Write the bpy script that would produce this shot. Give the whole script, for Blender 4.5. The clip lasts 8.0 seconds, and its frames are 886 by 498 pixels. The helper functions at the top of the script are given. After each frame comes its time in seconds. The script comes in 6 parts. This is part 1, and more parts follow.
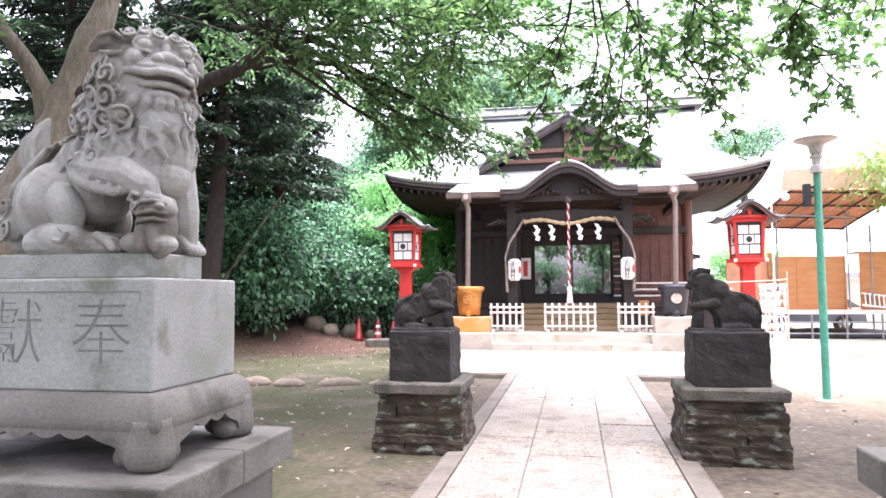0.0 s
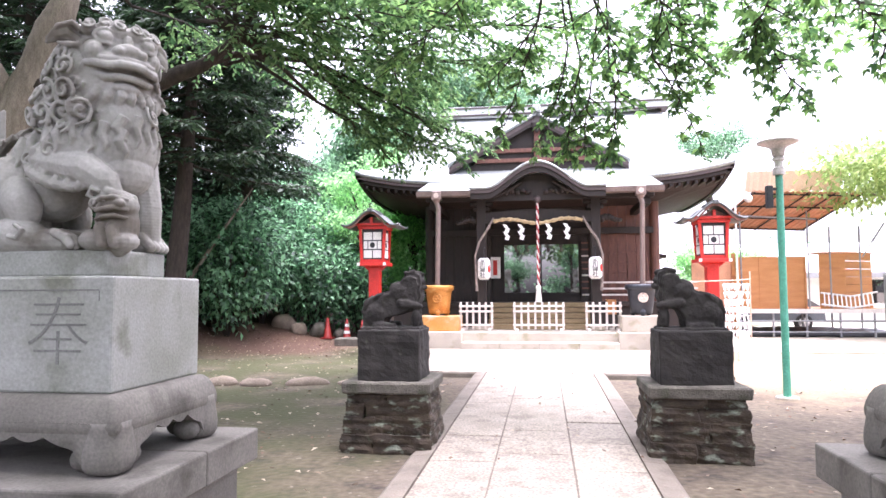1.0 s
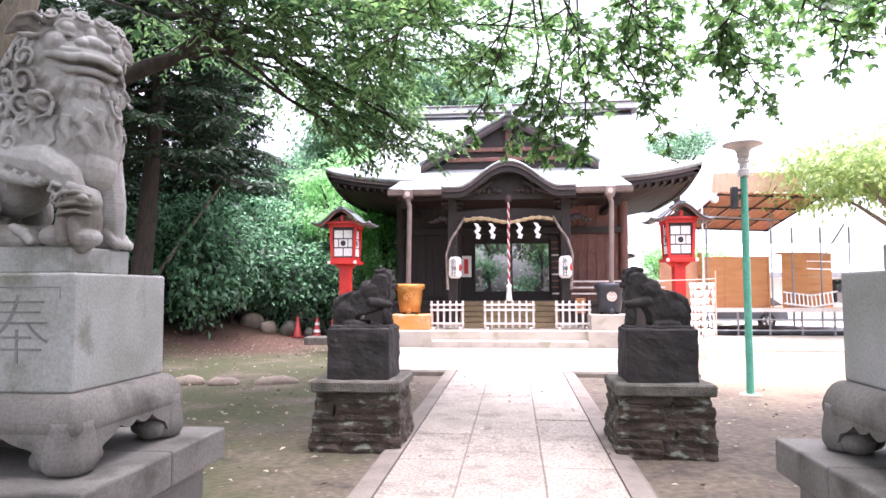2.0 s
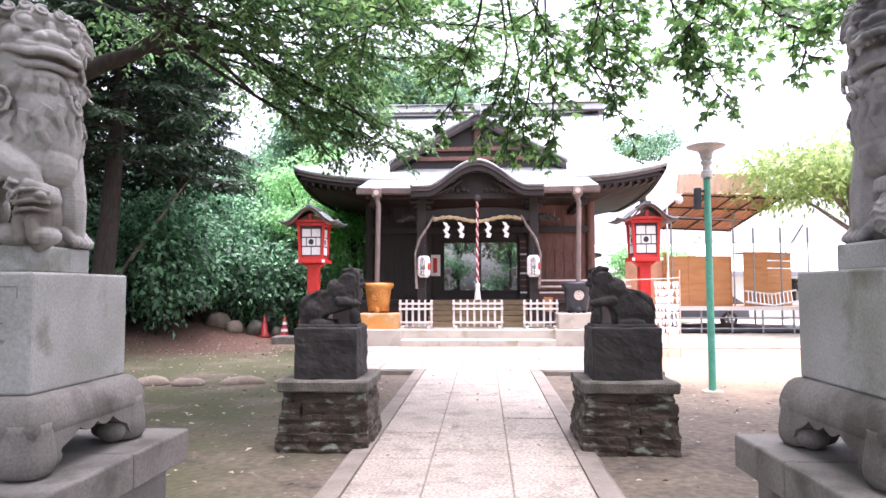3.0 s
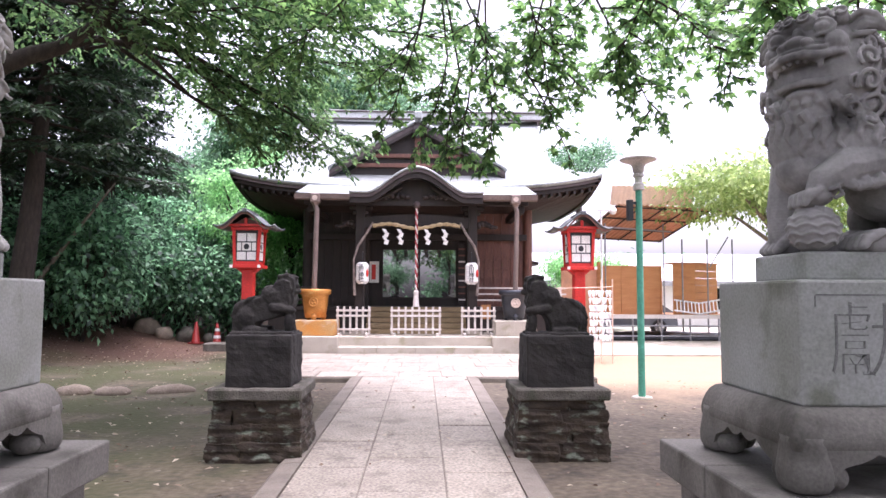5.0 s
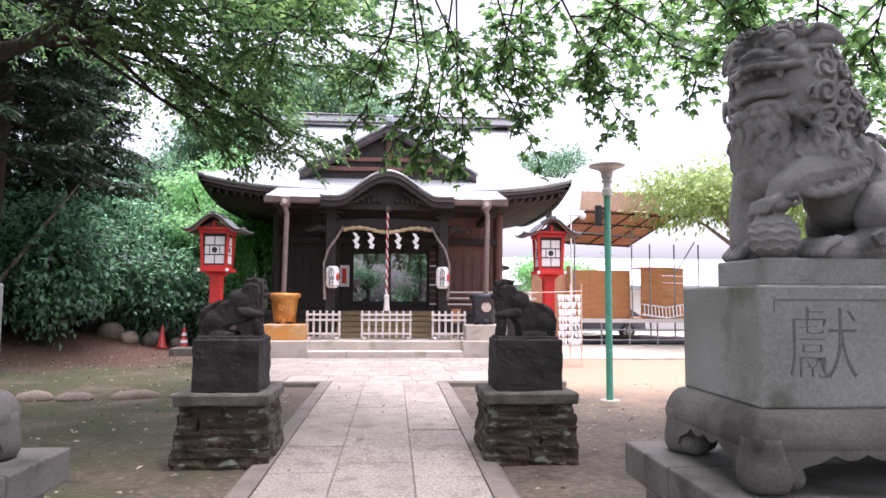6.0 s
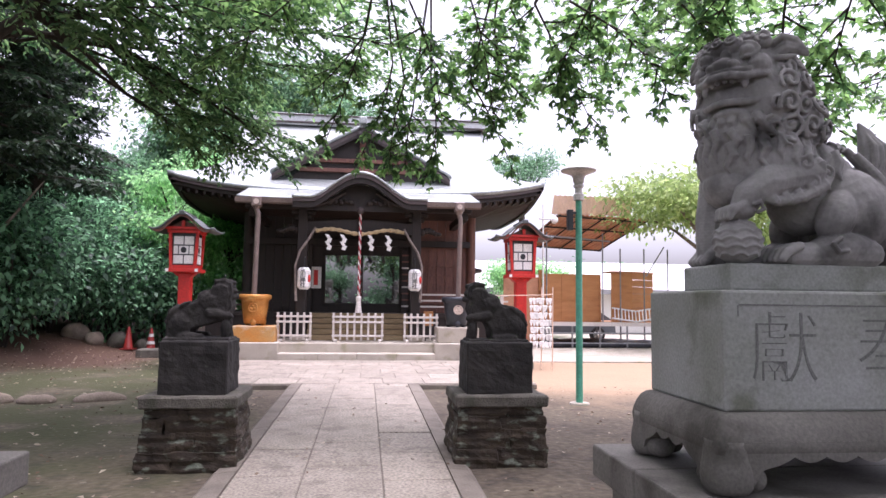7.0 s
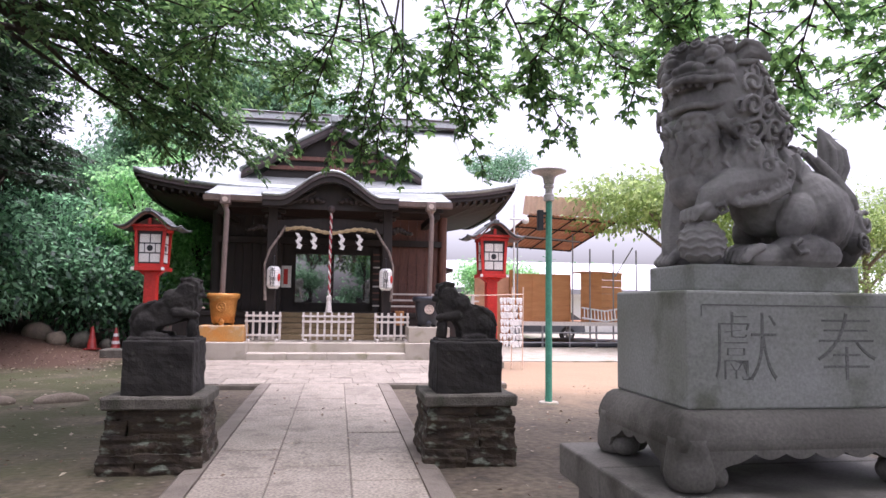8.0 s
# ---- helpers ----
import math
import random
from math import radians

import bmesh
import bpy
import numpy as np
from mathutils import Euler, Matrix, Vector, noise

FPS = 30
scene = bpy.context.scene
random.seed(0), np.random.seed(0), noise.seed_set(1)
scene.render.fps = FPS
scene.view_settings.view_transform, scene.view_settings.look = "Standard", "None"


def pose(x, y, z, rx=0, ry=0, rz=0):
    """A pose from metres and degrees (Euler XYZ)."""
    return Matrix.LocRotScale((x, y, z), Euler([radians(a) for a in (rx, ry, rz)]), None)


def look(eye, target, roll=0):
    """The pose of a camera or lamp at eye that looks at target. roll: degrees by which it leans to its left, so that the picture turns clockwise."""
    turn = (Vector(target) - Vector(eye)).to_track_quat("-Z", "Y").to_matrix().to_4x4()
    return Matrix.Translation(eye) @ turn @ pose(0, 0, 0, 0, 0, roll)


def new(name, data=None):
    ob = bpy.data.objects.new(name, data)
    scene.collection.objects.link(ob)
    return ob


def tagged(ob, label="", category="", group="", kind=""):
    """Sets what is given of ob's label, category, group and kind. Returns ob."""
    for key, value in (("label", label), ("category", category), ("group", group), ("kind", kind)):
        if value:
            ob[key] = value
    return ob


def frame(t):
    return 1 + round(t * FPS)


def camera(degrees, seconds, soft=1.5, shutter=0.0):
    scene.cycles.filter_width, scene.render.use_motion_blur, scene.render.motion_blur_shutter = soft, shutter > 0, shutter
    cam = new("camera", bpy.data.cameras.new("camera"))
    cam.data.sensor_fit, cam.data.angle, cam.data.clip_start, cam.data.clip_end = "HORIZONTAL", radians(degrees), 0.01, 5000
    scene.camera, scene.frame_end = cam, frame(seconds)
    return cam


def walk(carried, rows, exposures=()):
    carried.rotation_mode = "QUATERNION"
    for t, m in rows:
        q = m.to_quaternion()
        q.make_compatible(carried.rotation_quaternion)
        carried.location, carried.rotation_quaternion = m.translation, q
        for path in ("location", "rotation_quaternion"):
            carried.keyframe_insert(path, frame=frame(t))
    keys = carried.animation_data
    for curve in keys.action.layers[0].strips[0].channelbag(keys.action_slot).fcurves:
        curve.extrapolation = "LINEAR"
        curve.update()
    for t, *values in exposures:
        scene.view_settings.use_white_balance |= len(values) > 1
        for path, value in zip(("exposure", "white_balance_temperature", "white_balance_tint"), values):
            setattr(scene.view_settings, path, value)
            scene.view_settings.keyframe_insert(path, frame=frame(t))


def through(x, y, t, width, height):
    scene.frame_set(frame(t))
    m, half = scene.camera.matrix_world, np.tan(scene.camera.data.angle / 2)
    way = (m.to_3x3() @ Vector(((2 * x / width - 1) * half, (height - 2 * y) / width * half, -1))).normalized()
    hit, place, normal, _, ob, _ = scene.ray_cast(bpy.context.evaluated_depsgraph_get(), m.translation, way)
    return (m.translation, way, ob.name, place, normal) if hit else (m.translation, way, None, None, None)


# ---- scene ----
from mathutils.bvhtree import BVHTree

cam = camera(67.3, 8.0)
PATH = [
    (0, (0.135, -0.138, 1.53), (-0.251, 1.82, 1.663), -0.4),
    (0.5, (0.138, -0.129, 1.53), (-0.203, 1.838, 1.661), -0.4),
    (1, (0.142, -0.121, 1.531), (-0.156, 1.853, 1.66), -0.3),
    (1.5, (0.146, -0.119, 1.528), (-0.11, 1.86, 1.655), -0.2),
    (3, (0.161, -0.129, 1.531), (0.04, 1.864, 1.652), -0.2),
    (3.5, (0.164, -0.129, 1.532), (0.091, 1.866, 1.653), -0.1),
    (4, (0.167, -0.131, 1.531), (0.138, 1.865, 1.655), 0.1),
    (4.5, (0.174, -0.13, 1.533), (0.189, 1.865, 1.666), 0.2),
    (6, (0.191, -0.146, 1.538), (0.337, 1.843, 1.692), 0.3),
    (6.5, (0.196, -0.148, 1.538), (0.381, 1.837, 1.697), 0.4),
    (7, (0.203, -0.148, 1.539), (0.429, 1.832, 1.701), 0.7),
    (7.5, (0.21, -0.151, 1.539), (0.477, 1.825, 1.702), 0.7),
    (8, (0.22, -0.145, 1.539), (0.53, 1.825, 1.701), 0.8),
]
walk(cam, [(t, look(eye, target, roll)) for t, eye, target, roll in PATH],
     exposures=[(0, 2.22, 6000, 27), (1.5, 2.1, 6000, 30), (3.5, 1.8, 6000, 32), (4.5, 1.62, 6000, 32), (6, 1.32, 6000, 31), (8, 0.98, 6000, 31)])

# ---- sky and sun: bright overcast day ----
world = bpy.data.worlds.new("overcast_sky")
scene.world = world
world.use_nodes = True
wn, wl = world.node_tree.nodes, world.node_tree.links
sky = wn.new("ShaderNodeTexSky")
sky.sky_type, sky.sun_disc = "NISHITA", False
sky.sun_elevation, sky.sun_rotation = radians(83), radians(117)
sky.air_density, sky.dust_density, sky.ozone_density = 1.0, 6.0, 1.0
pale = wn.new("ShaderNodeHueSaturation")
pale.inputs["Saturation"].default_value, pale.inputs["Value"].default_value = 0.22, 1.5
wl.new(sky.outputs[0], pale.inputs["Color"])
wl.new(pale.outputs[0], wn["Background"].inputs["Color"])
wn["Background"].inputs["Strength"].default_value = 0.15
sun = new("sun", bpy.data.lights.new("sun", "SUN"))
sun.data.energy, sun.data.angle, sun.data.color = 0.9, radians(25), (1.0, 0.97, 0.92)
sun.matrix_world = look((3.2, -1.6, 30), (0, 0, 0))


# ---- materials ----
def mat(name, c1, c2, scale=3.0, rough=0.8, bump=0.3, metallic=0.0, stain=None, stain_scale=1.2, stain_at=0.55,
        fine=40.0, stretch=(1, 1, 1), each=0.0, spec=0.5, speck=0.28):
    m = bpy.data.materials.new(name)
    m.use_nodes = True
    n, l = m.node_tree.nodes, m.node_tree.links
    b = n["Principled BSDF"]
    b.inputs["Roughness"].default_value, b.inputs["Metallic"].default_value = rough, metallic
    b.inputs["Specular IOR Level"].default_value = spec
    tc, mp = n.new("ShaderNodeTexCoord"), n.new("ShaderNodeMapping")
    mp.inputs["Scale"].default_value = stretch
    l.new(tc.outputs["Object"], mp.inputs["Vector"])

    def noise_tex(sc, detail=6.0):
        t = n.new("ShaderNodeTexNoise")
        t.inputs["Scale"].default_value, t.inputs["Detail"].default_value = sc, detail
        l.new(mp.outputs[0], t.inputs["Vector"])
        return t.outputs["Fac"]

    def mix(fac, a, bb, kind="MIX"):
        x = n.new("ShaderNodeMix")
        x.data_type, x.blend_type = "RGBA", kind
        if isinstance(fac, float):
            x.inputs[0].default_value = fac
        else:
            l.new(fac, x.inputs[0])
        for slot, v in ((6, a), (7, bb)):
            if isinstance(v, tuple):
                x.inputs[slot].default_value = (*v, 1)
            else:
                l.new(v, x.inputs[slot])
        return x.outputs[2]

    def ramp(v, lo, hi, a=0.0, bb=1.0):
        r = n.new("ShaderNodeMapRange")
        r.inputs[1].default_value, r.inputs[2].default_value = lo, hi
        r.inputs[3].default_value, r.inputs[4].default_value = a, bb
        l.new(v, r.inputs[0])
        return r.outputs[0]

    big, small = noise_tex(scale), noise_tex(fine, 4.0)
    col = mix(ramp(big, 0.3, 0.7), c1, c2)
    if stain:
        col = mix(ramp(noise_tex(stain_scale, 8.0), stain_at, stain_at + 0.12), col, stain)
    grain = n.new("ShaderNodeHueSaturation")
    l.new(col, grain.inputs["Color"])
    v = ramp(small, 0.25, 0.75, 1 - speck, 1 + speck)
    if each:
        info, mul = n.new("ShaderNodeObjectInfo"), n.new("ShaderNodeMath")
        mul.operation = "MULTIPLY"
        l.new(ramp(info.outputs["Random"], 0, 1, 1 - each, 1 + each), mul.inputs[0])
        l.new(v, mul.inputs[1])
        v = mul.outputs[0]
    l.new(v, grain.inputs["Value"])
    l.new(grain.outputs[0], b.inputs["Base Color"])
    if bump:
        add, bp = n.new("ShaderNodeMath"), n.new("ShaderNodeBump")
        l.new(big, add.inputs[0])
        l.new(small, add.inputs[1])
        bp.inputs["Strength"].default_value, bp.inputs["Distance"].default_value = bump, 0.02
        l.new(add.outputs[0], bp.inputs["Height"])
        l.new(bp.outputs[0], b.inputs["Normal"])
    return m


def leaf_mat(name, dark, light, through=0.4, rough=0.5):
    m = bpy.data.materials.new(name)
    m.use_nodes = True
    n, l = m.node_tree.nodes, m.node_tree.links
    b, out = n["Principled BSDF"], n["Material Output"]
    geo, r = n.new("ShaderNodeNewGeometry"), n.new("ShaderNodeValToRGB")
    r.color_ramp.elements[0].position = 0.22
    r.color_ramp.elements[0].color, r.color_ramp.elements[1].color = (*dark, 1), (*light, 1)
    l.new(geo.outputs["Random Per Island"], r.inputs[0])
    l.new(r.outputs[0], b.inputs["Base Color"])
    b.inputs["Roughness"].default_value = rough
    tr, mx = n.new("ShaderNodeBsdfTranslucent"), n.new("ShaderNodeMixShader")
    bright = n.new("ShaderNodeHueSaturation")
    bright.inputs["Value"].default_value = 1.8
    l.new(r.outputs[0], bright.inputs["Color"])
    l.new(bright.outputs[0], tr.inputs["Color"])
    mx.inputs[0].default_value = through
    l.new(b.outputs[0], mx.inputs[1])
    l.new(tr.outputs[0], mx.inputs[2])
    l.new(mx.outputs[0], out.inputs["Surface"])
    return m


GRANITE = mat("pale_granite", (0.3, 0.303, 0.288), (0.19, 0.197, 0.165), 2.2, 0.75, 0.07, stain=(0.125, 0.13, 0.098), stain_scale=3.4, stain_at=0.56, fine=75, speck=0.2)
# lower pedestal stones: weathering, plus the shade they stand in, darkens this colour
GRANITE_DARK = mat("shaded_weathered_granite", (0.15, 0.14, 0.122), (0.09, 0.083, 0.07), 3, 0.8, 0.1, stain=(0.05, 0.046, 0.036), stain_scale=2.6, stain_at=0.52, fine=70, speck=0.26)
STATUE = mat("carved_granite", (0.33, 0.322, 0.298), (0.19, 0.184, 0.16), 4, 0.8, 0.06, stain=(0.115, 0.1, 0.08), stain_scale=3.2, stain_at=0.52, fine=60, speck=0.12)
# darker copy of the carved granite: shade painted in, stains are weathering
STATUE_SHADED = mat("shaded_carved_granite", (0.29, 0.277, 0.265), (0.17, 0.162, 0.153), 5, 0.8, 0.06, stain=(0.07, 0.066, 0.062), stain_scale=3.2, stain_at=0.52, fine=60, speck=0.12)
# dark colour for the carved lines, which lie flat on the block face
CARVED = mat("dark_incision", (0.16, 0.16, 0.15), (0.11, 0.11, 0.1), 6, 0.9, 0.3, fine=90)
OLD_STONE = mat("blackened_stone", (0.03, 0.026, 0.022), (0.013, 0.011, 0.01), 5, 0.9, 0.25, stain=(0.085, 0.08, 0.062), stain_scale=7, stain_at=0.64, fine=60)
RUBBLE = mat("lichen_rubble", (0.062, 0.044, 0.027), (0.022, 0.016, 0.011), 5, 0.92, 0.35, stain=(0.17, 0.19, 0.145), stain_scale=7, stain_at=0.57, fine=45, stretch=(1, 1, 2.2))
SLAB = mat("grey_slab_stone", (0.13, 0.118, 0.095), (0.07, 0.062, 0.05), 5, 0.9, 0.6, stain=(0.06, 0.06, 0.04), stain_scale=4, fine=60)
PAVING = mat("paving_granite", (0.29, 0.252, 0.205), (0.22, 0.19, 0.152), 2.5, 0.75, 0.2, stain=(0.18, 0.154, 0.124), stain_scale=4, stain_at=0.54, fine=38, each=0.12, speck=0.55)
KERB = mat("kerb_concrete", (0.19, 0.163, 0.13), (0.13, 0.11, 0.088), 3, 0.85, 0.4, stain=(0.12, 0.1, 0.08), stain_scale=3, fine=70)
STEP = mat("step_stone", (0.43, 0.385, 0.32), (0.33, 0.295, 0.24), 2, 0.75, 0.3, stain=(0.27, 0.25, 0.17), stain_scale=2.4, fine=80)
FIELDSTONE = mat("field_stone", (0.3, 0.24, 0.185), (0.17, 0.135, 0.1), 4, 0.9, 0.6, fine=50, each=0.15)
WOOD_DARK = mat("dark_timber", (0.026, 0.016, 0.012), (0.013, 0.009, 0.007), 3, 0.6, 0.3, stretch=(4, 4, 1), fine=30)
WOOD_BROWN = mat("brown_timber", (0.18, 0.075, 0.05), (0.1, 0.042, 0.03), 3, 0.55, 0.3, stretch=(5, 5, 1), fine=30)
WOOD_STAIR = mat("pale_stair_timber", (0.3, 0.22, 0.12), (0.2, 0.14, 0.07), 4, 0.6, 0.25, stretch=(1, 5, 5), fine=30)
WOOD_GREY = mat("silvered_timber", (0.64, 0.59, 0.54), (0.5, 0.45, 0.41), 5, 0.75, 0.25, stretch=(5, 5, 1), fine=40)
COPPER = mat("roof_copper_sheet", (0.36, 0.385, 0.375), (0.26, 0.285, 0.275), 1.2, 0.38, 0.12, metallic=0.35, stain=(0.28, 0.31, 0.3), stain_scale=2, fine=25)
# roof copper made lighter, so the ridge's bright glare sits in its colour
RIDGE_LIT = mat("lit_ridge_copper", (0.62, 0.64, 0.63), (0.5, 0.52, 0.51), 1.2, 0.45, 0.1, metallic=0.1, stain=(0.45, 0.45, 0.43), stain_scale=2, fine=25)
FASCIA = mat("roof_edge_timber", (0.085, 0.062, 0.06), (0.05, 0.037, 0.035), 4, 0.6, 0.2, fine=30)
SOFFIT = mat("eave_boards", (0.045, 0.026, 0.02), (0.026, 0.016, 0.012), 4, 0.75, 0.2, stretch=(1, 6, 1), fine=30)
GUTTER = mat("gutter_copper", (0.27, 0.205, 0.18), (0.19, 0.142, 0.125), 3, 0.4, 0.1, metallic=0.4)
RED = mat("vermilion_paint", (0.62, 0.035, 0.025), (0.5, 0.028, 0.02), 5, 0.4, 0.06, stain=(0.36, 0.03, 0.02), stain_scale=5, stain_at=0.64)
LANTERN_ROOF = mat("lantern_roof_copper", (0.16, 0.17, 0.17), (0.09, 0.1, 0.1), 5, 0.45, 0.15, metallic=0.4)
PAPER = mat("white_paper", (0.82, 0.8, 0.77), (0.74, 0.72, 0.69), 4, 0.7, 0.05)
CLOTH = mat("faded_cloth", (0.3, 0.245, 0.21), (0.13, 0.1, 0.09), 9, 0.85, 0.2)
STRAW = mat("straw_rope", (0.55, 0.43, 0.25), (0.38, 0.28, 0.15), 30, 0.85, 0.5)
CORD_RED = mat("red_cord", (0.4, 0.04, 0.05), (0.3, 0.03, 0.04), 30, 0.8, 0.3)
CORD_WHITE = mat("white_cord", (0.75, 0.7, 0.66), (0.6, 0.55, 0.5), 30, 0.8, 0.3)
GOLD = mat("ochre_glazed_metal", (0.56, 0.26, 0.06), (0.42, 0.17, 0.035), 4, 0.4, 0.1, metallic=0.35, stain=(0.62, 0.4, 0.16), stain_scale=3, stain_at=0.6)
GOLD_STAIN = mat("rust_stained_stone", (0.5, 0.2, 0.03), (0.42, 0.25, 0.09), 2.2, 0.7, 0.2, stain=(0.5, 0.47, 0.38), stain_scale=1.6, stain_at=0.52)
POT_BLUE = mat("blue_black_metal", (0.045, 0.05, 0.06), (0.03, 0.033, 0.04), 4, 0.4, 0.1, metallic=0.3)
INK = mat("black_ink", (0.02, 0.02, 0.022), (0.015, 0.015, 0.016), 5, 0.6, 0.0)
CREST = mat("pale_crest", (0.6, 0.5, 0.42), (0.5, 0.4, 0.34), 5, 0.5, 0.0)
POLE_GREEN = mat("green_enamel", (0.08, 0.33, 0.23), (0.06, 0.27, 0.18), 4, 0.35, 0.05, stain=(0.12, 0.4, 0.3), stain_scale=3)
LAMP_GREY = mat("lamp_housing", (0.58, 0.54, 0.52), (0.48, 0.44, 0.42), 3, 0.4, 0.05)
DARK_METAL = mat("dark_metal", (0.06, 0.06, 0.065), (0.04, 0.04, 0.045), 4, 0.45, 0.05, metallic=0.6)
STEEL = mat("galvanised_steel", (0.34, 0.34, 0.35), (0.24, 0.24, 0.25), 6, 0.45, 0.05, metallic=0.7)
BOARD = mat("orange_plywood", (0.52, 0.24, 0.09), (0.42, 0.18, 0.06), 1.6, 0.65, 0.1, stretch=(1, 1, 4), stain=(0.36, 0.15, 0.06), stain_scale=1.1, stain_at=0.6)
RUST = mat("rusty_sheet", (0.6, 0.31, 0.18), (0.47, 0.22, 0.12), 3, 0.7, 0.2, stain=(0.42, 0.22, 0.13), stain_scale=2, stain_at=0.58)
SHEET_PALE = mat("pale_tin_sheet", (0.74, 0.55, 0.43), (0.64, 0.46, 0.34), 3, 0.5, 0.1)
WHITE_WALL = mat("white_plaster", (0.78, 0.77, 0.75), (0.7, 0.69, 0.67), 1.5, 0.8, 0.08)
WHITE_PAINT = mat("white_paint", (0.75, 0.74, 0.72), (0.65, 0.64, 0.62), 4, 0.5, 0.05)
GREY_ROOF = mat("grey_roof_tile", (0.3, 0.3, 0.31), (0.22, 0.22, 0.23), 4, 0.6, 0.2)
CAR_PAINT = mat("grey_car_paint", (0.2, 0.22, 0.25), (0.17, 0.19, 0.22), 2, 0.25, 0.0, metallic=0.4)
RUBBER = mat("black_rubber", (0.02, 0.02, 0.02), (0.015, 0.015, 0.015), 8, 0.8, 0.1)
CONE_RED = mat("red_plastic", (0.3, 0.025, 0.018), (0.22, 0.018, 0.014), 5, 0.45, 0.0)
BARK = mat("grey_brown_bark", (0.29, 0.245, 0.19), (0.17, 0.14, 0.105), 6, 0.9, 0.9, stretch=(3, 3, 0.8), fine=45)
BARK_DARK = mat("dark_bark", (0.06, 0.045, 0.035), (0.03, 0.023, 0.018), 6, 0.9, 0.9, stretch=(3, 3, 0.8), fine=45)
LEAF_NEAR = leaf_mat("canopy_leaf", (0.04, 0.09, 0.034), (0.2, 0.34, 0.11), 0.6)
LEAF_WEST = leaf_mat("west_canopy_leaf", (0.036, 0.085, 0.034), (0.19, 0.31, 0.12), 0.58)
LEAF_LIGHT = leaf_mat("bright_leaf", (0.13, 0.29, 0.12), (0.35, 0.58, 0.26), 0.55)
LEAF_DARK = leaf_mat("conifer_leaf", (0.012, 0.026, 0.014), (0.045, 0.08, 0.038), 0.3)
LEAF_BUSH = leaf_mat("shrub_leaf", (0.022, 0.06, 0.032), (0.26, 0.5, 0.28), 0.5, 0.4)
LEAF_PINE = leaf_mat("yellow_green_leaf", (0.16, 0.24, 0.07), (0.32, 0.4, 0.15), 0.45)
LEAF_FAR = leaf_mat("far_leaf", (0.05, 0.11, 0.06), (0.2, 0.36, 0.2), 0.5)
LITTER_A = leaf_mat("fallen_leaf", (0.1, 0.055, 0.03), (0.4, 0.34, 0.26), 0.1, 0.7)


def glass_mat():
    m = bpy.data.materials.new("door_glass")
    m.use_nodes = True
    b = m.node_tree.nodes["Principled BSDF"]
    b.inputs["Base Color"].default_value = (0.012, 0.014, 0.016, 1)
    b.inputs["Roughness"].default_value, b.inputs["IOR"].default_value = 0.02, 2.9
    b.inputs["Specular IOR Level"].default_value = 1.0
    return m


GLASS = glass_mat()


def ground_mat():
    m = mat("packed_earth", (0.108, 0.086, 0.056), (0.06, 0.047, 0.033), 0.9, 0.95, 0.7, fine=14, speck=0.5, stain=(0.045, 0.034, 0.026), stain_scale=2.2, stain_at=0.56)
    n, l = m.node_tree.nodes, m.node_tree.links
    b = n["Principled BSDF"]
    src = b.inputs["Base Color"].links[0].from_socket
    tc = n.new("ShaderNodeTexCoord")
    sep = n.new("ShaderNodeSeparateXYZ")
    l.new(tc.outputs["Object"], sep.inputs[0])

    def math2(op, a, c):
        x = n.new("ShaderNodeMath")
        x.operation = op
        for k, v in enumerate((a, c)):
            if isinstance(v, (int, float)):
                x.inputs[k].default_value = v
            else:
                l.new(v, x.inputs[k])
        return x.outputs[0]

    def rng(v, lo, hi):
        r = n.new("ShaderNodeMapRange")
        r.interpolation_type = "SMOOTHSTEP"
        r.inputs[1].default_value, r.inputs[2].default_value = lo, hi
        l.new(v, r.inputs[0])
        return r.outputs[0]

    def noise_tex(sc):
        t = n.new("ShaderNodeTexNoise")
        t.inputs["Scale"].default_value, t.inputs["Detail"].default_value = sc, 7
        l.new(tc.outputs["Object"], t.inputs["Vector"])
        return t.outputs["Fac"]

    def over(a, col, fac):
        x = n.new("ShaderNodeMix")
        x.data_type = "RGBA"
        l.new(fac, x.inputs[0])
        l.new(a, x.inputs[6])
        x.inputs[7].default_value = (*col, 1)
        return x.outputs[2]

    wob = math2("MULTIPLY", math2("SUBTRACT", noise_tex(0.35), 0.5), 7.0)
    # moss on the west side
    west = rng(math2("ADD", sep.outputs[0], wob), -1.2, -3.0)
    moss = math2("MULTIPLY", west, rng(noise_tex(0.9), 0.3, 0.56))
    c = over(src, (0.043, 0.05, 0.012), math2("MULTIPLY", moss, 0.85))
    # leaf mould under the trees, reddish sand on the east side
    mould = math2("MULTIPLY", rng(math2("ADD", sep.outputs[1], wob), 14.0, 17.0), rng(sep.outputs[0], -4.5, -6.0))
    c = over(c, (0.085, 0.04, 0.026), math2("MULTIPLY", mould, 0.85))
    sand = math2("MULTIPLY", rng(math2("ADD", sep.outputs[1], wob), 9.5, 13.0), rng(sep.outputs[0], 1.5, 3.0))
    c = over(c, (0.36, 0.245, 0.15), math2("MULTIPLY", sand, 0.75))
    specks = rng(noise_tex(9.0), 0.66, 0.7)
    c = over(c, (0.25, 0.21, 0.17), math2("MULTIPLY", specks, 0.5))
    l.new(c, b.inputs["Base Color"])
    return m


GROUND = ground_mat()


# ---- building helpers ----
def thing(name, loc, label, category, group="", kind=""):
    e = new(name)
    e.location = loc
    e.empty_display_size = 0.2
    e["at"] = loc
    return tagged(e, label, category, group, kind)


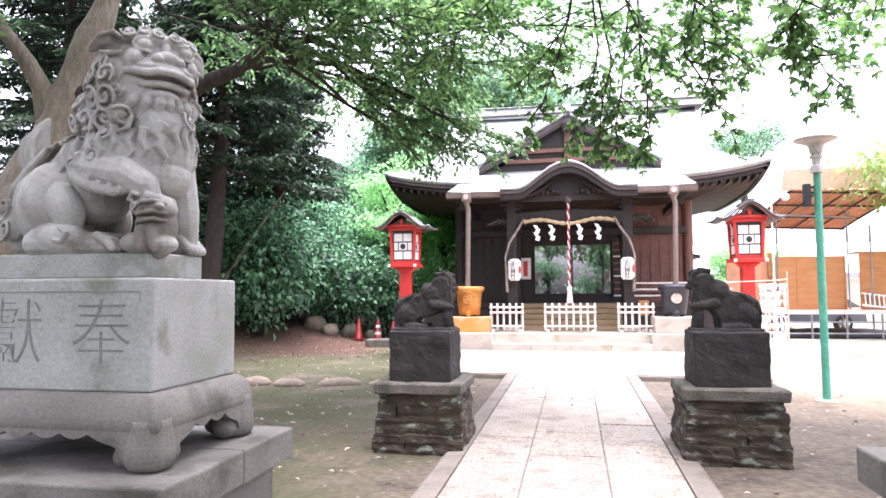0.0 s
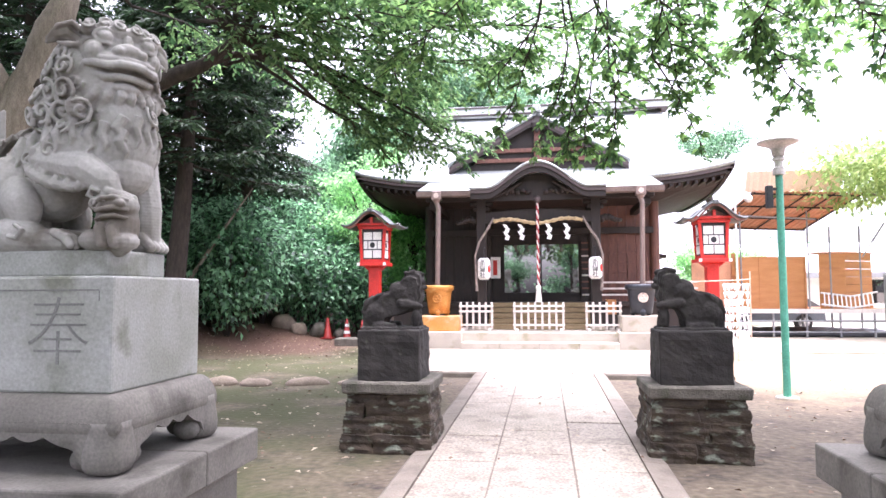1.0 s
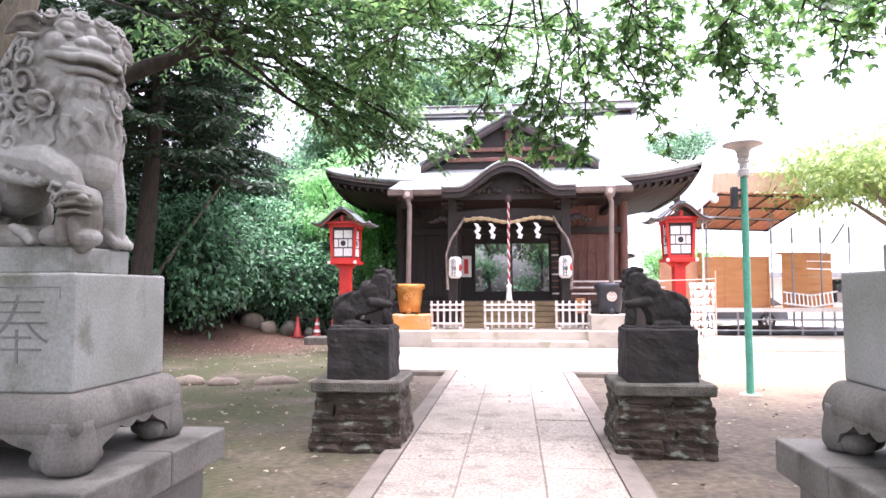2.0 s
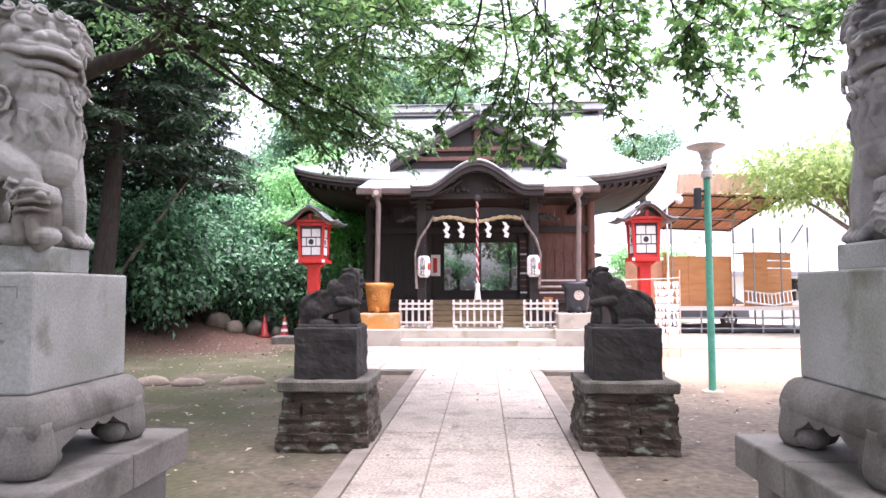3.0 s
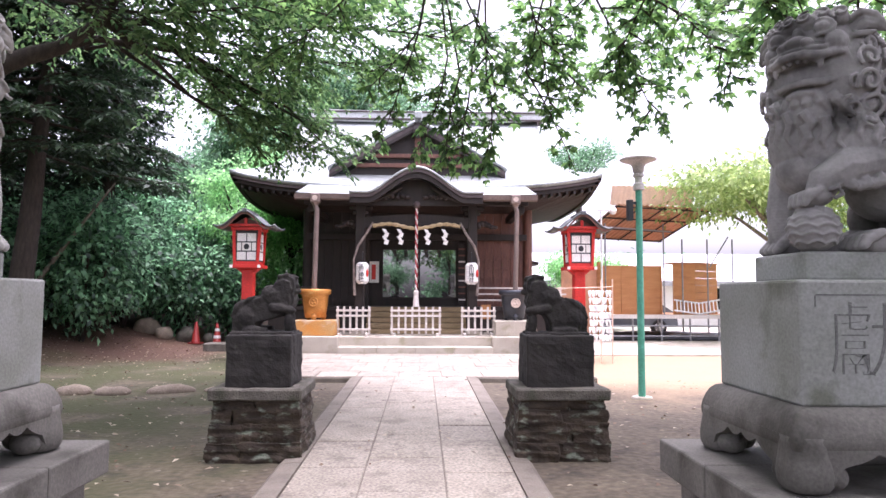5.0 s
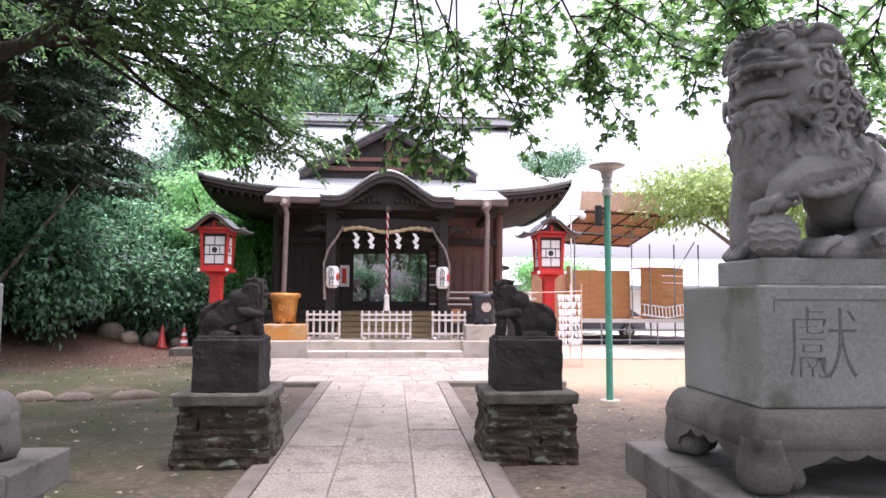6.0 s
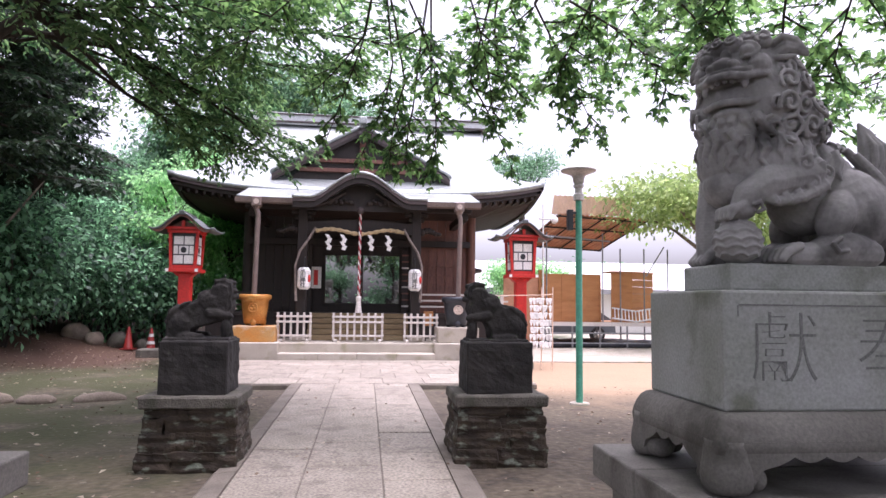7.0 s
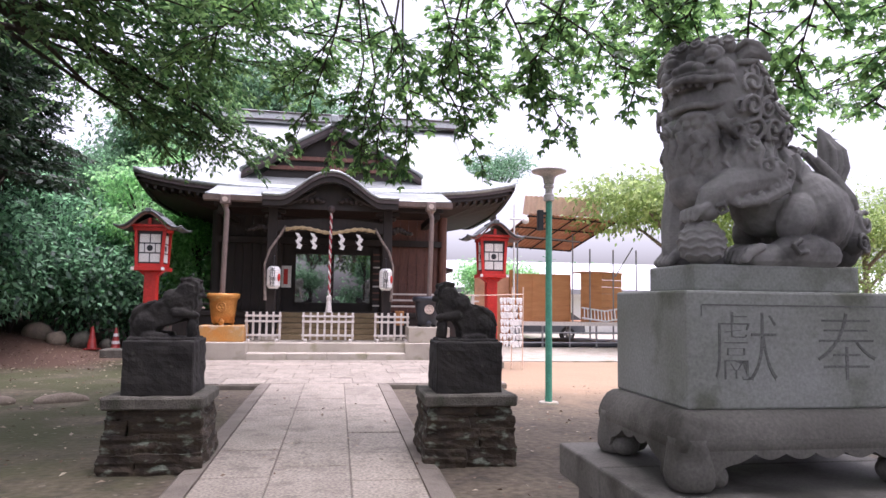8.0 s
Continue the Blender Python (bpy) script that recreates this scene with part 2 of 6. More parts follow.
def part(name, bm, material, parent=None, label="", smooth=False, kind=""):
    """Links a bmesh, given in world places, as one mesh object under a thing or a part."""
    root = parent
    while root is not None and root.parent is not None:
        root = root.parent
    if root is not None:
        bmesh.ops.translate(bm, verts=bm.verts, vec=-Vector(root.location))
    bmesh.ops.recalc_face_normals(bm, faces=bm.faces)
    me = bpy.data.meshes.new(name)
    bm.to_mesh(me)
    bm.free()
    if smooth:
        me.polygons.foreach_set("use_smooth", [True] * len(me.polygons))
    me.materials.append(material)
    ob = new(name, me)
    if parent is not None:
        ob.parent = parent
    return tagged(ob, label, "", "", kind)


def single(name, bm, material, loc, label, category, group="", kind="", smooth=False):
    bmesh.ops.translate(bm, verts=bm.verts, vec=-Vector(loc))
    ob = part(name, bm, material, None, label, smooth)
    ob.location = loc
    return tagged(ob, label, category, group, kind)


def box(bm, x0, x1, y0, y1, z0, z1, bevel=0.0, seg=2):
    vs = bmesh.ops.create_cube(bm, size=1.0, matrix=Matrix.LocRotScale(((x0 + x1) / 2, (y0 + y1) / 2, (z0 + z1) / 2), None, (abs(x1 - x0), abs(y1 - y0), abs(z1 - z0))))["verts"]
    if bevel:
        es = {e for v in vs for e in v.link_edges}
        bmesh.ops.bevel(bm, geom=list(es), offset=bevel, segments=seg, affect="EDGES", profile=0.5)
    return bm


def B(*args, **kw):
    return box(bmesh.new(), *args, **kw)


def tube(bm, pts, radii, n=8, close=True):
    pts = [Vector(p) for p in pts]
    if isinstance(radii, (int, float)):
        radii = [radii] * len(pts)
    radii = [float(r) for r in radii]
    rings, side = [], None
    for i, p in enumerate(pts):
        d = (pts[min(i + 1, len(pts) - 1)] - pts[max(i - 1, 0)]).normalized()
        if side is None:
            side = d.orthogonal().normalized()
        side = (side - d * side.dot(d)).normalized()
        up = d.cross(side)
        rings.append([bm.verts.new(p + radii[i] * (side * math.cos(2 * math.pi * k / n) + up * math.sin(2 * math.pi * k / n))) for k in range(n)])
    for a, b in zip(rings, rings[1:]):
        for k in range(n):
            bm.faces.new((a[k], a[(k + 1) % n], b[(k + 1) % n], b[k]))
    if close:
        bm.faces.new(rings[0][::-1])
        bm.faces.new(rings[-1])
    return bm


def T(pts, radii, n=8):
    return tube(bmesh.new(), pts, radii, n)


def lathe(bm, profile, c, n=24, sy=1.0):
    rings = []
    for r, z in profile:
        rings.append([bm.verts.new((c[0] + r * math.cos(2 * math.pi * k / n), c[1] + sy * r * math.sin(2 * math.pi * k / n), c[2] + z)) for k in range(n)])
    for a, b in zip(rings, rings[1:]):
        for k in range(n):
            bm.faces.new((a[k], a[(k + 1) % n], b[(k + 1) % n], b[k]))
    bm.faces.new(rings[0][::-1])
    bm.faces.new(rings[-1])
    return bm


def sheet(fn, nu, nv, thick=0.0, bm=None):
    """A grid fn(u, v) for u, v from 0 to 1, with a second skin below it where thick is given."""
    bm = bm or bmesh.new()
    g = [[bm.verts.new(fn(i / nu, j / nv)) for j in range(nv + 1)] for i in range(nu + 1)]
    for i in range(nu):
        for j in range(nv):
            bm.faces.new((g[i][j], g[i + 1][j], g[i + 1][j + 1], g[i][j + 1]))
    if thick:
        h = [[bm.verts.new(v.co - Vector((0, 0, thick))) for v in col] for col in g]
        for i in range(nu):
            for j in range(nv):
                bm.faces.new((h[i][j], h[i][j + 1], h[i + 1][j + 1], h[i + 1][j]))
        rim = [(i, 0) for i in range(nu)] + [(nu, j) for j in range(nv)] + [(i, nv) for i in range(nu, 0, -1)] + [(0, j) for j in range(nv, 0, -1)]
        for (a, b), (c, d) in zip(rim, rim[1:] + rim[:1]):
            bm.faces.new((g[a][b], h[a][b], h[c][d], g[c][d]))
    return bm


def prism(bm, outline, axis, lo, hi):
    """An outline of (a, b) pushed along an axis: x gives (y, z), y gives (x, z), z gives (x, y)."""
    def p(a, b, c):
        return {"x": (c, a, b), "y": (a, c, b), "z": (a, b, c)}[axis]
    f, g = [bm.verts.new(p(a, b, lo)) for a, b in outline], [bm.verts.new(p(a, b, hi)) for a, b in outline]
    bm.faces.new(f)
    bm.faces.new(g[::-1])
    for k in range(len(f)):
        bm.faces.new((f[k - 1], f[k], g[k], g[k - 1]))
    return bm


def roughen(bm, amount, scale, cuts=0, strata=0.0):
    if cuts:
        bmesh.ops.subdivide_edges(bm, edges=bm.edges[:], cuts=cuts, use_grid_fill=True)
    bm.normal_update()
    for v in bm.verts:
        p = v.co * scale
        d = noise.fractal(p, 1.0, 2.0, 4)
        if strata:
            d += strata * noise.noise(Vector((p.x * 0.4, p.y * 0.4, p.z * 3.5)))
        v.co += v.normal * d * amount
    return bm


def ball(bm, c, r, rot=None, n=14):
    r = (r, r, r) if isinstance(r, (int, float)) else r
    m = Matrix.LocRotScale(Vector(c), Euler([radians(a) for a in rot]) if rot else None, r)
    k = max(5, n // 2 + 1)
    top, low = bm.verts.new(m @ Vector((0, 0, 1))), bm.verts.new(m @ Vector((0, 0, -1)))
    rings = []
    for j in range(1, k):
        sz, cz = math.sin(math.pi * j / k), math.cos(math.pi * j / k)
        rings.append([bm.verts.new(m @ Vector((sz * math.cos(2 * math.pi * i / n), sz * math.sin(2 * math.pi * i / n), cz))) for i in range(n)])
    for i in range(n):
        h = (i + 1) % n
        bm.faces.new((top, rings[0][i], rings[0][h]))
        bm.faces.new((low, rings[-1][h], rings[-1][i]))
        for p, q in zip(rings, rings[1:]):
            bm.faces.new((p[i], q[i], q[h], p[h]))


def letters(text, size, depth, m, thin=0.0):
    cu = bpy.data.curves.new("letters", "FONT")
    cu.body, cu.size, cu.extrude, cu.align_x, cu.align_y = text, size, depth, "CENTER", "CENTER"
    cu.offset = thin
    ob = bpy.data.objects.new("letters", cu)
    scene.collection.objects.link(ob)
    me = bpy.data.meshes.new_from_object(ob.evaluated_get(bpy.context.evaluated_depsgraph_get()))
    bm = bmesh.new()
    bm.from_mesh(me)
    bm.transform(m)
    bpy.data.objects.remove(ob)
    bpy.data.meshes.remove(me)
    bpy.data.curves.remove(cu)
    return bm


def g_height(x, y):
    s = max(0.0, min(1.0, (y - 12.5) / 9.0)) * max(0.0, min(1.0, (-x - 6.0) / 4.0))
    return 0.75 * s * s * (3 - 2 * s)


# ---- ground ----
def build_ground():
    xs = sorted(set([-300, -120, -60, -35] + [round(-24 + 0.75 * i, 2) for i in range(65)] + [35, 60, 120, 300]))
    ys = sorted(set([-300, -100, -40, -15] + [round(-6 + 0.75 * i, 2) for i in range(56)] + [45, 60, 120, 300]))
    bm = bmesh.new()
    g = {}
    for x in xs:
        for y in ys:
            z = g_height(x, y) - 0.015
            if abs(x) < 24 and -6 < y < 35:
                z += 0.03 * noise.noise(Vector((x * 0.5, y * 0.5, 0))) * (1 if abs(x) > 1.6 else 0.2)
            g[x, y] = bm.verts.new((x, y, z))
    for a, b in zip(xs, xs[1:]):
        for c, d in zip(ys, ys[1:]):
            bm.faces.new((g[a, c], g[b, c], g[b, d], g[a, d]))
    ob = part("ground", bm, GROUND, None, "packed earth ground with moss, leaf litter and reddish sand", smooth=True)
    tagged(ob, "", "ground", "", "structure")


build_ground()


def ramp_z(y):
    return 0.02 + 0.07 * max(0.0, min(1.0, (y - 4.5) / 7.5))


def paver(x0, x1, y0, y1, parent, z=None, mat_=None, gap=0.006):
    bm = bmesh.new()
    h = [bm.verts.new((x, y, (ramp_z(y) if z is None else z) + dz)) for dz in (-0.12, 0.0) for x, y in
         ((x0 + gap, y0 + gap), (x1 - gap, y0 + gap), (x1 - gap, y1 - gap), (x0 + gap, y1 - gap))]
    jig = random.uniform(-0.004, 0.004)
    for v in h[4:]:
        v.co.z += jig + random.uniform(-0.002, 0.002)
    for f in ((3, 2, 1, 0), (4, 5, 6, 7), (0, 1, 5, 4), (1, 2, 6, 5), (2, 3, 7, 6), (3, 0, 4, 7)):
        bm.faces.new([h[k] for k in f])
    bmesh.ops.bevel(bm, geom=[e for e in bm.edges if e.verts[0] in h[4:] and e.verts[1] in h[4:]], offset=0.006, segments=1, affect="EDGES")
    part("paving_stone", bm, mat_ or PAVING, parent)


def build_path():
    path = thing("path", (0, 0, 0), "pale granite paved approach path with low kerbs", "path", "", "structure")
    bed = bmesh.new()
    for y0, y1 in ((-8, 4.5), (4.5, 12.0)):
        z0, z1 = ramp_z(y0) - 0.012, ramp_z(y1) - 0.012
        vs = [bed.verts.new(p) for p in ((-0.9, y0, z0), (0.98, y0, z0), (0.98, y1, z1), (-0.9, y1, z1))]
        bed.faces.new(vs)
    part("bedding", bed, KERB, path, "dusty joint mortar")
    edges = (-0.9, -0.31, 0.375, 0.98)
    for c in range(3):
        y = -6.0 + (-0.26, 0.21, -0.3)[c]
        while y < 11.98:
            y1 = min(12.0, y + random.choice((0.97, 1.0, 1.0, 1.03)))
            if 12.0 - y1 < 0.3:
                y1 = 12.0
            paver(edges[c], edges[c + 1], y, y1, path)
            y = y1
    for xa, xb, s in ((-1.13, -0.9, 1), (0.98, 1.21, -1)):
        y = -6.0
        while y < 11.9:
            y1 = min(11.95, y + 2.0)
            bm = bmesh.new()
            inner, outer = (xb, xa) if s > 0 else (xa, xb)
            vs = []
            for yy in (y + 0.004, y1 - 0.004):
                z = ramp_z(yy)
                vs += [bm.verts.new((inner, yy, z + 0.01)), bm.verts.new((outer + s * 0.05, yy, z - 0.005)), bm.verts.new((outer, yy, z - 0.05)), bm.verts.new((outer, yy, -0.15)), bm.verts.new((inner, yy, -0.15))]
            for k in range(5):
                bm.faces.new((vs[k], vs[(k + 1) % 5], vs[5 + (k + 1) % 5], vs[5 + k]))
            bm.faces.new(vs[:5])
            bm.faces.new(vs[5:])
            part("kerb", bm, KERB, path)
            y = y1
    plaza = thing("pavement", (0, 12, 0), "pale stone flagged forecourt before the shrine steps", "pavement", "", "structure")
    part("edging", B(-3.3, 3.35, 11.94, 12.0, -0.1, 0.07, bevel=0.01), KERB, plaza, "dark kerb edge of the forecourt")
    part("bedding", B(-3.3, 3.35, 12.0, 17.0, -0.1, 0.078), KERB, plaza)
    rows = [12.0, 12.85, 13.7, 14.55, 15.4, 16.1, 16.75]
    for r, (y0, y1) in enumerate(zip(rows, rows[1:])):
        x = -3.3
        for k in range(12):
            w = (0.99 - 0.32, 0.705, 0.675)[k % 3]
            x1 = min(x + w * (1.0 if r % 2 else 1.12), 3.35)
            if x1 - x > 0.05:
                paver(x, x1, y0, y1, plaza, 0.09)
            x = x1


build_path()


# ---- guardian statues and their pedestals ----
def leg_chain(bm, pts, radii, flat=1.0):
    """A limb as a run of overlapping balls."""
    pts = [Vector(p) for p in pts]
    for (a, b), (ra, rb) in zip(zip(pts, pts[1:]), zip(radii, radii[1:])):
        n = max(3, int((b - a).length / (0.2 * min(ra, rb))))
        for k in range(n + 1):
            r = ra + (rb - ra) * k / n
            ball(bm, a.lerp(b, k / n), (r, r * flat, r), n=10)


def curl(bm, c, nrm, r):
    """A spiral lock of mane lying on the surface."""
    nrm, c = Vector(nrm).normalized(), Vector(c)
    u = nrm.orthogonal().normalized()
    w = nrm.cross(u)
    turn0, way = random.uniform(0, 6.28), random.choice((1, -1))
    ball(bm, c - nrm * r * 0.78, r * 1.02, None, 12)
    pts, rad = [], []
    for k in range(19):
        a = turn0 + way * k * 0.46
        q = r * (1.06 - 0.048 * k)
        pts.append(c + nrm * (r * 0.24 + 0.008 * r * k) + (u * math.cos(a) + w * math.sin(a)) * q)
        rad.append(r * (0.2 - 0.002 * k))
    tube(bm, pts, rad, 6)
    ball(bm, c + nrm * r * 0.3, r * 0.2, None, 8)


def lion(f, mouth_open):
    """A seated guardian lion: a runs forward, b to the viewer's side, h up. f maps (a, b, h) to the world."""
    bm = bmesh.new()
    random.seed(17)

    def e(a, b, h, r, rot=None, n=16):
        ball(bm, (a, b, h), r, rot, n)

    # chest, shoulders, sloping back, loins, rump
    e(0.25, 0.01, 0.5, (0.165, 0.185, 0.225), (0, 6, 0), 24)
    e(0.3, 0.02, 0.4, (0.11, 0.15, 0.12), None, 20)
    e(0.1, 0, 0.56, (0.2, 0.215, 0.2), None, 22)
    e(-0.14, 0, 0.45, (0.27, 0.18, 0.17), (0, -38, 0), 22)
    e(-0.1, 0, 0.33, (0.17, 0.165, 0.17), (0, -25, 0), 20)
    e(-0.35, 0, 0.26, (0.19, 0.2, 0.26), (0, -12, 0), 20)
    # spine ridge
    for k in range(8):
        e(-0.16 - 0.05 * k, 0, 0.655 - 0.045 * k, (0.04, 0.045, 0.035), None, 10)
    for s in (1, -1):
        # haunch, knee and long hind foot
        e(-0.27, 0.14 * s, 0.28, (0.16, 0.11, 0.2), (0, 22, 0), 20)
        e(-0.14, 0.18 * s, 0.24, (0.09, 0.075, 0.14), (0, -24, 0), 18)
        e(-0.14, 0.19 * s, 0.08, (0.17, 0.08, 0.08), (0, 6, 0), 18)
        leg_chain(bm, [(-0.28, 0.19 * s, 0.06), (0.11, 0.19 * s, 0.05)], [0.07, 0.055])
        tube(bm, [(-0.1, 0.265 * s, 0.13), (-0.05, 0.272 * s, 0.1), (-0.08, 0.272 * s, 0.06), (-0.13, 0.27 * s, 0.07)], [0.012, 0.014, 0.012, 0.008], 6)
        for k in range(4):
            bb = (0.125 + 0.043 * k) * s
            leg_chain(bm, [(0.1, bb, 0.085), (0.16, bb, 0.06), (0.185, bb, 0.025)], [0.022, 0.025, 0.02])
    # far front leg, upright
    leg_chain(bm, [(0.24, -0.14, 0.46), (0.3, -0.14, 0.24), (0.305, -0.14, 0.06)], [0.11, 0.082, 0.075])
    for k in range(4):
        leg_chain(bm, [(0.32, -0.2 + 0.04 * k, 0.085), (0.375, -0.2 + 0.04 * k, 0.03)], [0.028, 0.024])
    # near front leg, bent forward on to the ball or the cub
    e(0.12, 0.165, 0.5, (0.13, 0.085, 0.13), (0, 30, 0), 20)
    leg_chain(bm, [(0.0, 0.185, 0.43), (0.2, 0.195, 0.385), (0.295, 0.185, 0.325), (0.315, 0.17, 0.27)], [0.085, 0.085, 0.07, 0.062])
    e(0.33, 0.165, 0.25, (0.075, 0.075, 0.045), (0, 14, 0), 18)
    for k in range(4):
        bb = 0.11 + 0.037 * k
        leg_chain(bm, [(0.34, bb, 0.275), (0.395, bb, 0.25), (0.41, bb, 0.215)], [0.02, 0.023, 0.016])
    tube(bm, [(0.29, 0.235, 0.235), (0.26, 0.245, 0.255), (0.28, 0.25, 0.285), (0.315, 0.245, 0.27)], [0.01, 0.014, 0.014, 0.008], 6)
    # flame fringe hanging from the elbow
    fringe = [(0.25, 0.225, 0.305), (0.2, 0.235, 0.292), (0.14, 0.24, 0.298), (0.08, 0.245, 0.312), (0.02, 0.245, 0.338), (-0.04, 0.24, 0.372), (-0.09, 0.225, 0.42)]
    tube(bm, fringe, [0.014, 0.022, 0.026, 0.028, 0.03, 0.028, 0.01], 8)
    for (fa, fb, fh) in fringe[1:6]:
        tube(bm, [(fa + 0.02, fb, fh + 0.03), (fa, fb + 0.012, fh - 0.005), (fa - 0.03, fb, fh - 0.022)], [0.02, 0.02, 0.005], 6)
        ball(bm, (fa, fb - 0.05, fh + 0.035), (0.04, 0.05, 0.035), None, 10)
    curl(bm, (0.02, 0.245, 0.385), (0, 1, -0.1), 0.042)
    curl(bm, (-0.055, 0.235, 0.43), (0, 1, 0), 0.036)
    curl(bm, (0.06, 0.25, 0.47), (0, 1, 0.1), 0.036)
    if mouth_open:
        e(0.335, 0.15, 0.108, 0.107, None, 28)
        # raised net of ribbons over the ball
        for i in range(5):
            h0 = -0.075 + 0.037 * i
            band = []
            for k in range(61):
                a = k * math.tau / 60
                h = max(-0.1, min(0.1, h0 + 0.017 * abs(math.sin(4 * a + 0.8 * i)) ** 0.7))
                rr = math.sqrt(0.109 ** 2 - h * h)
                band.append((0.335 + rr * math.cos(a), 0.15 + rr * math.sin(a), 0.108 + h))
            tube(bm, band, 0.0065, 5)
    else:
        # a cub standing up under the paw
        e(0.36, 0.17, 0.12, (0.1, 0.09, 0.15), None, 20)
        e(0.3, 0.18, 0.05, (0.12, 0.09, 0.06), None, 16)
        e(0.385, 0.19, 0.205, (0.085, 0.085, 0.06), None, 18)
        for z, rr in ((0.235, 0.012), (0.185, 0.013), (0.15, 0.012)):
            tube(bm, [(0.31, 0.262, z - 0.01), (0.36, 0.283, z), (0.41, 0.272, z + 0.006), (0.455, 0.23, z - 0.006)], [0.008, rr, rr, 0.008], 6)
        ball(bm, (0.43, 0.262, 0.212), (0.028, 0.022, 0.018), None, 10)
        for dx in (-0.03, 0.03):
            leg_chain(bm, [(0.36 + dx, 0.25, 0.1), (0.38 + dx, 0.26, 0.03)], [0.03, 0.028])
        curl(bm, (0.305, 0.255, 0.215), (-0.2, 1, 0), 0.032)
        e(0.42, 0.2, 0.04, (0.06, 0.08, 0.045), None, 12)
    # neck and mane mass
    e(0.16, 0.03, 0.81, (0.24, 0.23, 0.26), None, 24)
    e(0.28, 0.05, 0.64, (0.13, 0.15, 0.13), None, 20)
    e(0.06, 0.01, 0.69, (0.23, 0.225, 0.17), None, 22)
    # head, turned towards the viewer
    TURN = 33
    ca, sa = math.cos(radians(TURN)), math.sin(radians(TURN))

    def hd(x, y, z):
        """Head axes: x out of the face, y to the head's left, z up."""
        return (0.235 + x * ca - y * sa, 0.055 + x * sa + y * ca, 0.94 + z)

    def he(x, y, z, r, n=14, tilt=0):
        ball(bm, hd(x, y, z), r, (0, tilt, TURN), n)

    low = 0.055 if mouth_open else 0.0
    he(0.0, 0, 0.02, (0.17, 0.185, 0.14), 22)
    he(0.03, 0, 0.105, (0.145, 0.165, 0.06), 20)
    he(0.1, 0, -0.03, (0.11, 0.14, 0.06), 20)
    he(0.18, 0, 0.012, (0.042, 0.064, 0.034), 16)
    he(0.15, 0, 0.05, (0.04, 0.03, 0.05), 12)
    for s in (1, -1):
        # nostril wing, eyeball in its lids, brow curls, cheekbone
        he(0.192, 0.052 * s, 0.0, (0.034, 0.03, 0.025), 12)
        he(0.148, 0.1 * s, 0.068, (0.034, 0.036, 0.032), 14)
        for lid, up in ((0.036, 1), (0.032, -1)):
            tube(bm, [hd(0.168 - 0.03 * abs(q), (0.1 + 0.05 * q) * s, 0.066 + up * lid * math.sqrt(max(0.0, 1 - q * q))) for q in np.linspace(-1, 1, 9)], 0.0095, 6)
        for k in range(3):
            p = hd(0.16 - 0.03 * k, (0.035 + 0.06 * k) * s, 0.128 + 0.008 * (k % 2))
            curl(bm, p, Vector(hd(0.5, (0.035 + 0.1 * k) * s, 0.3)) - Vector(hd(0, 0, 0)), 0.036)
        he(0.1, 0.135 * s, 0.0, (0.07, 0.045, 0.055), 14)
        # ear: a broad folded leaf with a rolled rim
        he(-0.02, 0.19 * s, 0.08, (0.036, 0.05, 0.05), 14)
        tube(bm, [hd(0.0, 0.16 * s, 0.06), hd(-0.01, 0.21 * s, 0.09), hd(-0.03, 0.255 * s, 0.075), hd(-0.045, 0.29 * s, 0.035)], [0.04, 0.044, 0.032, 0.006], 10)
        tube(bm, [hd(0.045, 0.16 * s, 0.105), hd(0.03, 0.205 * s, 0.135), hd(0.0, 0.25 * s, 0.115), hd(-0.035, 0.29 * s, 0.05)], [0.014, 0.018, 0.017, 0.008], 8)
        tube(bm, [hd(0.045, 0.17 * s, 0.035), hd(0.035, 0.215 * s, 0.03), hd(0.0, 0.255 * s, 0.035)], [0.013, 0.015, 0.008], 8)
        # upper lip rolling back to the mouth corner
        z0 = -0.06 if mouth_open else -0.072
        tube(bm, [hd(0.222, 0.0, z0 + 0.006), hd(0.215, 0.05 * s, z0 + 0.004), hd(0.185, 0.1 * s, z0 - 0.006), hd(0.14, 0.14 * s, z0 + 0.008), hd(0.095, 0.165 * s, z0 + 0.012), hd(0.068, 0.17 * s, z0 - 0.03), hd(0.072, 0.16 * s, z0 - 0.07 - 0.4 * low)], [0.018, 0.021, 0.02, 0.02, 0.018, 0.017, 0.012], 8)
        tube(bm, [hd(0.212, 0.0, z0 + 0.032), hd(0.205, 0.06 * s, z0 + 0.03), hd(0.165, 0.12 * s, z0 + 0.03), hd(0.115, 0.15 * s, z0 + 0.045)], [0.012, 0.014, 0.014, 0.008], 8)
        # lower lip
        zl = -0.13 - low
        tube(bm, [hd(0.19, 0.0, zl + 0.012), hd(0.18, 0.05 * s, zl + 0.01), hd(0.15, 0.095 * s, zl + 0.006), hd(0.11, 0.13 * s, zl + 0.02), hd(0.078, 0.155 * s, zl + 0.03 + 0.3 * low)], [0.017, 0.018, 0.018, 0.016, 0.012], 8)
        if mouth_open:
            he(0.175, 0.098 * s, z0 - 0.032, (0.015, 0.015, 0.032), 10)
            for k in range(3):
                he(0.205 - 0.012 * k, (0.018 + 0.03 * k) * s, z0 - 0.018, (0.012, 0.014, 0.016), 8)
        # jowl curls
        curl(bm, hd(0.06, 0.185 * s, -0.15 - 0.5 * low), Vector(hd(0.4, 0.9 * s, -0.2)) - Vector(hd(0, 0, 0)), 0.04)
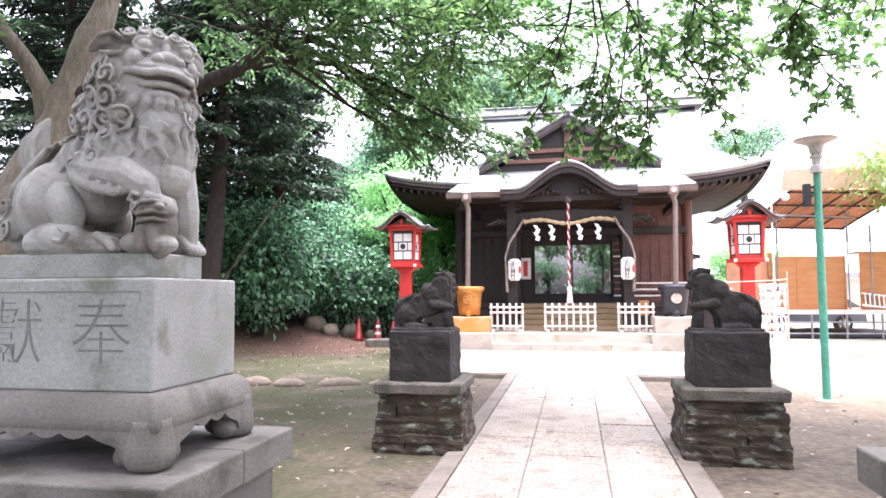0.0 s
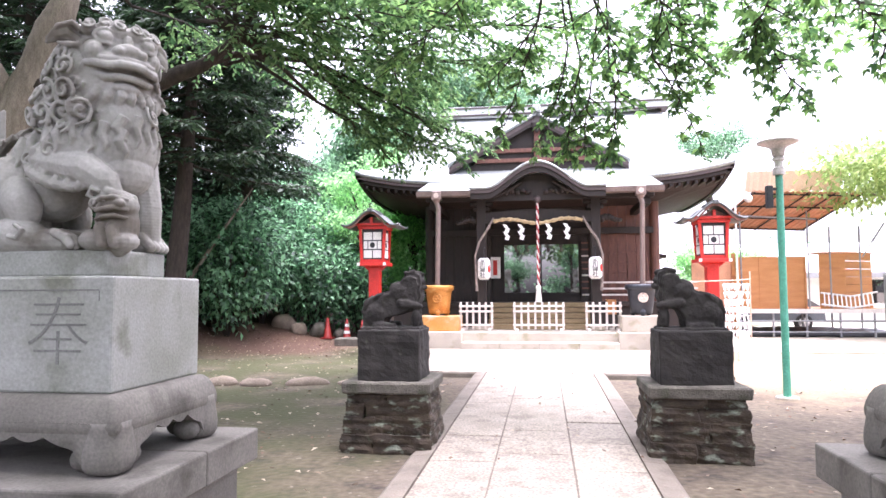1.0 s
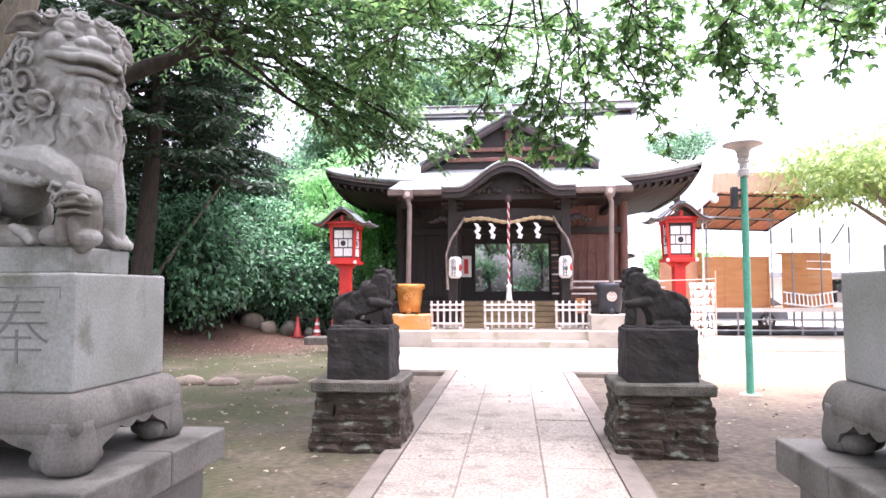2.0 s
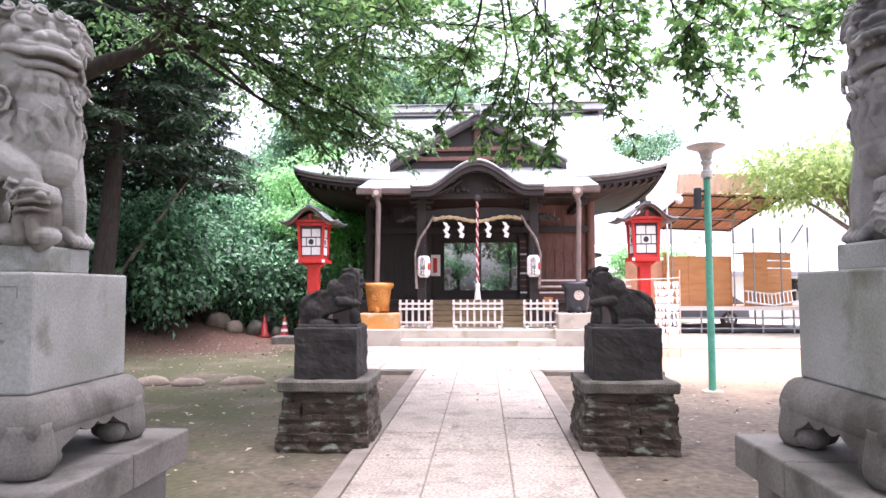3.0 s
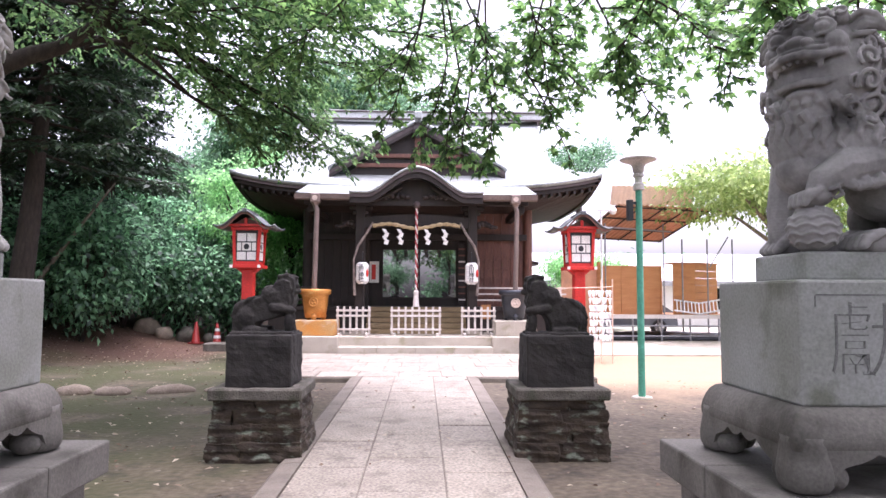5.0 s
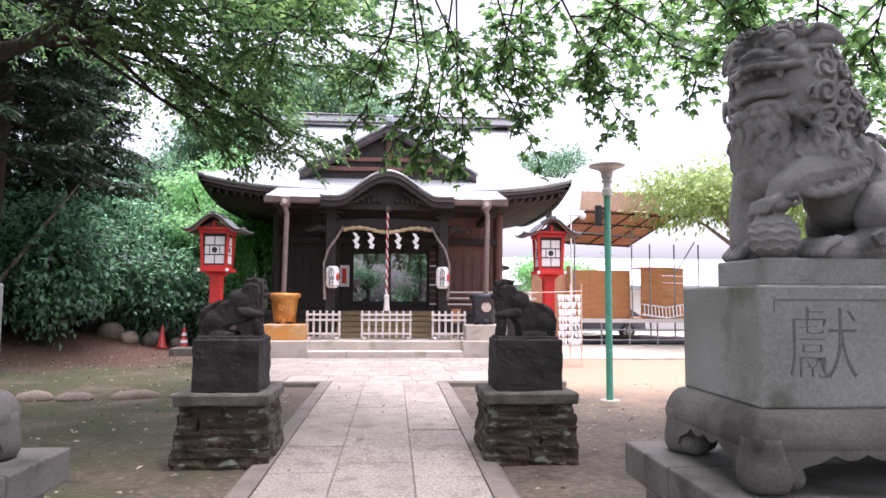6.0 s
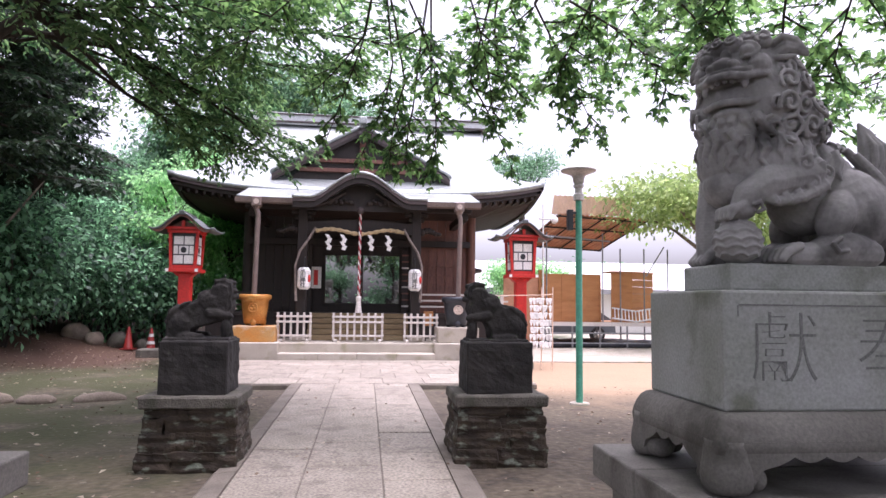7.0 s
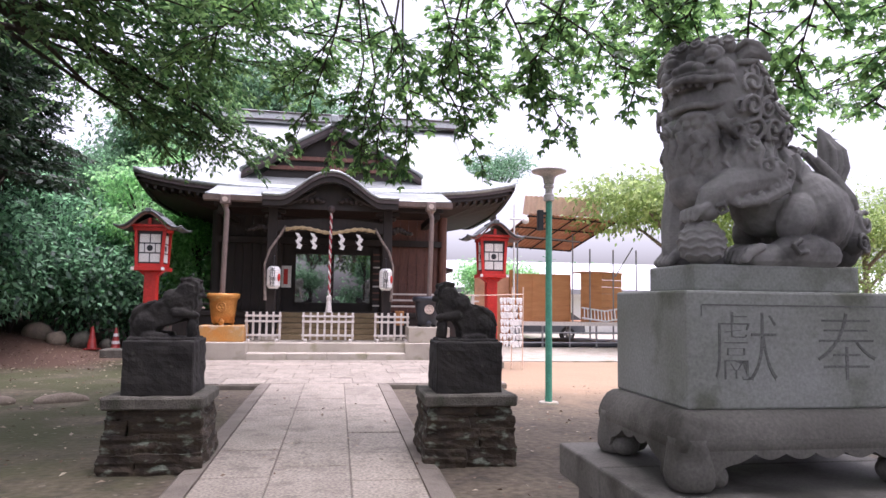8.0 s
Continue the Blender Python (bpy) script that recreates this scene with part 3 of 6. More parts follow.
        curl(bm, hd(0.0, 0.215 * s, -0.01), Vector(hd(0.25, 0.9 * s, 0.0)) - Vector(hd(0, 0, 0)), 0.046)
    he(0.07, 0, -0.16 - low, (0.1, 0.115, 0.04), 18)
    he(0.14, 0, -0.165 - low, (0.05, 0.075, 0.03), 14)
    # divided beard
    for s in (1, -1):
        for k in range(3):
            y = (0.02 + 0.045 * k) * s
            tube(bm, [hd(0.155 - 0.02 * k, y, -0.17 - low), hd(0.16 - 0.025 * k, y * 1.2, -0.205 - low), hd(0.135 - 0.03 * k, y * 1.4, -0.245 - low), hd(0.13 - 0.03 * k, y * 1.7, -0.285 - low)], [0.024, 0.026, 0.02, 0.005], 8)
    bmesh.ops.recalc_face_normals(bm, faces=bm.faces)
    bm.normal_update()
    tree = BVHTree.FromBMesh(bm)

    def skin(origin, way):
        """The outermost point of the body along a ray from outside."""
        way = Vector(way).normalized()
        hit, nrm = tree.ray_cast(Vector(origin), way)[:2]
        return (hit, nrm if nrm.dot(way) < 0 else -nrm) if hit is not None else (None, None)

    # rows of snail curls round the back and sides of the head
    for j, (h, gap, first, cr) in enumerate(((1.04, 34, 88, 0.043), (0.95, 28, 72, 0.05), (0.85, 26, 56, 0.054), (0.75, 25, 46, 0.055), (0.655, 25, 38, 0.052), (0.575, 27, 50, 0.046))):
        for s in (1, -1):
            ang = first + (gap * 0.35 if j % 2 else 0)
            while ang < 182:
                w = radians(TURN + s * ang)
                d = Vector((math.cos(w), math.sin(w), 0))
                hit, nrm = skin(Vector((0.13, 0.03, h + 0.03)) + d * 0.8, -d - Vector((0, 0, 0.04)))
                if hit is not None:
                    curl(bm, hit + nrm * 0.006, nrm, cr)
                    # the lock trails down from its snail
                    t0 = Vector((-d.y, d.x, 0)) * random.choice((1, -1))
                    tube(bm, [hit + t0 * cr + nrm * 0.004, hit + t0 * cr * 0.7 - Vector((0, 0, cr * 1.1)), hit - t0 * cr * 0.3 - Vector((0, 0, cr * 1.55)) - nrm * 0.01], [cr * 0.2, cr * 0.24, cr * 0.08], 6)
                ang += gap
    # pointed locks below the curls, on the shoulder and the breast
    for s in (1, -1):
        for k in range(9):
            a = 0.36 - 0.065 * k
            hh = 0.585 - 0.012 * abs(k - 3) + 0.02 * (k % 2)
            pts = []
            for da, dh in ((0.0, 0.03), (-0.012, -0.03), (0.008, -0.08), (-0.004, -0.115)):
                hit, nrm = skin((a + da, 0.7 * s, hh + dh), (0, -s, 0))
                if hit is not None:
                    pts.append(hit + nrm * 0.002)
            if len(pts) == 4:
                tube(bm, pts, [0.024, 0.026, 0.017, 0.004], 7)
    for k in range(-2, 3):
        pts = []
        for db, dh in ((0.0, 0.64), (0.012, 0.585), (-0.01, 0.53), (0.006, 0.485)):
            hit, nrm = skin((0.9, 0.03 + 0.062 * k + db, dh + 0.012 * (k % 2)), (-1, 0, 0))
            if hit is not None:
                pts.append(hit + nrm * 0.002)
        if len(pts) == 4:
            tube(bm, pts, [0.024, 0.026, 0.018, 0.004], 7)
    # tail: an upright flame, strands down the back and low curls
    leg_chain(bm, [(-0.45, 0, 0.4), (-0.475, 0, 0.52), (-0.478, 0, 0.6), (-0.45, 0, 0.68), (-0.415, 0, 0.74)], [0.07, 0.08, 0.072, 0.045, 0.012], 0.6)
    for s in (1, -1):
        for k in range(3):
            tube(bm, [(-0.42 - 0.035 * k, 0.045 * s, 0.42), (-0.455 - 0.035 * k, 0.055 * s, 0.53), (-0.46 - 0.03 * k, 0.045 * s, 0.62), (-0.435 - 0.012 * k, 0.015 * s, 0.7)], [0.014, 0.018, 0.016, 0.005], 6)
        for k in range(3):
            tube(bm, [(-0.24 - 0.03 * k, (0.06 + 0.03 * k) * s, 0.62 - 0.03 * k), (-0.34 - 0.02 * k, (0.085 + 0.025 * k) * s, 0.52 - 0.03 * k), (-0.43 - 0.02 * k, (0.1 + 0.02 * k) * s, 0.39 - 0.02 * k), (-0.5, (0.1 + 0.02 * k) * s, 0.3)], [0.012, 0.026, 0.028, 0.014], 7)
        for a, b, h, r in ((-0.49, 0.105, 0.325, 0.056), (-0.575, 0.08, 0.235, 0.062), (-0.53, 0.12, 0.13, 0.05), (-0.6, 0.05, 0.12, 0.05)):
            curl(bm, (a, b * s, h), (-0.45, 1.0 * s, 0.1), r)
    e(-0.52, 0, 0.2, (0.1, 0.12, 0.2), None, 18)
    for v in bm.verts:
        v.co = f(*v.co)
    return bm


def worn_lion(f, east):
    """A small crouching lion worn to a lump: the same axes as the large lions."""
    bm = bmesh.new()

    def e(a, b, h, r, rot=None, n=16):
        ball(bm, (a, b, h), r, rot, n)

    box(bm, -0.31, 0.3, -0.2, 0.2, -0.03, 0.025, bevel=0.012)
    back = [(-0.3, 0.0), (-0.31, 0.14), (-0.29, 0.27), (-0.22, 0.33), (-0.12, 0.345), (-0.02, 0.39), (0.08, 0.47), (0.14, 0.55), (0.22, 0.575), (0.285, 0.55), (0.3, 0.48), (0.285, 0.4), (0.295, 0.33), (0.27, 0.26)]
    # the hollow between the forelegs and the belly
    if east:
        belly = [(0.2, 0.22), (0.12, 0.2), (0.08, 0.12), (0.06, 0.0)]
    else:
        belly = [(0.18, 0.19), (0.06, 0.15), (-0.05, 0.12), (-0.09, 0.07), (-0.08, 0.0)]
    for w, k in ((0.12, 1.0), (0.15, 0.93)):
        prism(bm, [(a * k - 0.01 * (k < 1), h * k) for a, h in back + belly], "y", -w, w)
    # haunches, mane, brow, muzzle
    for s in (1, -1):
        e(-0.18, 0.1 * s, 0.15, (0.12, 0.085, 0.16))
        leg_chain(bm, [(-0.16, 0.15 * s, 0.04), (0.02, 0.15 * s, 0.035)], [0.042, 0.034])
        e(0.08, 0.1 * s, 0.37, (0.12, 0.075, 0.11), (0, 35, 0))
        e(0.17, 0.1 * s, 0.5, (0.05, 0.05, 0.055))
        for k in range(3):
            tube(bm, [(-0.08 - 0.055 * k, 0.12 * s, 0.36 - 0.01 * k), (-0.16 - 0.05 * k, 0.145 * s, 0.33 - 0.03 * k), (-0.24 - 0.03 * k, 0.15 * s, 0.24 - 0.04 * k)], [0.016, 0.022, 0.012], 8)
    tube(bm, [(0.13, 0.13, 0.565), (0.22, 0.1, 0.575), (0.29, 0.0, 0.55), (0.22, -0.1, 0.575)], [0.02, 0.026, 0.026, 0.02], 8)
    tube(bm, [(0.13, 0.14, 0.41), (0.24, 0.12, 0.4), (0.315, 0.0, 0.42), (0.24, -0.12, 0.4)], [0.018, 0.026, 0.028, 0.02], 8)
    e(0.29, 0.0, 0.475, (0.035, 0.05, 0.035))
    # forelegs resting on a worn ball or cub
    leg_chain(bm, [(0.2, -0.09, 0.28), (0.25, -0.09, 0.02)], [0.05, 0.042])
    leg_chain(bm, [(0.1, 0.14, 0.26), (0.2, 0.15, 0.245), (0.28, 0.12, 0.23)], [0.05, 0.04, 0.036])
    e(0.245, 0.1, 0.11, (0.05, 0.07, 0.12))
    for k in range(3):
        e(0.29, 0.1, 0.06 + 0.055 * k, 0.02, None, 8)
    for v in bm.verts:
        v.co = f(*v.co)
    return bm


def carve(ob, voxel, lumps, strength):
    r = ob.modifiers.new("fuse", "REMESH")
    r.mode, r.voxel_size, r.use_smooth_shade = "VOXEL", voxel, True
    s = ob.modifiers.new("soften", "SMOOTH")
    s.factor, s.iterations = 0.2, 1
    tex = bpy.data.textures.new("chips", "CLOUDS")
    tex.noise_scale = lumps
    d = ob.modifiers.new("weather", "DISPLACE")
    d.texture, d.strength, d.mid_level, d.texture_coords = tex, strength, 0.5, "LOCAL"


def table_base(cx, cy, m, ped):
    """A low carved stone table with a scalloped apron and curled feet."""
    x0, x1, y0, y1 = cx - 0.56, cx + 0.56, cy - 0.39, cy + 0.39

    def rect(bm, g, z):
        """A rounded ring grown by g beyond the table top."""
        out, r = [], 0.022
        for qx, qy, a0 in ((1, 1, 0), (-1, 1, 90), (-1, -1, 180), (1, -1, 270)):
            for k in range(7):
                a = radians(a0 + 15 * k)
                out.append(bm.verts.new((cx + qx * (0.56 + g - r) + r * math.cos(a), cy + qy * (0.39 + g - r) + r * math.sin(a), z)))
        return out

    top = bmesh.new()
    prof = ((-0.02, 1.1), (0.0, 1.094), (0.02, 1.075), (0.036, 1.045), (0.048, 1.008), (0.054, 0.975), (0.052, 0.945), (0.04, 0.93))
    rings = [rect(top, g, z) for g, z in prof]
    n = len(rings[0])
    for a, b in zip(rings, rings[1:]):
        for k in range(n):
            top.faces.new((a[k], a[(k + 1) % n], b[(k + 1) % n], b[k]))
    top.faces.new(rings[0])
    top.faces.new(rings[-1][::-1])
    tab = part("carved_table", top, m, ped, "low carved stone table with rounded edge", smooth=True)
    # scalloped aprons that curve into the feet
    for axis, lo, hi, at in (("y", x0, x1, y0 - 0.052), ("y", x0, x1, y1 - 0.018), ("x", y0, y1, x0 - 0.052), ("x", y0, y1, x1 - 0.018)):
        ap = bmesh.new()
        n = 72
        low = []
        for k in range(n + 1):
            t = k / n
            edge = min(t, 1 - t) * (hi - lo)
            z = 0.93 - 0.024 * abs(math.sin(t * math.pi * (8 if axis == "y" else 6))) - 0.12 * math.exp(-((edge - 0.05) / 0.1) ** 2)
            low.append((lo + (hi - lo) * t, z))
        prism(ap, [(lo, 0.99)] + low + [(hi, 0.99)], axis, at, at + 0.07)
        part("apron", ap, m, tab, "scalloped stone apron")
    for sx in (-1, 1):
        for sy in (-1, 1):
            ft = bmesh.new()
            fx, fy = cx + sx * 0.535, cy + sy * 0.365
            rr = [(0.05, 0.773), (0.08, 0.78), (0.093, 0.805), (0.096, 0.845), (0.092, 0.885), (0.085, 0.925), (0.082, 0.96), (0.08, 0.99)]
            lathe(ft, rr, (fx, fy, 0), 24)
            for v in ft.verts:
                dx, dy = v.co.x - fx, v.co.y - fy
                d = math.hypot(dx, dy)
                if d > 1e-6:
                    k = 1 / ((abs(dx / d) ** 3 + abs(dy / d) ** 3) ** (1 / 3))
                    v.co.x, v.co.y = fx + dx * k, fy + dy * k
            ball(ft, (fx - sx * 0.11, fy, 0.83), (0.055, 0.07, 0.055), n=14)
            ball(ft, (fx, fy - sy * 0.11, 0.83), (0.07, 0.055, 0.055), n=14)
            part("curled_foot", ft, m, tab, "curled stone foot", smooth=True)


def big_pedestal(side):
    cx, cy = side * 2.235, 2.885
    pale = side < 0
    m, low = GRANITE, GRANITE_DARK
    ped = thing("statue_pedestal", (cx, cy, 0), "grey weathered granite pedestal with carved table base and inscription", "pedestal", "large statue pedestals")
    part("footing", B(cx - 0.68, cx + 0.68, cy - 0.55, cy + 0.55, -0.1, 0.3, bevel=0.015), low, ped)
    for k in range(2):
        part("base_stone", B(cx - 0.69 + 0.69 * k + 0.003, cx + 0.69 * k - 0.003, cy - 0.54, cy + 0.54, 0.3, 0.6, bevel=0.012), low, ped)
    ys = (cy - 0.63, cy + 0.05, cy + 0.63)
    for k in range(2):
        part("stage_slab", B(cx - 0.765, cx + 0.765, ys[k] + 0.002, ys[k + 1] - 0.002, 0.6, 0.77, bevel=0.012), low, ped)
    table_base(cx, cy, low, ped)
    x0, x1 = sorted((side * 1.70, side * 2.77))
    blk = part("inscribed_block", B(x0, x1, cy - 0.365, cy + 0.365, 1.1, 1.61, bevel=0.012), m, ped)
    fy = cy - 0.365
    fr = bmesh.new()
    for a in ((x0 + 0.07, x1 - 0.07, 1.545, 1.551), (x0 + 0.065, x0 + 0.069, 1.5, 1.545), (x1 - 0.069, x1 - 0.065, 1.5, 1.545)):
        box(fr, a[0], a[1], fy - 0.002, fy + 0.004, a[2], a[3])
    part("panel_groove", fr, CARVED, blk, "dark incised panel line")
    for ch, x in ((("獻", 1.975), ("奉", 2.46)) if side > 0 else (("獻", -2.42), ("奉", -1.96))):
        part("carved_character", letters(ch, 0.33, 0.0015, Matrix.Translation((x, fy - 0.001, 1.345)) @ Matrix.Rotation(radians(90), 4, "X"), -0.0055), CARVED, blk, "incised character")
    px0, px1 = sorted((side * 1.82, side * 2.66))
    part("plinth", B(px0, px1, cy - 0.225, cy + 0.225, 1.61, 1.735, bevel=0.012), m, ped)
    bm = lion(lambda a, b, h: Vector((cx - side * (a + (0.0 if side > 0 else 0.05)), cy - b, 1.73 + h * (0.985 if side > 0 else 1.0))), side > 0)
    # same stone for both lions; the east one has shade in its colour
    st = single("guardian_lion_statue", bm, STATUE if pale else STATUE_SHADED, (cx, cy, 1.735),
                ("pale grey granite guardian lion with closed mouth and curled mane" if pale else "granite guardian lion, shade in its colour, with open mouth and paw on ball"), "statue", "large guardian lions")
    carve(st, 0.0048, 0.03, 0.003)


for s_ in (-1, 1):
    big_pedestal(s_)


def small_pedestal(side):
    xi, xo = (0.945, 1.815) if side < 0 else (1.07, 1.965)
    x0, x1 = sorted((side * xi, side * xo))
    cx = (x0 + x1) / 2
    ped = thing("small_statue_pedestal", (cx, 6.6, 0), "crumbling blackened stone pedestal of layered lichen-covered rubble", "pedestal", "small statue pedestals")
    noise.seed_set(7 + side)
    rng = random.Random(40 + side)
    part("rubble_core", B(x0 + 0.1, x1 - 0.1, 6.3, 6.94, -0.1, 0.56), OLD_STONE, ped)
    zs = (-0.1, 0.16, 0.33, 0.46, 0.562)
    for k, (z0, z1) in enumerate(zip(zs, zs[1:])):
        g = 0.03 - 0.012 * k
        cut = sorted(rng.uniform(0.25, 0.75) for _ in range(1 + k % 2))
        xs = [x0 + 0.03 - g] + [x0 + (x1 - x0) * c for c in cut] + [x1 - 0.03 + g]
        for a_, b_ in zip(xs, xs[1:]):
            j = rng.uniform(-0.02, 0.02)
            tip = rng.uniform(-0.015, 0.015)
            sub = B(a_ - 0.004, b_ + 0.004, 6.22 - g + j, 7.0 + g, z0 - 0.012, z1 + 0.014, bevel=0.006, seg=1)
            roughen(sub, 0.034, 6.0, 11, 0.6)
            for v in sub.verts:
                v.co.z += tip * (v.co.x - a_) / (b_ - a_)
            part("rubble_stone", sub, RUBBLE, ped)
    sl = roughen(B(x0, x1, 6.17, 7.03, 0.555, 0.665, bevel=0.015, seg=1), 0.012, 5, 5)
    part("cap_slab", sl, SLAB, ped, "cracked grey cap slab")
    b0, b1 = (side * 1.065, side * 1.69) if side < 0 else (1.19, 1.842)
    b0, b1 = sorted((b0, b1))
    up = roughen(B(b0, b1, 6.3, 6.88, 0.66, 1.16, bevel=0.012, seg=1), 0.014, 7, 13, 0.12)
    part("upper_block", up, OLD_STONE, ped, "blackened square block")
    cy = 6.59
    bx = (b0 + b1) / 2
    lb = worn_lion(lambda a, b, h: Vector((bx - side * a, cy - b, 1.16 + h)), side > 0)
    st = single("small_lion_statue", lb, OLD_STONE, (bx, cy, 1.16), "small eroded blackened stone guardian lion", "statue", "small guardian lions")
    carve(st, 0.008, 0.07, 0.02)


for s_ in (-1, 1):
    small_pedestal(s_)
noise.seed_set(1)


# ---- shrine hall ----
hall = thing("shrine_hall", (0, 19, 0.08), "dark timber shrine hall with sweeping pale copper roof", "shrine")


def z_main(v):
    return 4.84 + 3.12 * v ** 1.15


def build_hall():
    Y0, YR, HW = 19.5, 24.0, 5.55

    def half(v):
        return HW - (HW - 4.35) * min(v / 0.38, 1.0)

    def slope(sign):
        def fn(u, v):
            s = 2 * u - 1
            x = s * half(v)
            z = z_main(v) + 0.42 * abs(s) ** 3.5 * max(0.0, 1 - v / 0.5) ** 2
            return (x, YR + sign * (YR - Y0) * (1 - v), z)
        return fn

    for sign in (-1, 1):
        part("roof_slope", sheet(slope(sign), 48, 16, 0.14), COPPER, hall, "pale weathered copper roof", smooth=True)
    for sx in (-1, 1):
        def side(u, v):
            s = 2 * u - 1
            vv = v * 0.38
            return (sx * half(vv), YR + s * (YR - Y0) * (1 - vv), z_main(vv) + 0.42 * abs(s) ** 3.5 * (1 - vv / 0.5) ** 2 + 0.004)
        part("roof_side", sheet(side, 32, 8, 0.14), COPPER, hall, smooth=True)
        gb = bmesh.new()
        prism(gb, [(YR - 2.79, z_main(0.38) - 0.1), (YR + 2.79, z_main(0.38) - 0.1), (YR, z_main(1) - 0.1)], "x", sx * 3.9 - 0.03, sx * 3.9 + 0.03)
        part("gable_board", gb, WOOD_DARK, hall)
    # dark layered edge under the roof skin
    for z_off, inset, h, m in ((0.12, 0.02, 0.11, FASCIA), (0.23, 0.09, 0.12, WOOD_DARK)):
        def edge(u, v):
            s = 2 * u - 1
            return (s * (HW - inset), Y0 + inset + 0.12 * v, z_main(0) + 0.42 * abs(s) ** 3.5 - z_off)
        part("eave_fascia", sheet(edge, 48, 1, h), m, hall, "layered dark eave edge")
        for sx in (-1, 1):
            def edge2(u, v):
                s = 2 * u - 1
                return (sx * (HW - inset - 0.12 * v), YR + s * (YR - Y0 - inset), z_main(0) + 0.42 * abs(s) ** 3.5 - z_off)
            part("eave_fascia", sheet(edge2, 24, 1, h), m, hall)

    # sloping boarded soffit, up to the walls
    def soffit(u, v):
        a = 2 * math.pi * u
        k = max(abs(math.cos(a)), abs(math.sin(a)))
        cx, cy = math.cos(a) / k, math.sin(a) / k
        corner = (abs(cx) * abs(cy)) ** 4
        wx, wy = HW - 0.14 + (3.4 - HW) * v, 4.36 + (2.9 - 4.36) * v
        return (cx * wx, YR + cy * wy, 4.56 + 0.4 * corner * (1 - v) - 0.42 * v)
    part("soffit", sheet(soffit, 64, 4), SOFFIT, hall, "dark boarded eave soffit")
    raf = B(-0.035, 0.035, 19.62, 21.2, 0, 0.09)
    r0 = part("rafter", raf, WOOD_DARK, hall)
    for k in range(46):
        x = -5.2 + k * 10.4 / 45
        o = r0 if k == 0 else new("rafter", r0.data)
        o.parent = hall
        o.location = (x, 0, 4.44 + 0.34 * (abs(x) / HW) ** 3.5)
    # ridge
    part("ridge", sheet(lambda u, v: (-4.5 + 9.0 * u, YR - 0.28 + 0.56 * v, 8.26 + 0.1 * abs(2 * u - 1) ** 4 + 0.06 * math.sin(math.pi * v)), 20, 4, 0.42), RIDGE_LIT, hall, "boxed copper ridge with bright glare in its colour")
    part("ridge_band", B(-4.55, 4.55, YR - 0.34, YR + 0.34, 8.2, 8.24), FASCIA, hall)
    part("ridge_band", B(-4.55, 4.55, YR - 0.36, YR + 0.36, 7.92, 7.97), FASCIA, hall)

    # triangular dormer gable on the front slope
    def dorm(sx):
        def fn(u, v):
            x = sx * 2.75 * (1 - v)
            z = 5.36 + 1.62 * (v ** 0.9) + 0.1 * (1 - v) ** 4
            vv = max(0.0, ((z - 4.95) / 3.35)) ** (1 / 1.2)
            yb = Y0 + 4.5 * vv + 0.25
            return (x, 20.05 + (yb - 20.05) * u, z + 0.02)
        return fn
    for sx in (-1, 1):
        part("dormer_roof", sheet(dorm(sx), 6, 12, 0.1), COPPER, hall, smooth=True)
        for off, h, m in ((0.1, 0.13, FASCIA), (0.23, 0.1, WOOD_DARK)):
            part("bargeboard", sheet(lambda u, v: (sx * 2.7 * (1 - v), 20.08 + 0.09 * u, 5.36 + 1.62 * v ** 0.9 + 0.1 * (1 - v) ** 4 - off), 1, 12, h), m, hall, "layered dark bargeboard")
    tri = prism(bmesh.new(), [(-2.3, 5.25), (2.3, 5.25), (0, 6.75)], "y", 20.3, 20.36)
    part("dormer_face", tri, WOOD_DARK, hall)
    for z, w in ((5.5, 1.9), (5.8, 1.4)):
        part("dormer_beam", B(-w, w, 20.2, 20.32, z, z + 0.12, bevel=0.01), WOOD_BROWN, hall)
    part("dormer_post", B(-0.09, 0.09, 20.18, 20.3, 5.5, 6.6, bevel=0.01), WOOD_BROWN, hall)
    pend = lathe(bmesh.new(), [(0.02, 0), (0.14, 0.12), (0.18, 0.3), (0.1, 0.42), (0.12, 0.5)], (0, 20.02, 6.35), 12, 0.3)
    part("gable_pendant", pend, WOOD_DARK, hall)
    part("dormer_ridge", B(-0.12, 0.12, 19.95, 22.6, 6.98, 7.2, bevel=0.03), COPPER, hall)

    # porch roof with a bowed gable in the middle
    def bow(x):
        return 0.68 * (0.5 * (1 + math.cos(math.pi * min(abs(x) / 1.3, 1.0)))) ** 0.75

    def porch(u, v):
        x = -3.25 + 6.5 * u
        base = 4.3 + 0.62 * v ** 1.1 + 0.03 * (abs(x) / 3.25) ** 4
        return (x, 17.72 + 2.2 * v, base + bow(x) * (1 - 0.75 * v))
    part("porch_roof", sheet(porch, 64, 8, 0.06), COPPER, hall, "pale copper porch roof", smooth=True)

    def hood(u, v):
        x = -1.8 + 3.6 * u
        return (x, 17.5 + 0.6 * v, 4.34 + 0.16 * v + bow(x) * (1 - 0.15 * v))
    part("bowed_hood", sheet(hood, 48, 4, 0.07), COPPER, hall, "bowed copper hood", smooth=True)
    for off, ins, h, m in ((0.07, 0.02, 0.1, FASCIA), (0.17, 0.06, 0.15, WOOD_DARK)):
        part("hood_edge", sheet(lambda u, v: (-1.78 + 3.56 * u, 17.5 + ins + 0.12 * v, 4.34 - off + bow(-1.78 + 3.56 * u)), 48, 1, h), m, hall, "bowed layered hood edge")
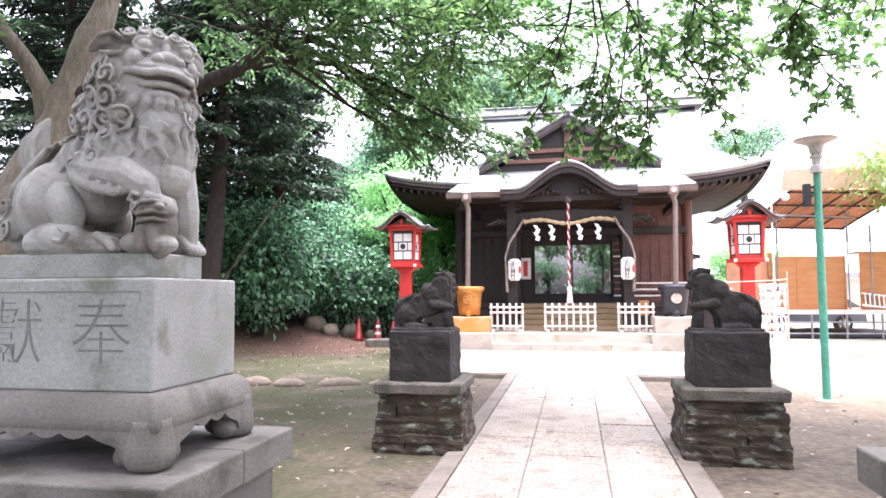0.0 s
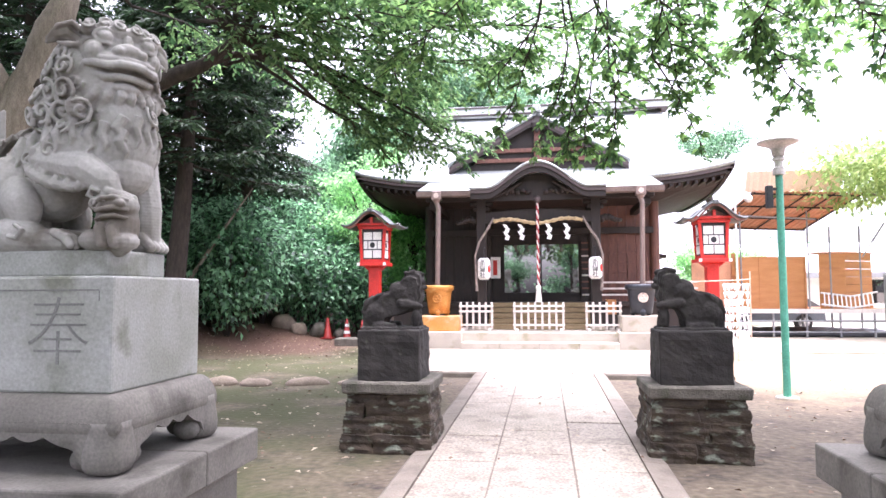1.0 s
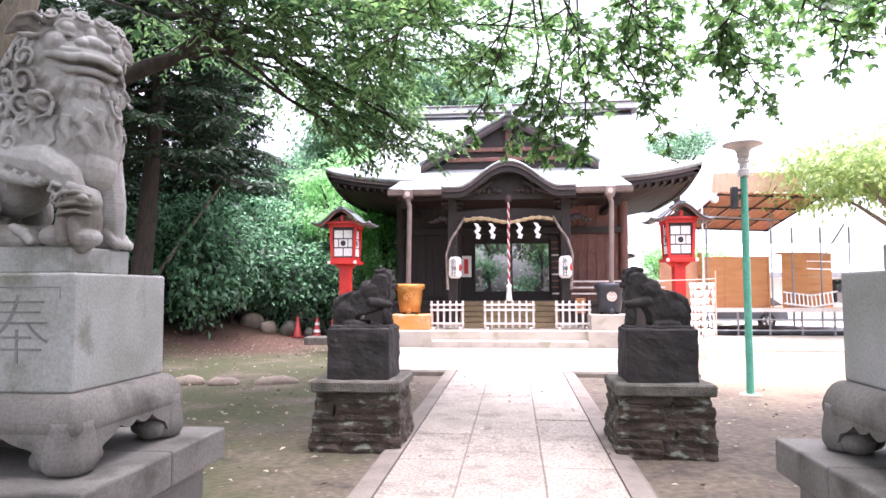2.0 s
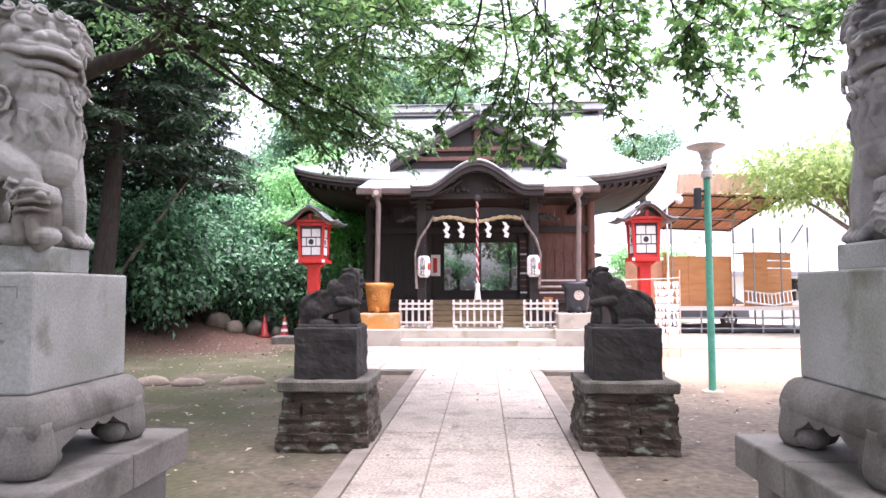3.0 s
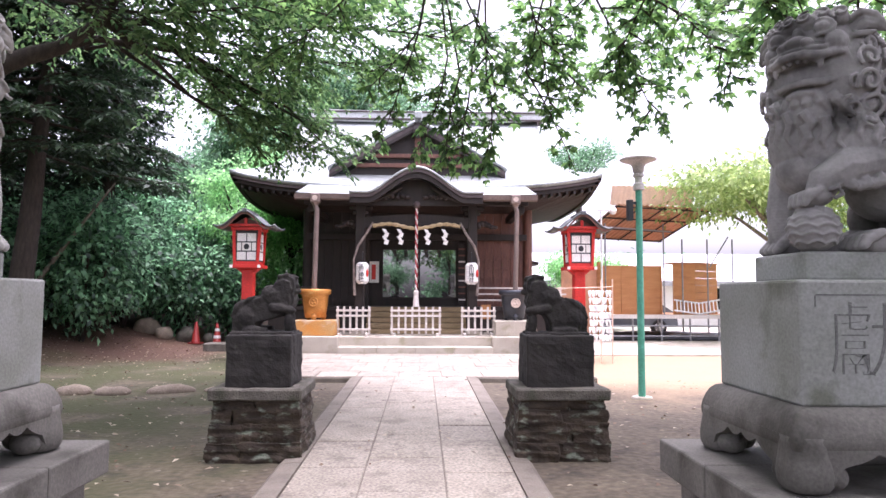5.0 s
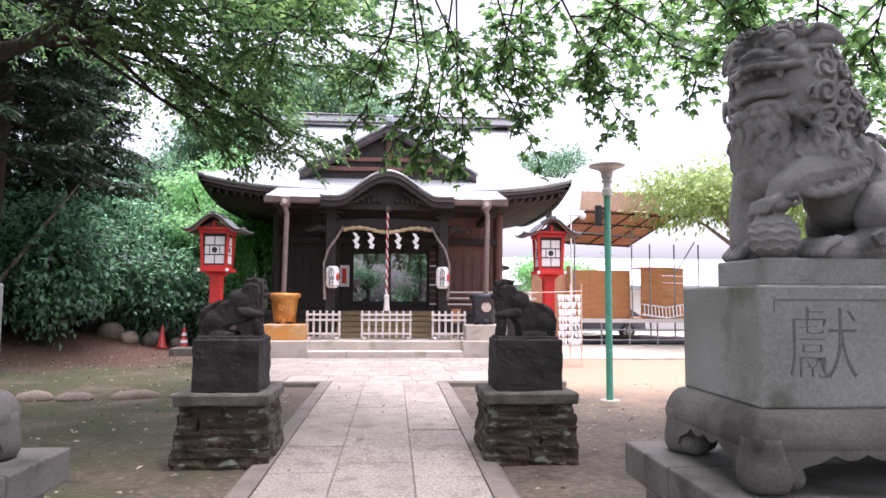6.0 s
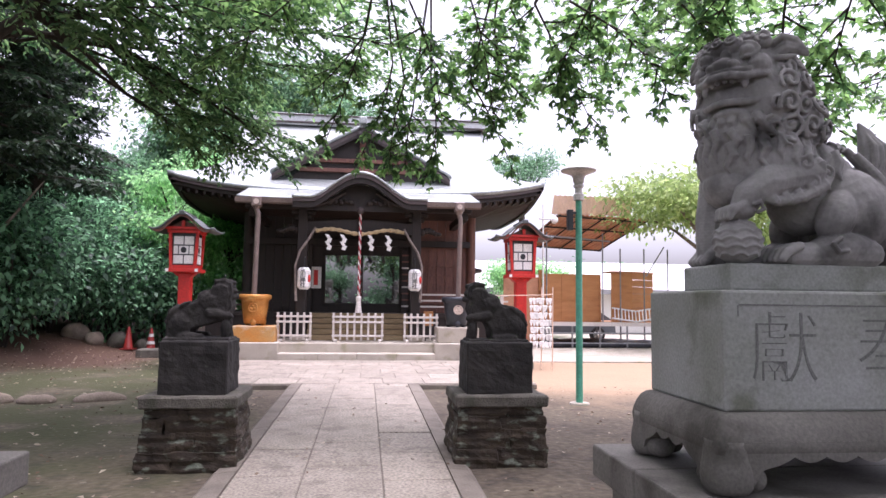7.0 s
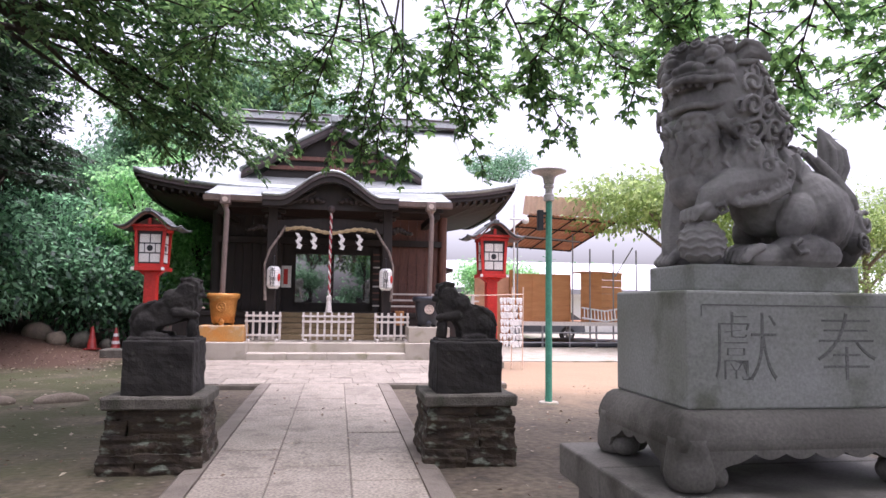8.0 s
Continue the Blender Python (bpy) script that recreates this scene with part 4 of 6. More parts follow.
    # tympanum under the bow, with carved pieces
    tp = [(-1.45, 4.0)] + [(-1.45 + 2.9 * k / 24, 4.06 + bow(-1.45 + 2.9 * k / 24) * 0.98) for k in range(25)] + [(1.45, 4.0)]
    part("tympanum", prism(bmesh.new(), tp, "y", 17.95, 18.0), WOOD_DARK, hall)
    for sx in (-1, 1):
        part("strut_brace", T([(sx * 0.42, 17.88, 4.5), (sx * 0.75, 17.86, 4.28), (sx * 1.2, 17.88, 4.1)], [0.05, 0.06, 0.04], 8), WOOD_DARK, hall)
        cl = bmesh.new()
        for k in range(5):
            ball(cl, (sx * (0.25 + 0.14 * k), 17.88, 4.22 + 0.04 * (k % 2)), (0.09, 0.05, 0.06), (0, 30 * k, 0), 10)
        part("cloud_carving", cl, WOOD_DARK, hall, "carved cloud ornament", smooth=True)
    # porch frame
    for x in (-1.55, 1.55):
        part("porch_pillar", B(x - 0.13, x + 0.13, 18.17, 18.43, 0.5, 4.1, bevel=0.02), WOOD_DARK, hall, "square dark timber pillar")
        part("pillar_base", B(x - 0.2, x + 0.2, 18.1, 18.5, 0.48, 0.6, bevel=0.02), STEP, hall)
        for k in range(3):
            w = 0.22 + 0.1 * k
            part("bracket", B(x - w, x + w, 18.2, 18.4, 3.78 + 0.13 * k, 3.88 + 0.13 * k, bevel=0.02), WOOD_DARK, hall)
        sx = 1 if x > 0 else -1
        nose = bmesh.new()
        for k in range(6):
            ball(nose, (x + sx * (0.18 + 0.09 * k), 18.3, 3.5 + 0.05 * math.sin(k)), (0.09, 0.08, 0.11 - 0.01 * k), None, 10)
        part("beam_nose", nose, WOOD_DARK, hall, "carved beam end", smooth=True)
    part("porch_beam", sheet(lambda u, v: (-1.45 + 2.9 * u, 18.18 + 0.24 * v, 3.7 + 0.09 * math.sin(math.pi * u)), 16, 1, 0.3), WOOD_DARK, hall, "slightly bowed tie beam")
    part("porch_plate", B(-3.1, 3.1, 18.15, 18.4, 4.05, 4.2, bevel=0.015), WOOD_DARK, hall)
    for x in (-2.9, 2.9):
        part("link_beam", B(x - 0.1, x + 0.1, 18.2, 20.9, 3.85, 4.05, bevel=0.015), WOOD_DARK, hall)
    # gutters and down-pipes
    for x0, x1 in ((-3.27, -1.62), (1.62, 3.27)):
        gt = prism(bmesh.new(), [(17.6, 4.26), (17.62, 4.13), (17.72, 4.1), (17.76, 4.26), (17.74, 4.26), (17.7, 4.13), (17.64, 4.14), (17.62, 4.26)], "x", x0, x1)
        part("gutter", gt, GUTTER, hall, "pale copper gutter")
    for x in (-2.71, 2.67):
        hp = B(x - 0.13, x + 0.13, 17.56, 17.82, 4.02, 4.27, bevel=0.025)
        lathe(hp, [(0.05, 0), (0.12, 0.14)], (x, 17.69, 3.9), 10)
        hopper = part("rain_hopper", hp, GUTTER, hall, "copper rain hopper with round crest")
        part("crest_disc", T([(x, 17.55, 4.14), (x, 17.53, 4.14)], 0.07, 14), CREST, hopper)
        part("down_pipe", T([(x, 17.69, 3.95), (x + 0.04, 17.69, 3.82), (x + 0.04, 17.7, 3.7), (x, 17.72, 1.66)], 0.068, 10), GUTTER, hall, "pale copper down-pipe")

    # platform, walls, floor
    part("platform", B(-3.42, 3.42, 17.25, 28.0, 0.0, 0.48, bevel=0.02), STEP, hall, "stone platform")
    for y0, z1 in ((16.75, 0.25),):
        for k in range(4):
            part("stone_step", B(-1.96 + 0.98 * k + 0.003, -0.98 + 0.98 * k - 0.003, y0, 17.25, 0.05, z1, bevel=0.015), STEP, hall)
    FZ = 1.22
    part("veranda_floor", B(-4.4, 4.4, 19.75, 28.0, FZ - 0.12, FZ, bevel=0.01), WOOD_DARK, hall)
    part("veranda_front", B(-4.4, 4.4, 19.85, 19.95, 0.48, FZ - 0.12), WOOD_DARK, hall)
    for k in range(5):
        z = 0.48 + 0.148 * (k + 1)
        part("stair_tread", B(-1.42, 1.42, 18.55 + 0.25 * k, 19.9, z - 0.145, z - 0.01, bevel=0.01), WOOD_STAIR, hall, "pale worn timber stair")
    WY = 21.0
    # one front wall in two colours: darker boards west, browner boards east
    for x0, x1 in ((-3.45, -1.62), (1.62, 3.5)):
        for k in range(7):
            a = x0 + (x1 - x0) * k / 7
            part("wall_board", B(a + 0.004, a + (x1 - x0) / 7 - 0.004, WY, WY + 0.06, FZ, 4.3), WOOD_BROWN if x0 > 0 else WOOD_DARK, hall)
    part("lintel_wall", B(-1.62, 1.62, WY, WY + 0.06, 3.25, 4.35), WOOD_DARK, hall)
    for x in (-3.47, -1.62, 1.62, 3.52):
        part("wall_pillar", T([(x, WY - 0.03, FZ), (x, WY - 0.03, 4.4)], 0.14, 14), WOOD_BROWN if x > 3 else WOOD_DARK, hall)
    for x in (-3.47, 3.52):
        part("side_wall", B(x - 0.05, x + 0.05, WY + 0.06, 27.0, FZ, 4.4), WOOD_DARK, hall)
    part("rear_wall", B(-3.5, 3.5, 27.0, 27.1, FZ, 4.4), WOOD_DARK, hall)
    part("tie_rail", B(-3.5, 3.55, WY - 0.16, WY - 0.02, 3.3, 3.5, bevel=0.01), WOOD_DARK, hall)
    # lattice shutter on the east bay
    sh = part("lattice_shutter", B(1.85, 3.3, WY - 0.05, WY - 0.01, 1.5, 2.75), WOOD_BROWN, hall, "reddish lattice shutter")
    for k in range(6):
        x = 1.85 + 1.41 * k / 5
        part("lattice_bar", B(x, x + 0.05, WY - 0.085, WY - 0.05, 1.5, 2.75), WOOD_BROWN, sh)
    for k in range(5):
        z = 1.5 + 1.2 * k / 4
        part("lattice_bar", B(1.85, 3.31, WY - 0.09, WY - 0.052, z, z + 0.05), WOOD_BROWN, sh)
    # glazed doors
    door = part("door", B(-1.5, 1.5, WY + 0.01, WY + 0.05, FZ, 3.25), WOOD_DARK, hall, "dark timber door frame with large panes")
    for k in range(2):
        x0 = -1.08 + 1.17 * k
        part("pane", B(x0, x0 + 1.13, WY - 0.02, WY - 0.008, 1.5, 3.0), GLASS, door, "dark reflecting glass pane")
    for x0, x1, z0, z1 in ((-1.12, 1.26, 3.0, 3.07), (-1.12, 1.26, 1.42, 1.5), (0.05, 0.09, 1.5, 3.0), (-1.14, -1.08, 1.42, 3.07), (1.22, 1.28, 1.42, 3.07)):
        part("door_rail", B(x0, x1, WY - 0.04, WY - 0.005, z0, z1), WOOD_DARK, door)
    lat = part("lattice_door", B(1.3, 1.58, WY - 0.1, WY - 0.06, FZ, 3.2), WOOD_DARK, hall, "grey lattice folding door")
    for k in range(9):
        part("lattice_bar", B(1.31, 1.57, WY - 0.13, WY - 0.1, 1.4 + 0.2 * k, 1.45 + 0.2 * k), WOOD_GREY if k % 3 == 0 else WOOD_BROWN, lat)
    # veranda rails
    for s in (-1, 1):
        for x in (1.75, 3.0, 4.3):
            part("rail_post", B(s * x - 0.05, s * x + 0.05, 19.8, 19.9, FZ, 1.82, bevel=0.01), WOOD_DARK if s < 0 else WOOD_GREY, hall)
        for z in (1.4, 1.58, 1.76):
            part("rail_bar", B(min(s * 1.7, s * 4.5), max(s * 1.7, s * 4.5), 19.83, 19.88, z, z + 0.05), WOOD_DARK if s < 0 else WOOD_GREY, hall)
    # small side roofs beyond the hall
    part("side_roof", sheet(lambda u, v: (-4.6 + 1.2 * u, 25.0 + 3 * v, 3.3 + 0.5 * u - 0.15 * math.sin(u * 3)), 6, 2, 0.12), FASCIA, hall)
    part("side_roof", sheet(lambda u, v: (4.75 - 1.2 * u, 26.0 + 3 * v, 2.9 + 0.2 * u), 6, 2, 0.12), FASCIA, hall)
    # stones under the rain pots
    for s in (-1, 1):
        m = GOLD_STAIN if s < 0 else STEP
        part("pot_plinth", B(min(s * 2.08, s * 3.16), max(s * 2.08, s * 3.16), 17.2, 18.2, 0.5, 0.9, bevel=0.02), m, hall, "stone plinth under a rain pot")
        part("pot_plinth", B(min(s * 1.97, s * 3.4), max(s * 1.97, s * 3.4), 16.95, 18.3, 0.06, 0.5, bevel=0.02), STEP, hall)


build_hall()


def crest_disc(x):
    bm = lathe(bmesh.new(), [(0.005, 0), (0.125, 0.0), (0.13, 0.035), (0.11, 0.045), (0.1, 0.03), (0.005, 0.03)], (0, 0, 0), 24)
    for k in range(3):
        a = radians(90 + 120 * k)
        ball(bm, (0.048 * math.cos(a), 0.048 * math.sin(a), 0.03), (0.034, 0.034, 0.016), None, 10)
    bm.transform(Matrix.Translation((x, 17.72 - 0.315, 1.36)) @ Matrix.Rotation(radians(84), 4, "X"))
    return bm


def rain_pot(x, m, crest_m, label):
    pot = thing("rain_pot", (x, 17.72, 0.9), label, "rain pot", "rain pots")
    out = [(0.19, 0.05), (0.27, 0.06), (0.31, 0.3), (0.345, 0.62), (0.36, 0.66), (0.41, 0.69), (0.41, 0.79), (0.37, 0.81), (0.34, 0.79), (0.3, 0.4), (0.1, 0.38)]
    part("bowl", lathe(bmesh.new(), out, (x, 17.72, 0.9), 32), m, pot, smooth=True)
    for k in range(3):
        a = radians(-90 + 120 * k)
        part("foot", lathe(bmesh.new(), [(0.05, 0), (0.06, 0.03), (0.09, 0.1), (0.05, 0.2)], (x + 0.23 * math.cos(a), 17.72 + 0.23 * math.sin(a), 0.9), 10), m, pot)
    part("crest", crest_disc(x), crest_m, pot, "round raised crest")
    return pot


rain_pot(-2.67, GOLD, GOLD, "ochre metal rain pot with raised crest and feet")
rain_pot(2.63, POT_BLUE, CREST, "blue-black metal rain pot with pale crest")


def low_fence(x0, x1, n):
    f = thing("low_fence", ((x0 + x1) / 2, 17.75, 0.48), "silvered timber picket barrier standing on the stone step", "fence", "picket barriers")
    for k in range(n):
        x = x0 + 0.04 + (x1 - x0 - 0.08) * k / (n - 1)
        part("picket", B(x - 0.028, x + 0.028, 17.72, 17.77, 0.53, 1.25, bevel=0.006, seg=1), WOOD_GREY, f)
    for z in (0.62, 0.98, 1.12):
        part("rail", B(x0, x1, 17.69, 17.72, z, z + 0.055, bevel=0.005, seg=1), WOOD_GREY, f)
    for x in (x0 + 0.1, x1 - 0.1):
        part("foot", B(x - 0.04, x + 0.04, 17.55, 17.95, 0.48, 0.55, bevel=0.006, seg=1), WOOD_GREY, f)


low_fence(-2.12, -1.2, 6)
low_fence(-0.68, 0.68, 8)
low_fence(1.2, 2.14, 6)


def bell_rope():
    r = thing("bell_rope", (0, 18.0, 1.25), "twisted red and white bell rope hanging from a brass bell", "bell rope")
    pts = lambda ph, rad: [(rad * math.cos(k * 0.9 + ph), 18.0 + rad * math.sin(k * 0.9 + ph), 3.95 - 2.3 * k / 60) for k in range(61)]
    part("red_strand", T(pts(0, 0.02), 0.022, 6), CORD_RED, r, "red cord")
    part("white_strand", T(pts(3.14, 0.02), 0.022, 6), CORD_WHITE, r, "white cord")
    part("tassel", lathe(bmesh.new(), [(0.05, 0.45), (0.075, 0.4), (0.06, 0.3), (0.09, 0.0), (0.02, 0.0)][::-1], (0, 18.0, 1.25), 12), CORD_WHITE, r)
    b = bmesh.new()
    ball(b, (0, 18.0, 4.03), 0.11, None, 16)
    part("bell", b, FASCIA, r, "dull brass round bell", smooth=True)


bell_rope()


def straw_rope():
    r = thing("sacred_straw_rope", (0, 18.08, 3.7), "twisted straw rope with four white paper streamers", "rope")
    pts = [(-1.2 + 2.4 * k / 40, 18.08, 3.45 + 0.06 * math.sin(3 * math.pi * k / 40)) for k in range(41)]
    part("cord", T(pts, [0.05 + 0.012 * math.sin(k * 1.9) for k in range(41)], 8), STRAW, r)
    for x in (-0.84, -0.44, 0.3, 0.78):
        for k in range(4):
            o = 0.045 * (1 if k % 2 else -1)
            bm = prism(bmesh.new(), [(x + o - 0.06, 3.37 - 0.1 * k), (x + o + 0.05, 3.35 - 0.1 * k), (x - o * 0.2 + 0.06, 3.23 - 0.1 * k), (x - o * 0.2 - 0.05, 3.26 - 0.1 * k)], "y", 18.02 + 0.012 * k, 18.026 + 0.012 * k)
            part("paper_streamer", bm, PAPER, r)


straw_rope()


def paper_lantern(x, s):
    l_ = thing("paper_lantern", (x, 17.98, 1.85), "white paper lantern with black lettering and red crest", "lantern", "paper lanterns")
    prof = [(0.11, 0.0), (0.13, 0.03), (0.155, 0.05)] + [(0.172 + 0.006 * (k % 2), 0.08 + 0.032 * k) for k in range(14)] + [(0.155, 0.55), (0.13, 0.57), (0.11, 0.6)]
    part("shade", lathe(bmesh.new(), prof, (x, 17.98, 1.85), 24), PAPER, l_)
    for z in (1.84, 2.44):
        part("rim", lathe(bmesh.new(), [(0.09, 0), (0.115, 0), (0.115, 0.03), (0.09, 0.03)], (x, 17.98, z), 16), INK, l_)
    for k, ch in enumerate("氷川神社"):
        tx = x - 0.02
        bm = letters(ch, 0.16, 0.004, Matrix.Translation((tx, 17.792, 2.345 - 0.125 * k)) @ Matrix.Rotation(radians(90), 4, "X"))
        part("lettering", bm, INK, l_, "black brush character")
    red = bmesh.new()
    ball(red, (x + 0.14, 17.9, 2.15), (0.04, 0.09, 0.11), None, 14)
    part("crest", red, RED, l_, "red crest mark")
    part("hook", T([(x, 17.98, 2.46), (x, 17.98, 2.72), (x, 18.17, 2.74)], 0.012, 6), DARK_METAL, l_)


paper_lantern(-1.46, -1)
paper_lantern(1.51, 1)
for s_, x_ in ((-1, -1.2), (1, 1.2)):
    bm_ = T([(x_, 18.1, 3.55), (x_ + s_ * 0.17, 18.0, 3.22), (x_ + s_ * 0.38, 17.95, 2.9), (x_ + s_ * 0.5, 17.95, 2.5), (x_ + s_ * 0.46, 17.97, 1.55)], [0.03, 0.035, 0.035, 0.028, 0.04], 8)
    single("tied_cloth_strip", bm_, CLOTH, (x_, 18.1, 3.55), "faded cloth strip tied back to the porch pillar", "cloth", "cloth strips")
nb = thing("notice_board", (-1.36, 20.9, 2.0), "white notice with red panel fixed to the dark wall", "notice")
part("board", B(-1.5, -1.2, 20.86, 20.9, 1.95, 2.62, bevel=0.005, seg=1), PAPER, nb)
part("red_panel", B(-1.43, -1.3, 20.852, 20.858, 2.05, 2.52), RED, nb, "red printed panel")
ob_ = thing("offering_stand", (1.95, 18.6, 0.48), "small pale timber stand beside the porch pillar", "stand")
part("box", B(1.82, 2.08, 18.5, 18.75, 0.9, 1.3, bevel=0.01), BOARD, ob_)
for dx in (1.84, 2.02):
    part("leg", B(dx, dx + 0.04, 18.52, 18.73, 0.48, 0.9), WOOD_DARK, ob_)


# ---- red lanterns ----
def red_lantern(x, y, g=0.0):
    def piece(name, bm, m, thing_, label="", smooth=False):
        """The body is a tenth slimmer than its joinery grid."""
        bm.transform(Matrix.Translation((x, y, 0)) @ Matrix.Diagonal((0.9, 0.9, 1, 1)) @ Matrix.Translation((-x, -y, 0)))
        part(name, bm, m, thing_, label, smooth)

    L = thing("wooden_lantern", (x, y, g), "red painted wooden lantern with white panes and curved roof", "lantern", "red wooden lanterns")
    part("post", B(x - 0.135, x + 0.135, y - 0.135, y + 0.135, g, 2.16, bevel=0.02), RED, L)
    part("foot", B(x - 0.28, x + 0.28, y - 0.28, y + 0.28, g - 0.05, g + 0.14, bevel=0.02), STEP, L)
    piece("shelf", B(x - 0.4, x + 0.4, y - 0.4, y + 0.4, 2.18, 2.26, bevel=0.01), RED, L)
    piece("bracket", prism(bmesh.new(), [(x - 0.14, 2.06), (x + 0.14, 2.06), (x + 0.3, 2.18), (x - 0.3, 2.18)], "y", y - 0.14, y + 0.14), RED, L)
    for sx in (-1, 1):
        for sy in (-1, 1):
            piece("corner_post", prism(bmesh.new(), [(x + sx * 0.29 - 0.035, 2.2), (x + sx * 0.29 + 0.035, 2.2), (x + sx * 0.34 + 0.035, 3.1), (x + sx * 0.34 - 0.035, 3.1)], "y", y + sy * 0.31 - 0.035, y + sy * 0.31 + 0.035), RED, L)
        piece("end_cap", B(x + sx * 0.36 - 0.035, x + sx * 0.36 + 0.035, y - 0.44, y - 0.4, 2.185, 2.255), PAPER, L)
    piece("lamp_box", B(x - 0.29, x + 0.29, y - 0.29, y + 0.29, 2.2, 3.08), DARK_METAL, L, "dark inner box")
    for face in range(4):
        pn = bmesh.new()
        cells = [(c, r) for r in range(3) for c in range(2 if r != 1 else 3)]
        for c, r in cells:
            z0, z1 = 2.36 + 0.22 * r + 0.015, 2.58 + 0.22 * r - 0.015
            if r == 1:
                w = (-0.26, -0.13, 0.13, 0.26)
                box(pn, w[c] + 0.012, w[c + 1] - 0.012, -0.305, -0.295, z0 + 0.0, z1)
            else:
                box(pn, -0.26 + 0.26 * c + 0.014, 0.26 * c - 0.014, -0.305, -0.295, z0, z1)
        pn.transform(Matrix.Translation((x, y, 0)) @ Matrix.Rotation(radians(90 * face), 4, "Z"))
        piece("panes", pn, PAPER, L, "white paper panes")
        lw = B(-0.28, 0.28, -0.312, -0.29, 2.2, 2.34)
        lw.transform(Matrix.Translation((x, y, 0)) @ Matrix.Rotation(radians(90 * face), 4, "Z"))
        piece("lower_panel", lw, RED, L)
        cr = T([(0, -0.3, 2.69), (0, -0.312, 2.69)], 0.07, 16)
        cr.transform(Matrix.Translation((x, y, 0)) @ Matrix.Rotation(radians(90 * face), 4, "Z"))
        piece("crest", cr, DARK_METAL, L, "dark round crest")
    piece("head_beam", B(x - 0.4, x + 0.4, y - 0.38, y + 0.38, 3.08, 3.16, bevel=0.01), RED, L)
    piece("gable", prism(bmesh.new(), [(x - 0.45, 3.16), (x + 0.45, 3.16), (x, 3.38)], "y", y - 0.4, y + 0.4), WOOD_BROWN, L, "brown boarded gable")
    piece("gable_beam", B(x - 0.5, x + 0.5, y - 0.46, y - 0.4, 3.16, 3.22, bevel=0.01), RED, L)
    piece("gable_post", B(x - 0.04, x + 0.04, y - 0.45, y - 0.4, 3.22, 3.36, bevel=0.01), RED, L)

    def roof(u, v):
        s = 2 * u - 1
        return (x + s * 0.8, y - 0.62 + 1.24 * v, 3.49 - 0.4 * (0.5 - 0.5 * math.cos(math.pi * min(1, abs(s) * 1.12))) + 0.07 * abs(s) ** 4 + 0.04 * (2 * v - 1) ** 4)
    piece("roof", sheet(roof, 24, 4, 0.035), LANTERN_ROOF, L, "dark curved copper roof", smooth=True)
    piece("roof_edge", sheet(lambda u, v: (x + (2 * u - 1) * 0.7, y - 0.6 + 0.05 * v, roof(u, 0)[2] - 0.035), 24, 1, 0.055), WOOD_BROWN, L)
    piece("finial", B(x - 0.07, x + 0.07, y - 0.66, y + 0.66, 3.47, 3.57, bevel=0.02), LANTERN_ROOF, L)


red_lantern(-4.0, 16.0, 0.06)
red_lantern(3.98, 16.0)


# ---- street lamp ----
def street_lamp():
    x, y = 3.55, 10.1
    L = thing("street_lamp", (x, y, 0), "green painted lamp post with flat saucer head", "street lamp")
    part("pole", T([(x, y, -0.1), (x, y, 1.2), (x, y, 3.32)], [0.056, 0.054, 0.051], 14), POLE_GREEN, L)
    part("collar", lathe(bmesh.new(), [(0.07, 0), (0.085, 0.01), (0.085, 0.1), (0.06, 0.12), (0.06, 0.2), (0.085, 0.22), (0.085, 0.26), (0.05, 0.27)], (x, y, 3.2), 16), LAMP_GREY, L)
    part("head", lathe(bmesh.new(), [(0.06, 0), (0.085, 0.02), (0.095, 0.1), (0.12, 0.14), (0.2, 0.175), (0.275, 0.2), (0.288, 0.222), (0.26, 0.245), (0.1, 0.26)], (x, y, 3.47), 28), LAMP_GREY, L, "grey saucer lamp head", smooth=True)
    part("switch_box", B(x - 0.19, x - 0.1, y - 0.05, y + 0.05, 2.72, 3.05, bevel=0.012), DARK_METAL, L)
    part("bracket", B(x - 0.11, x - 0.03, y - 0.02, y + 0.02, 2.98, 3.02), DARK_METAL, L)
    part("ground_ring", lathe(bmesh.new(), [(0.16, 0), (0.15, 0.025), (0.06, 0.03)], (x, y, -0.01), 18), STEP, L)


street_lamp()


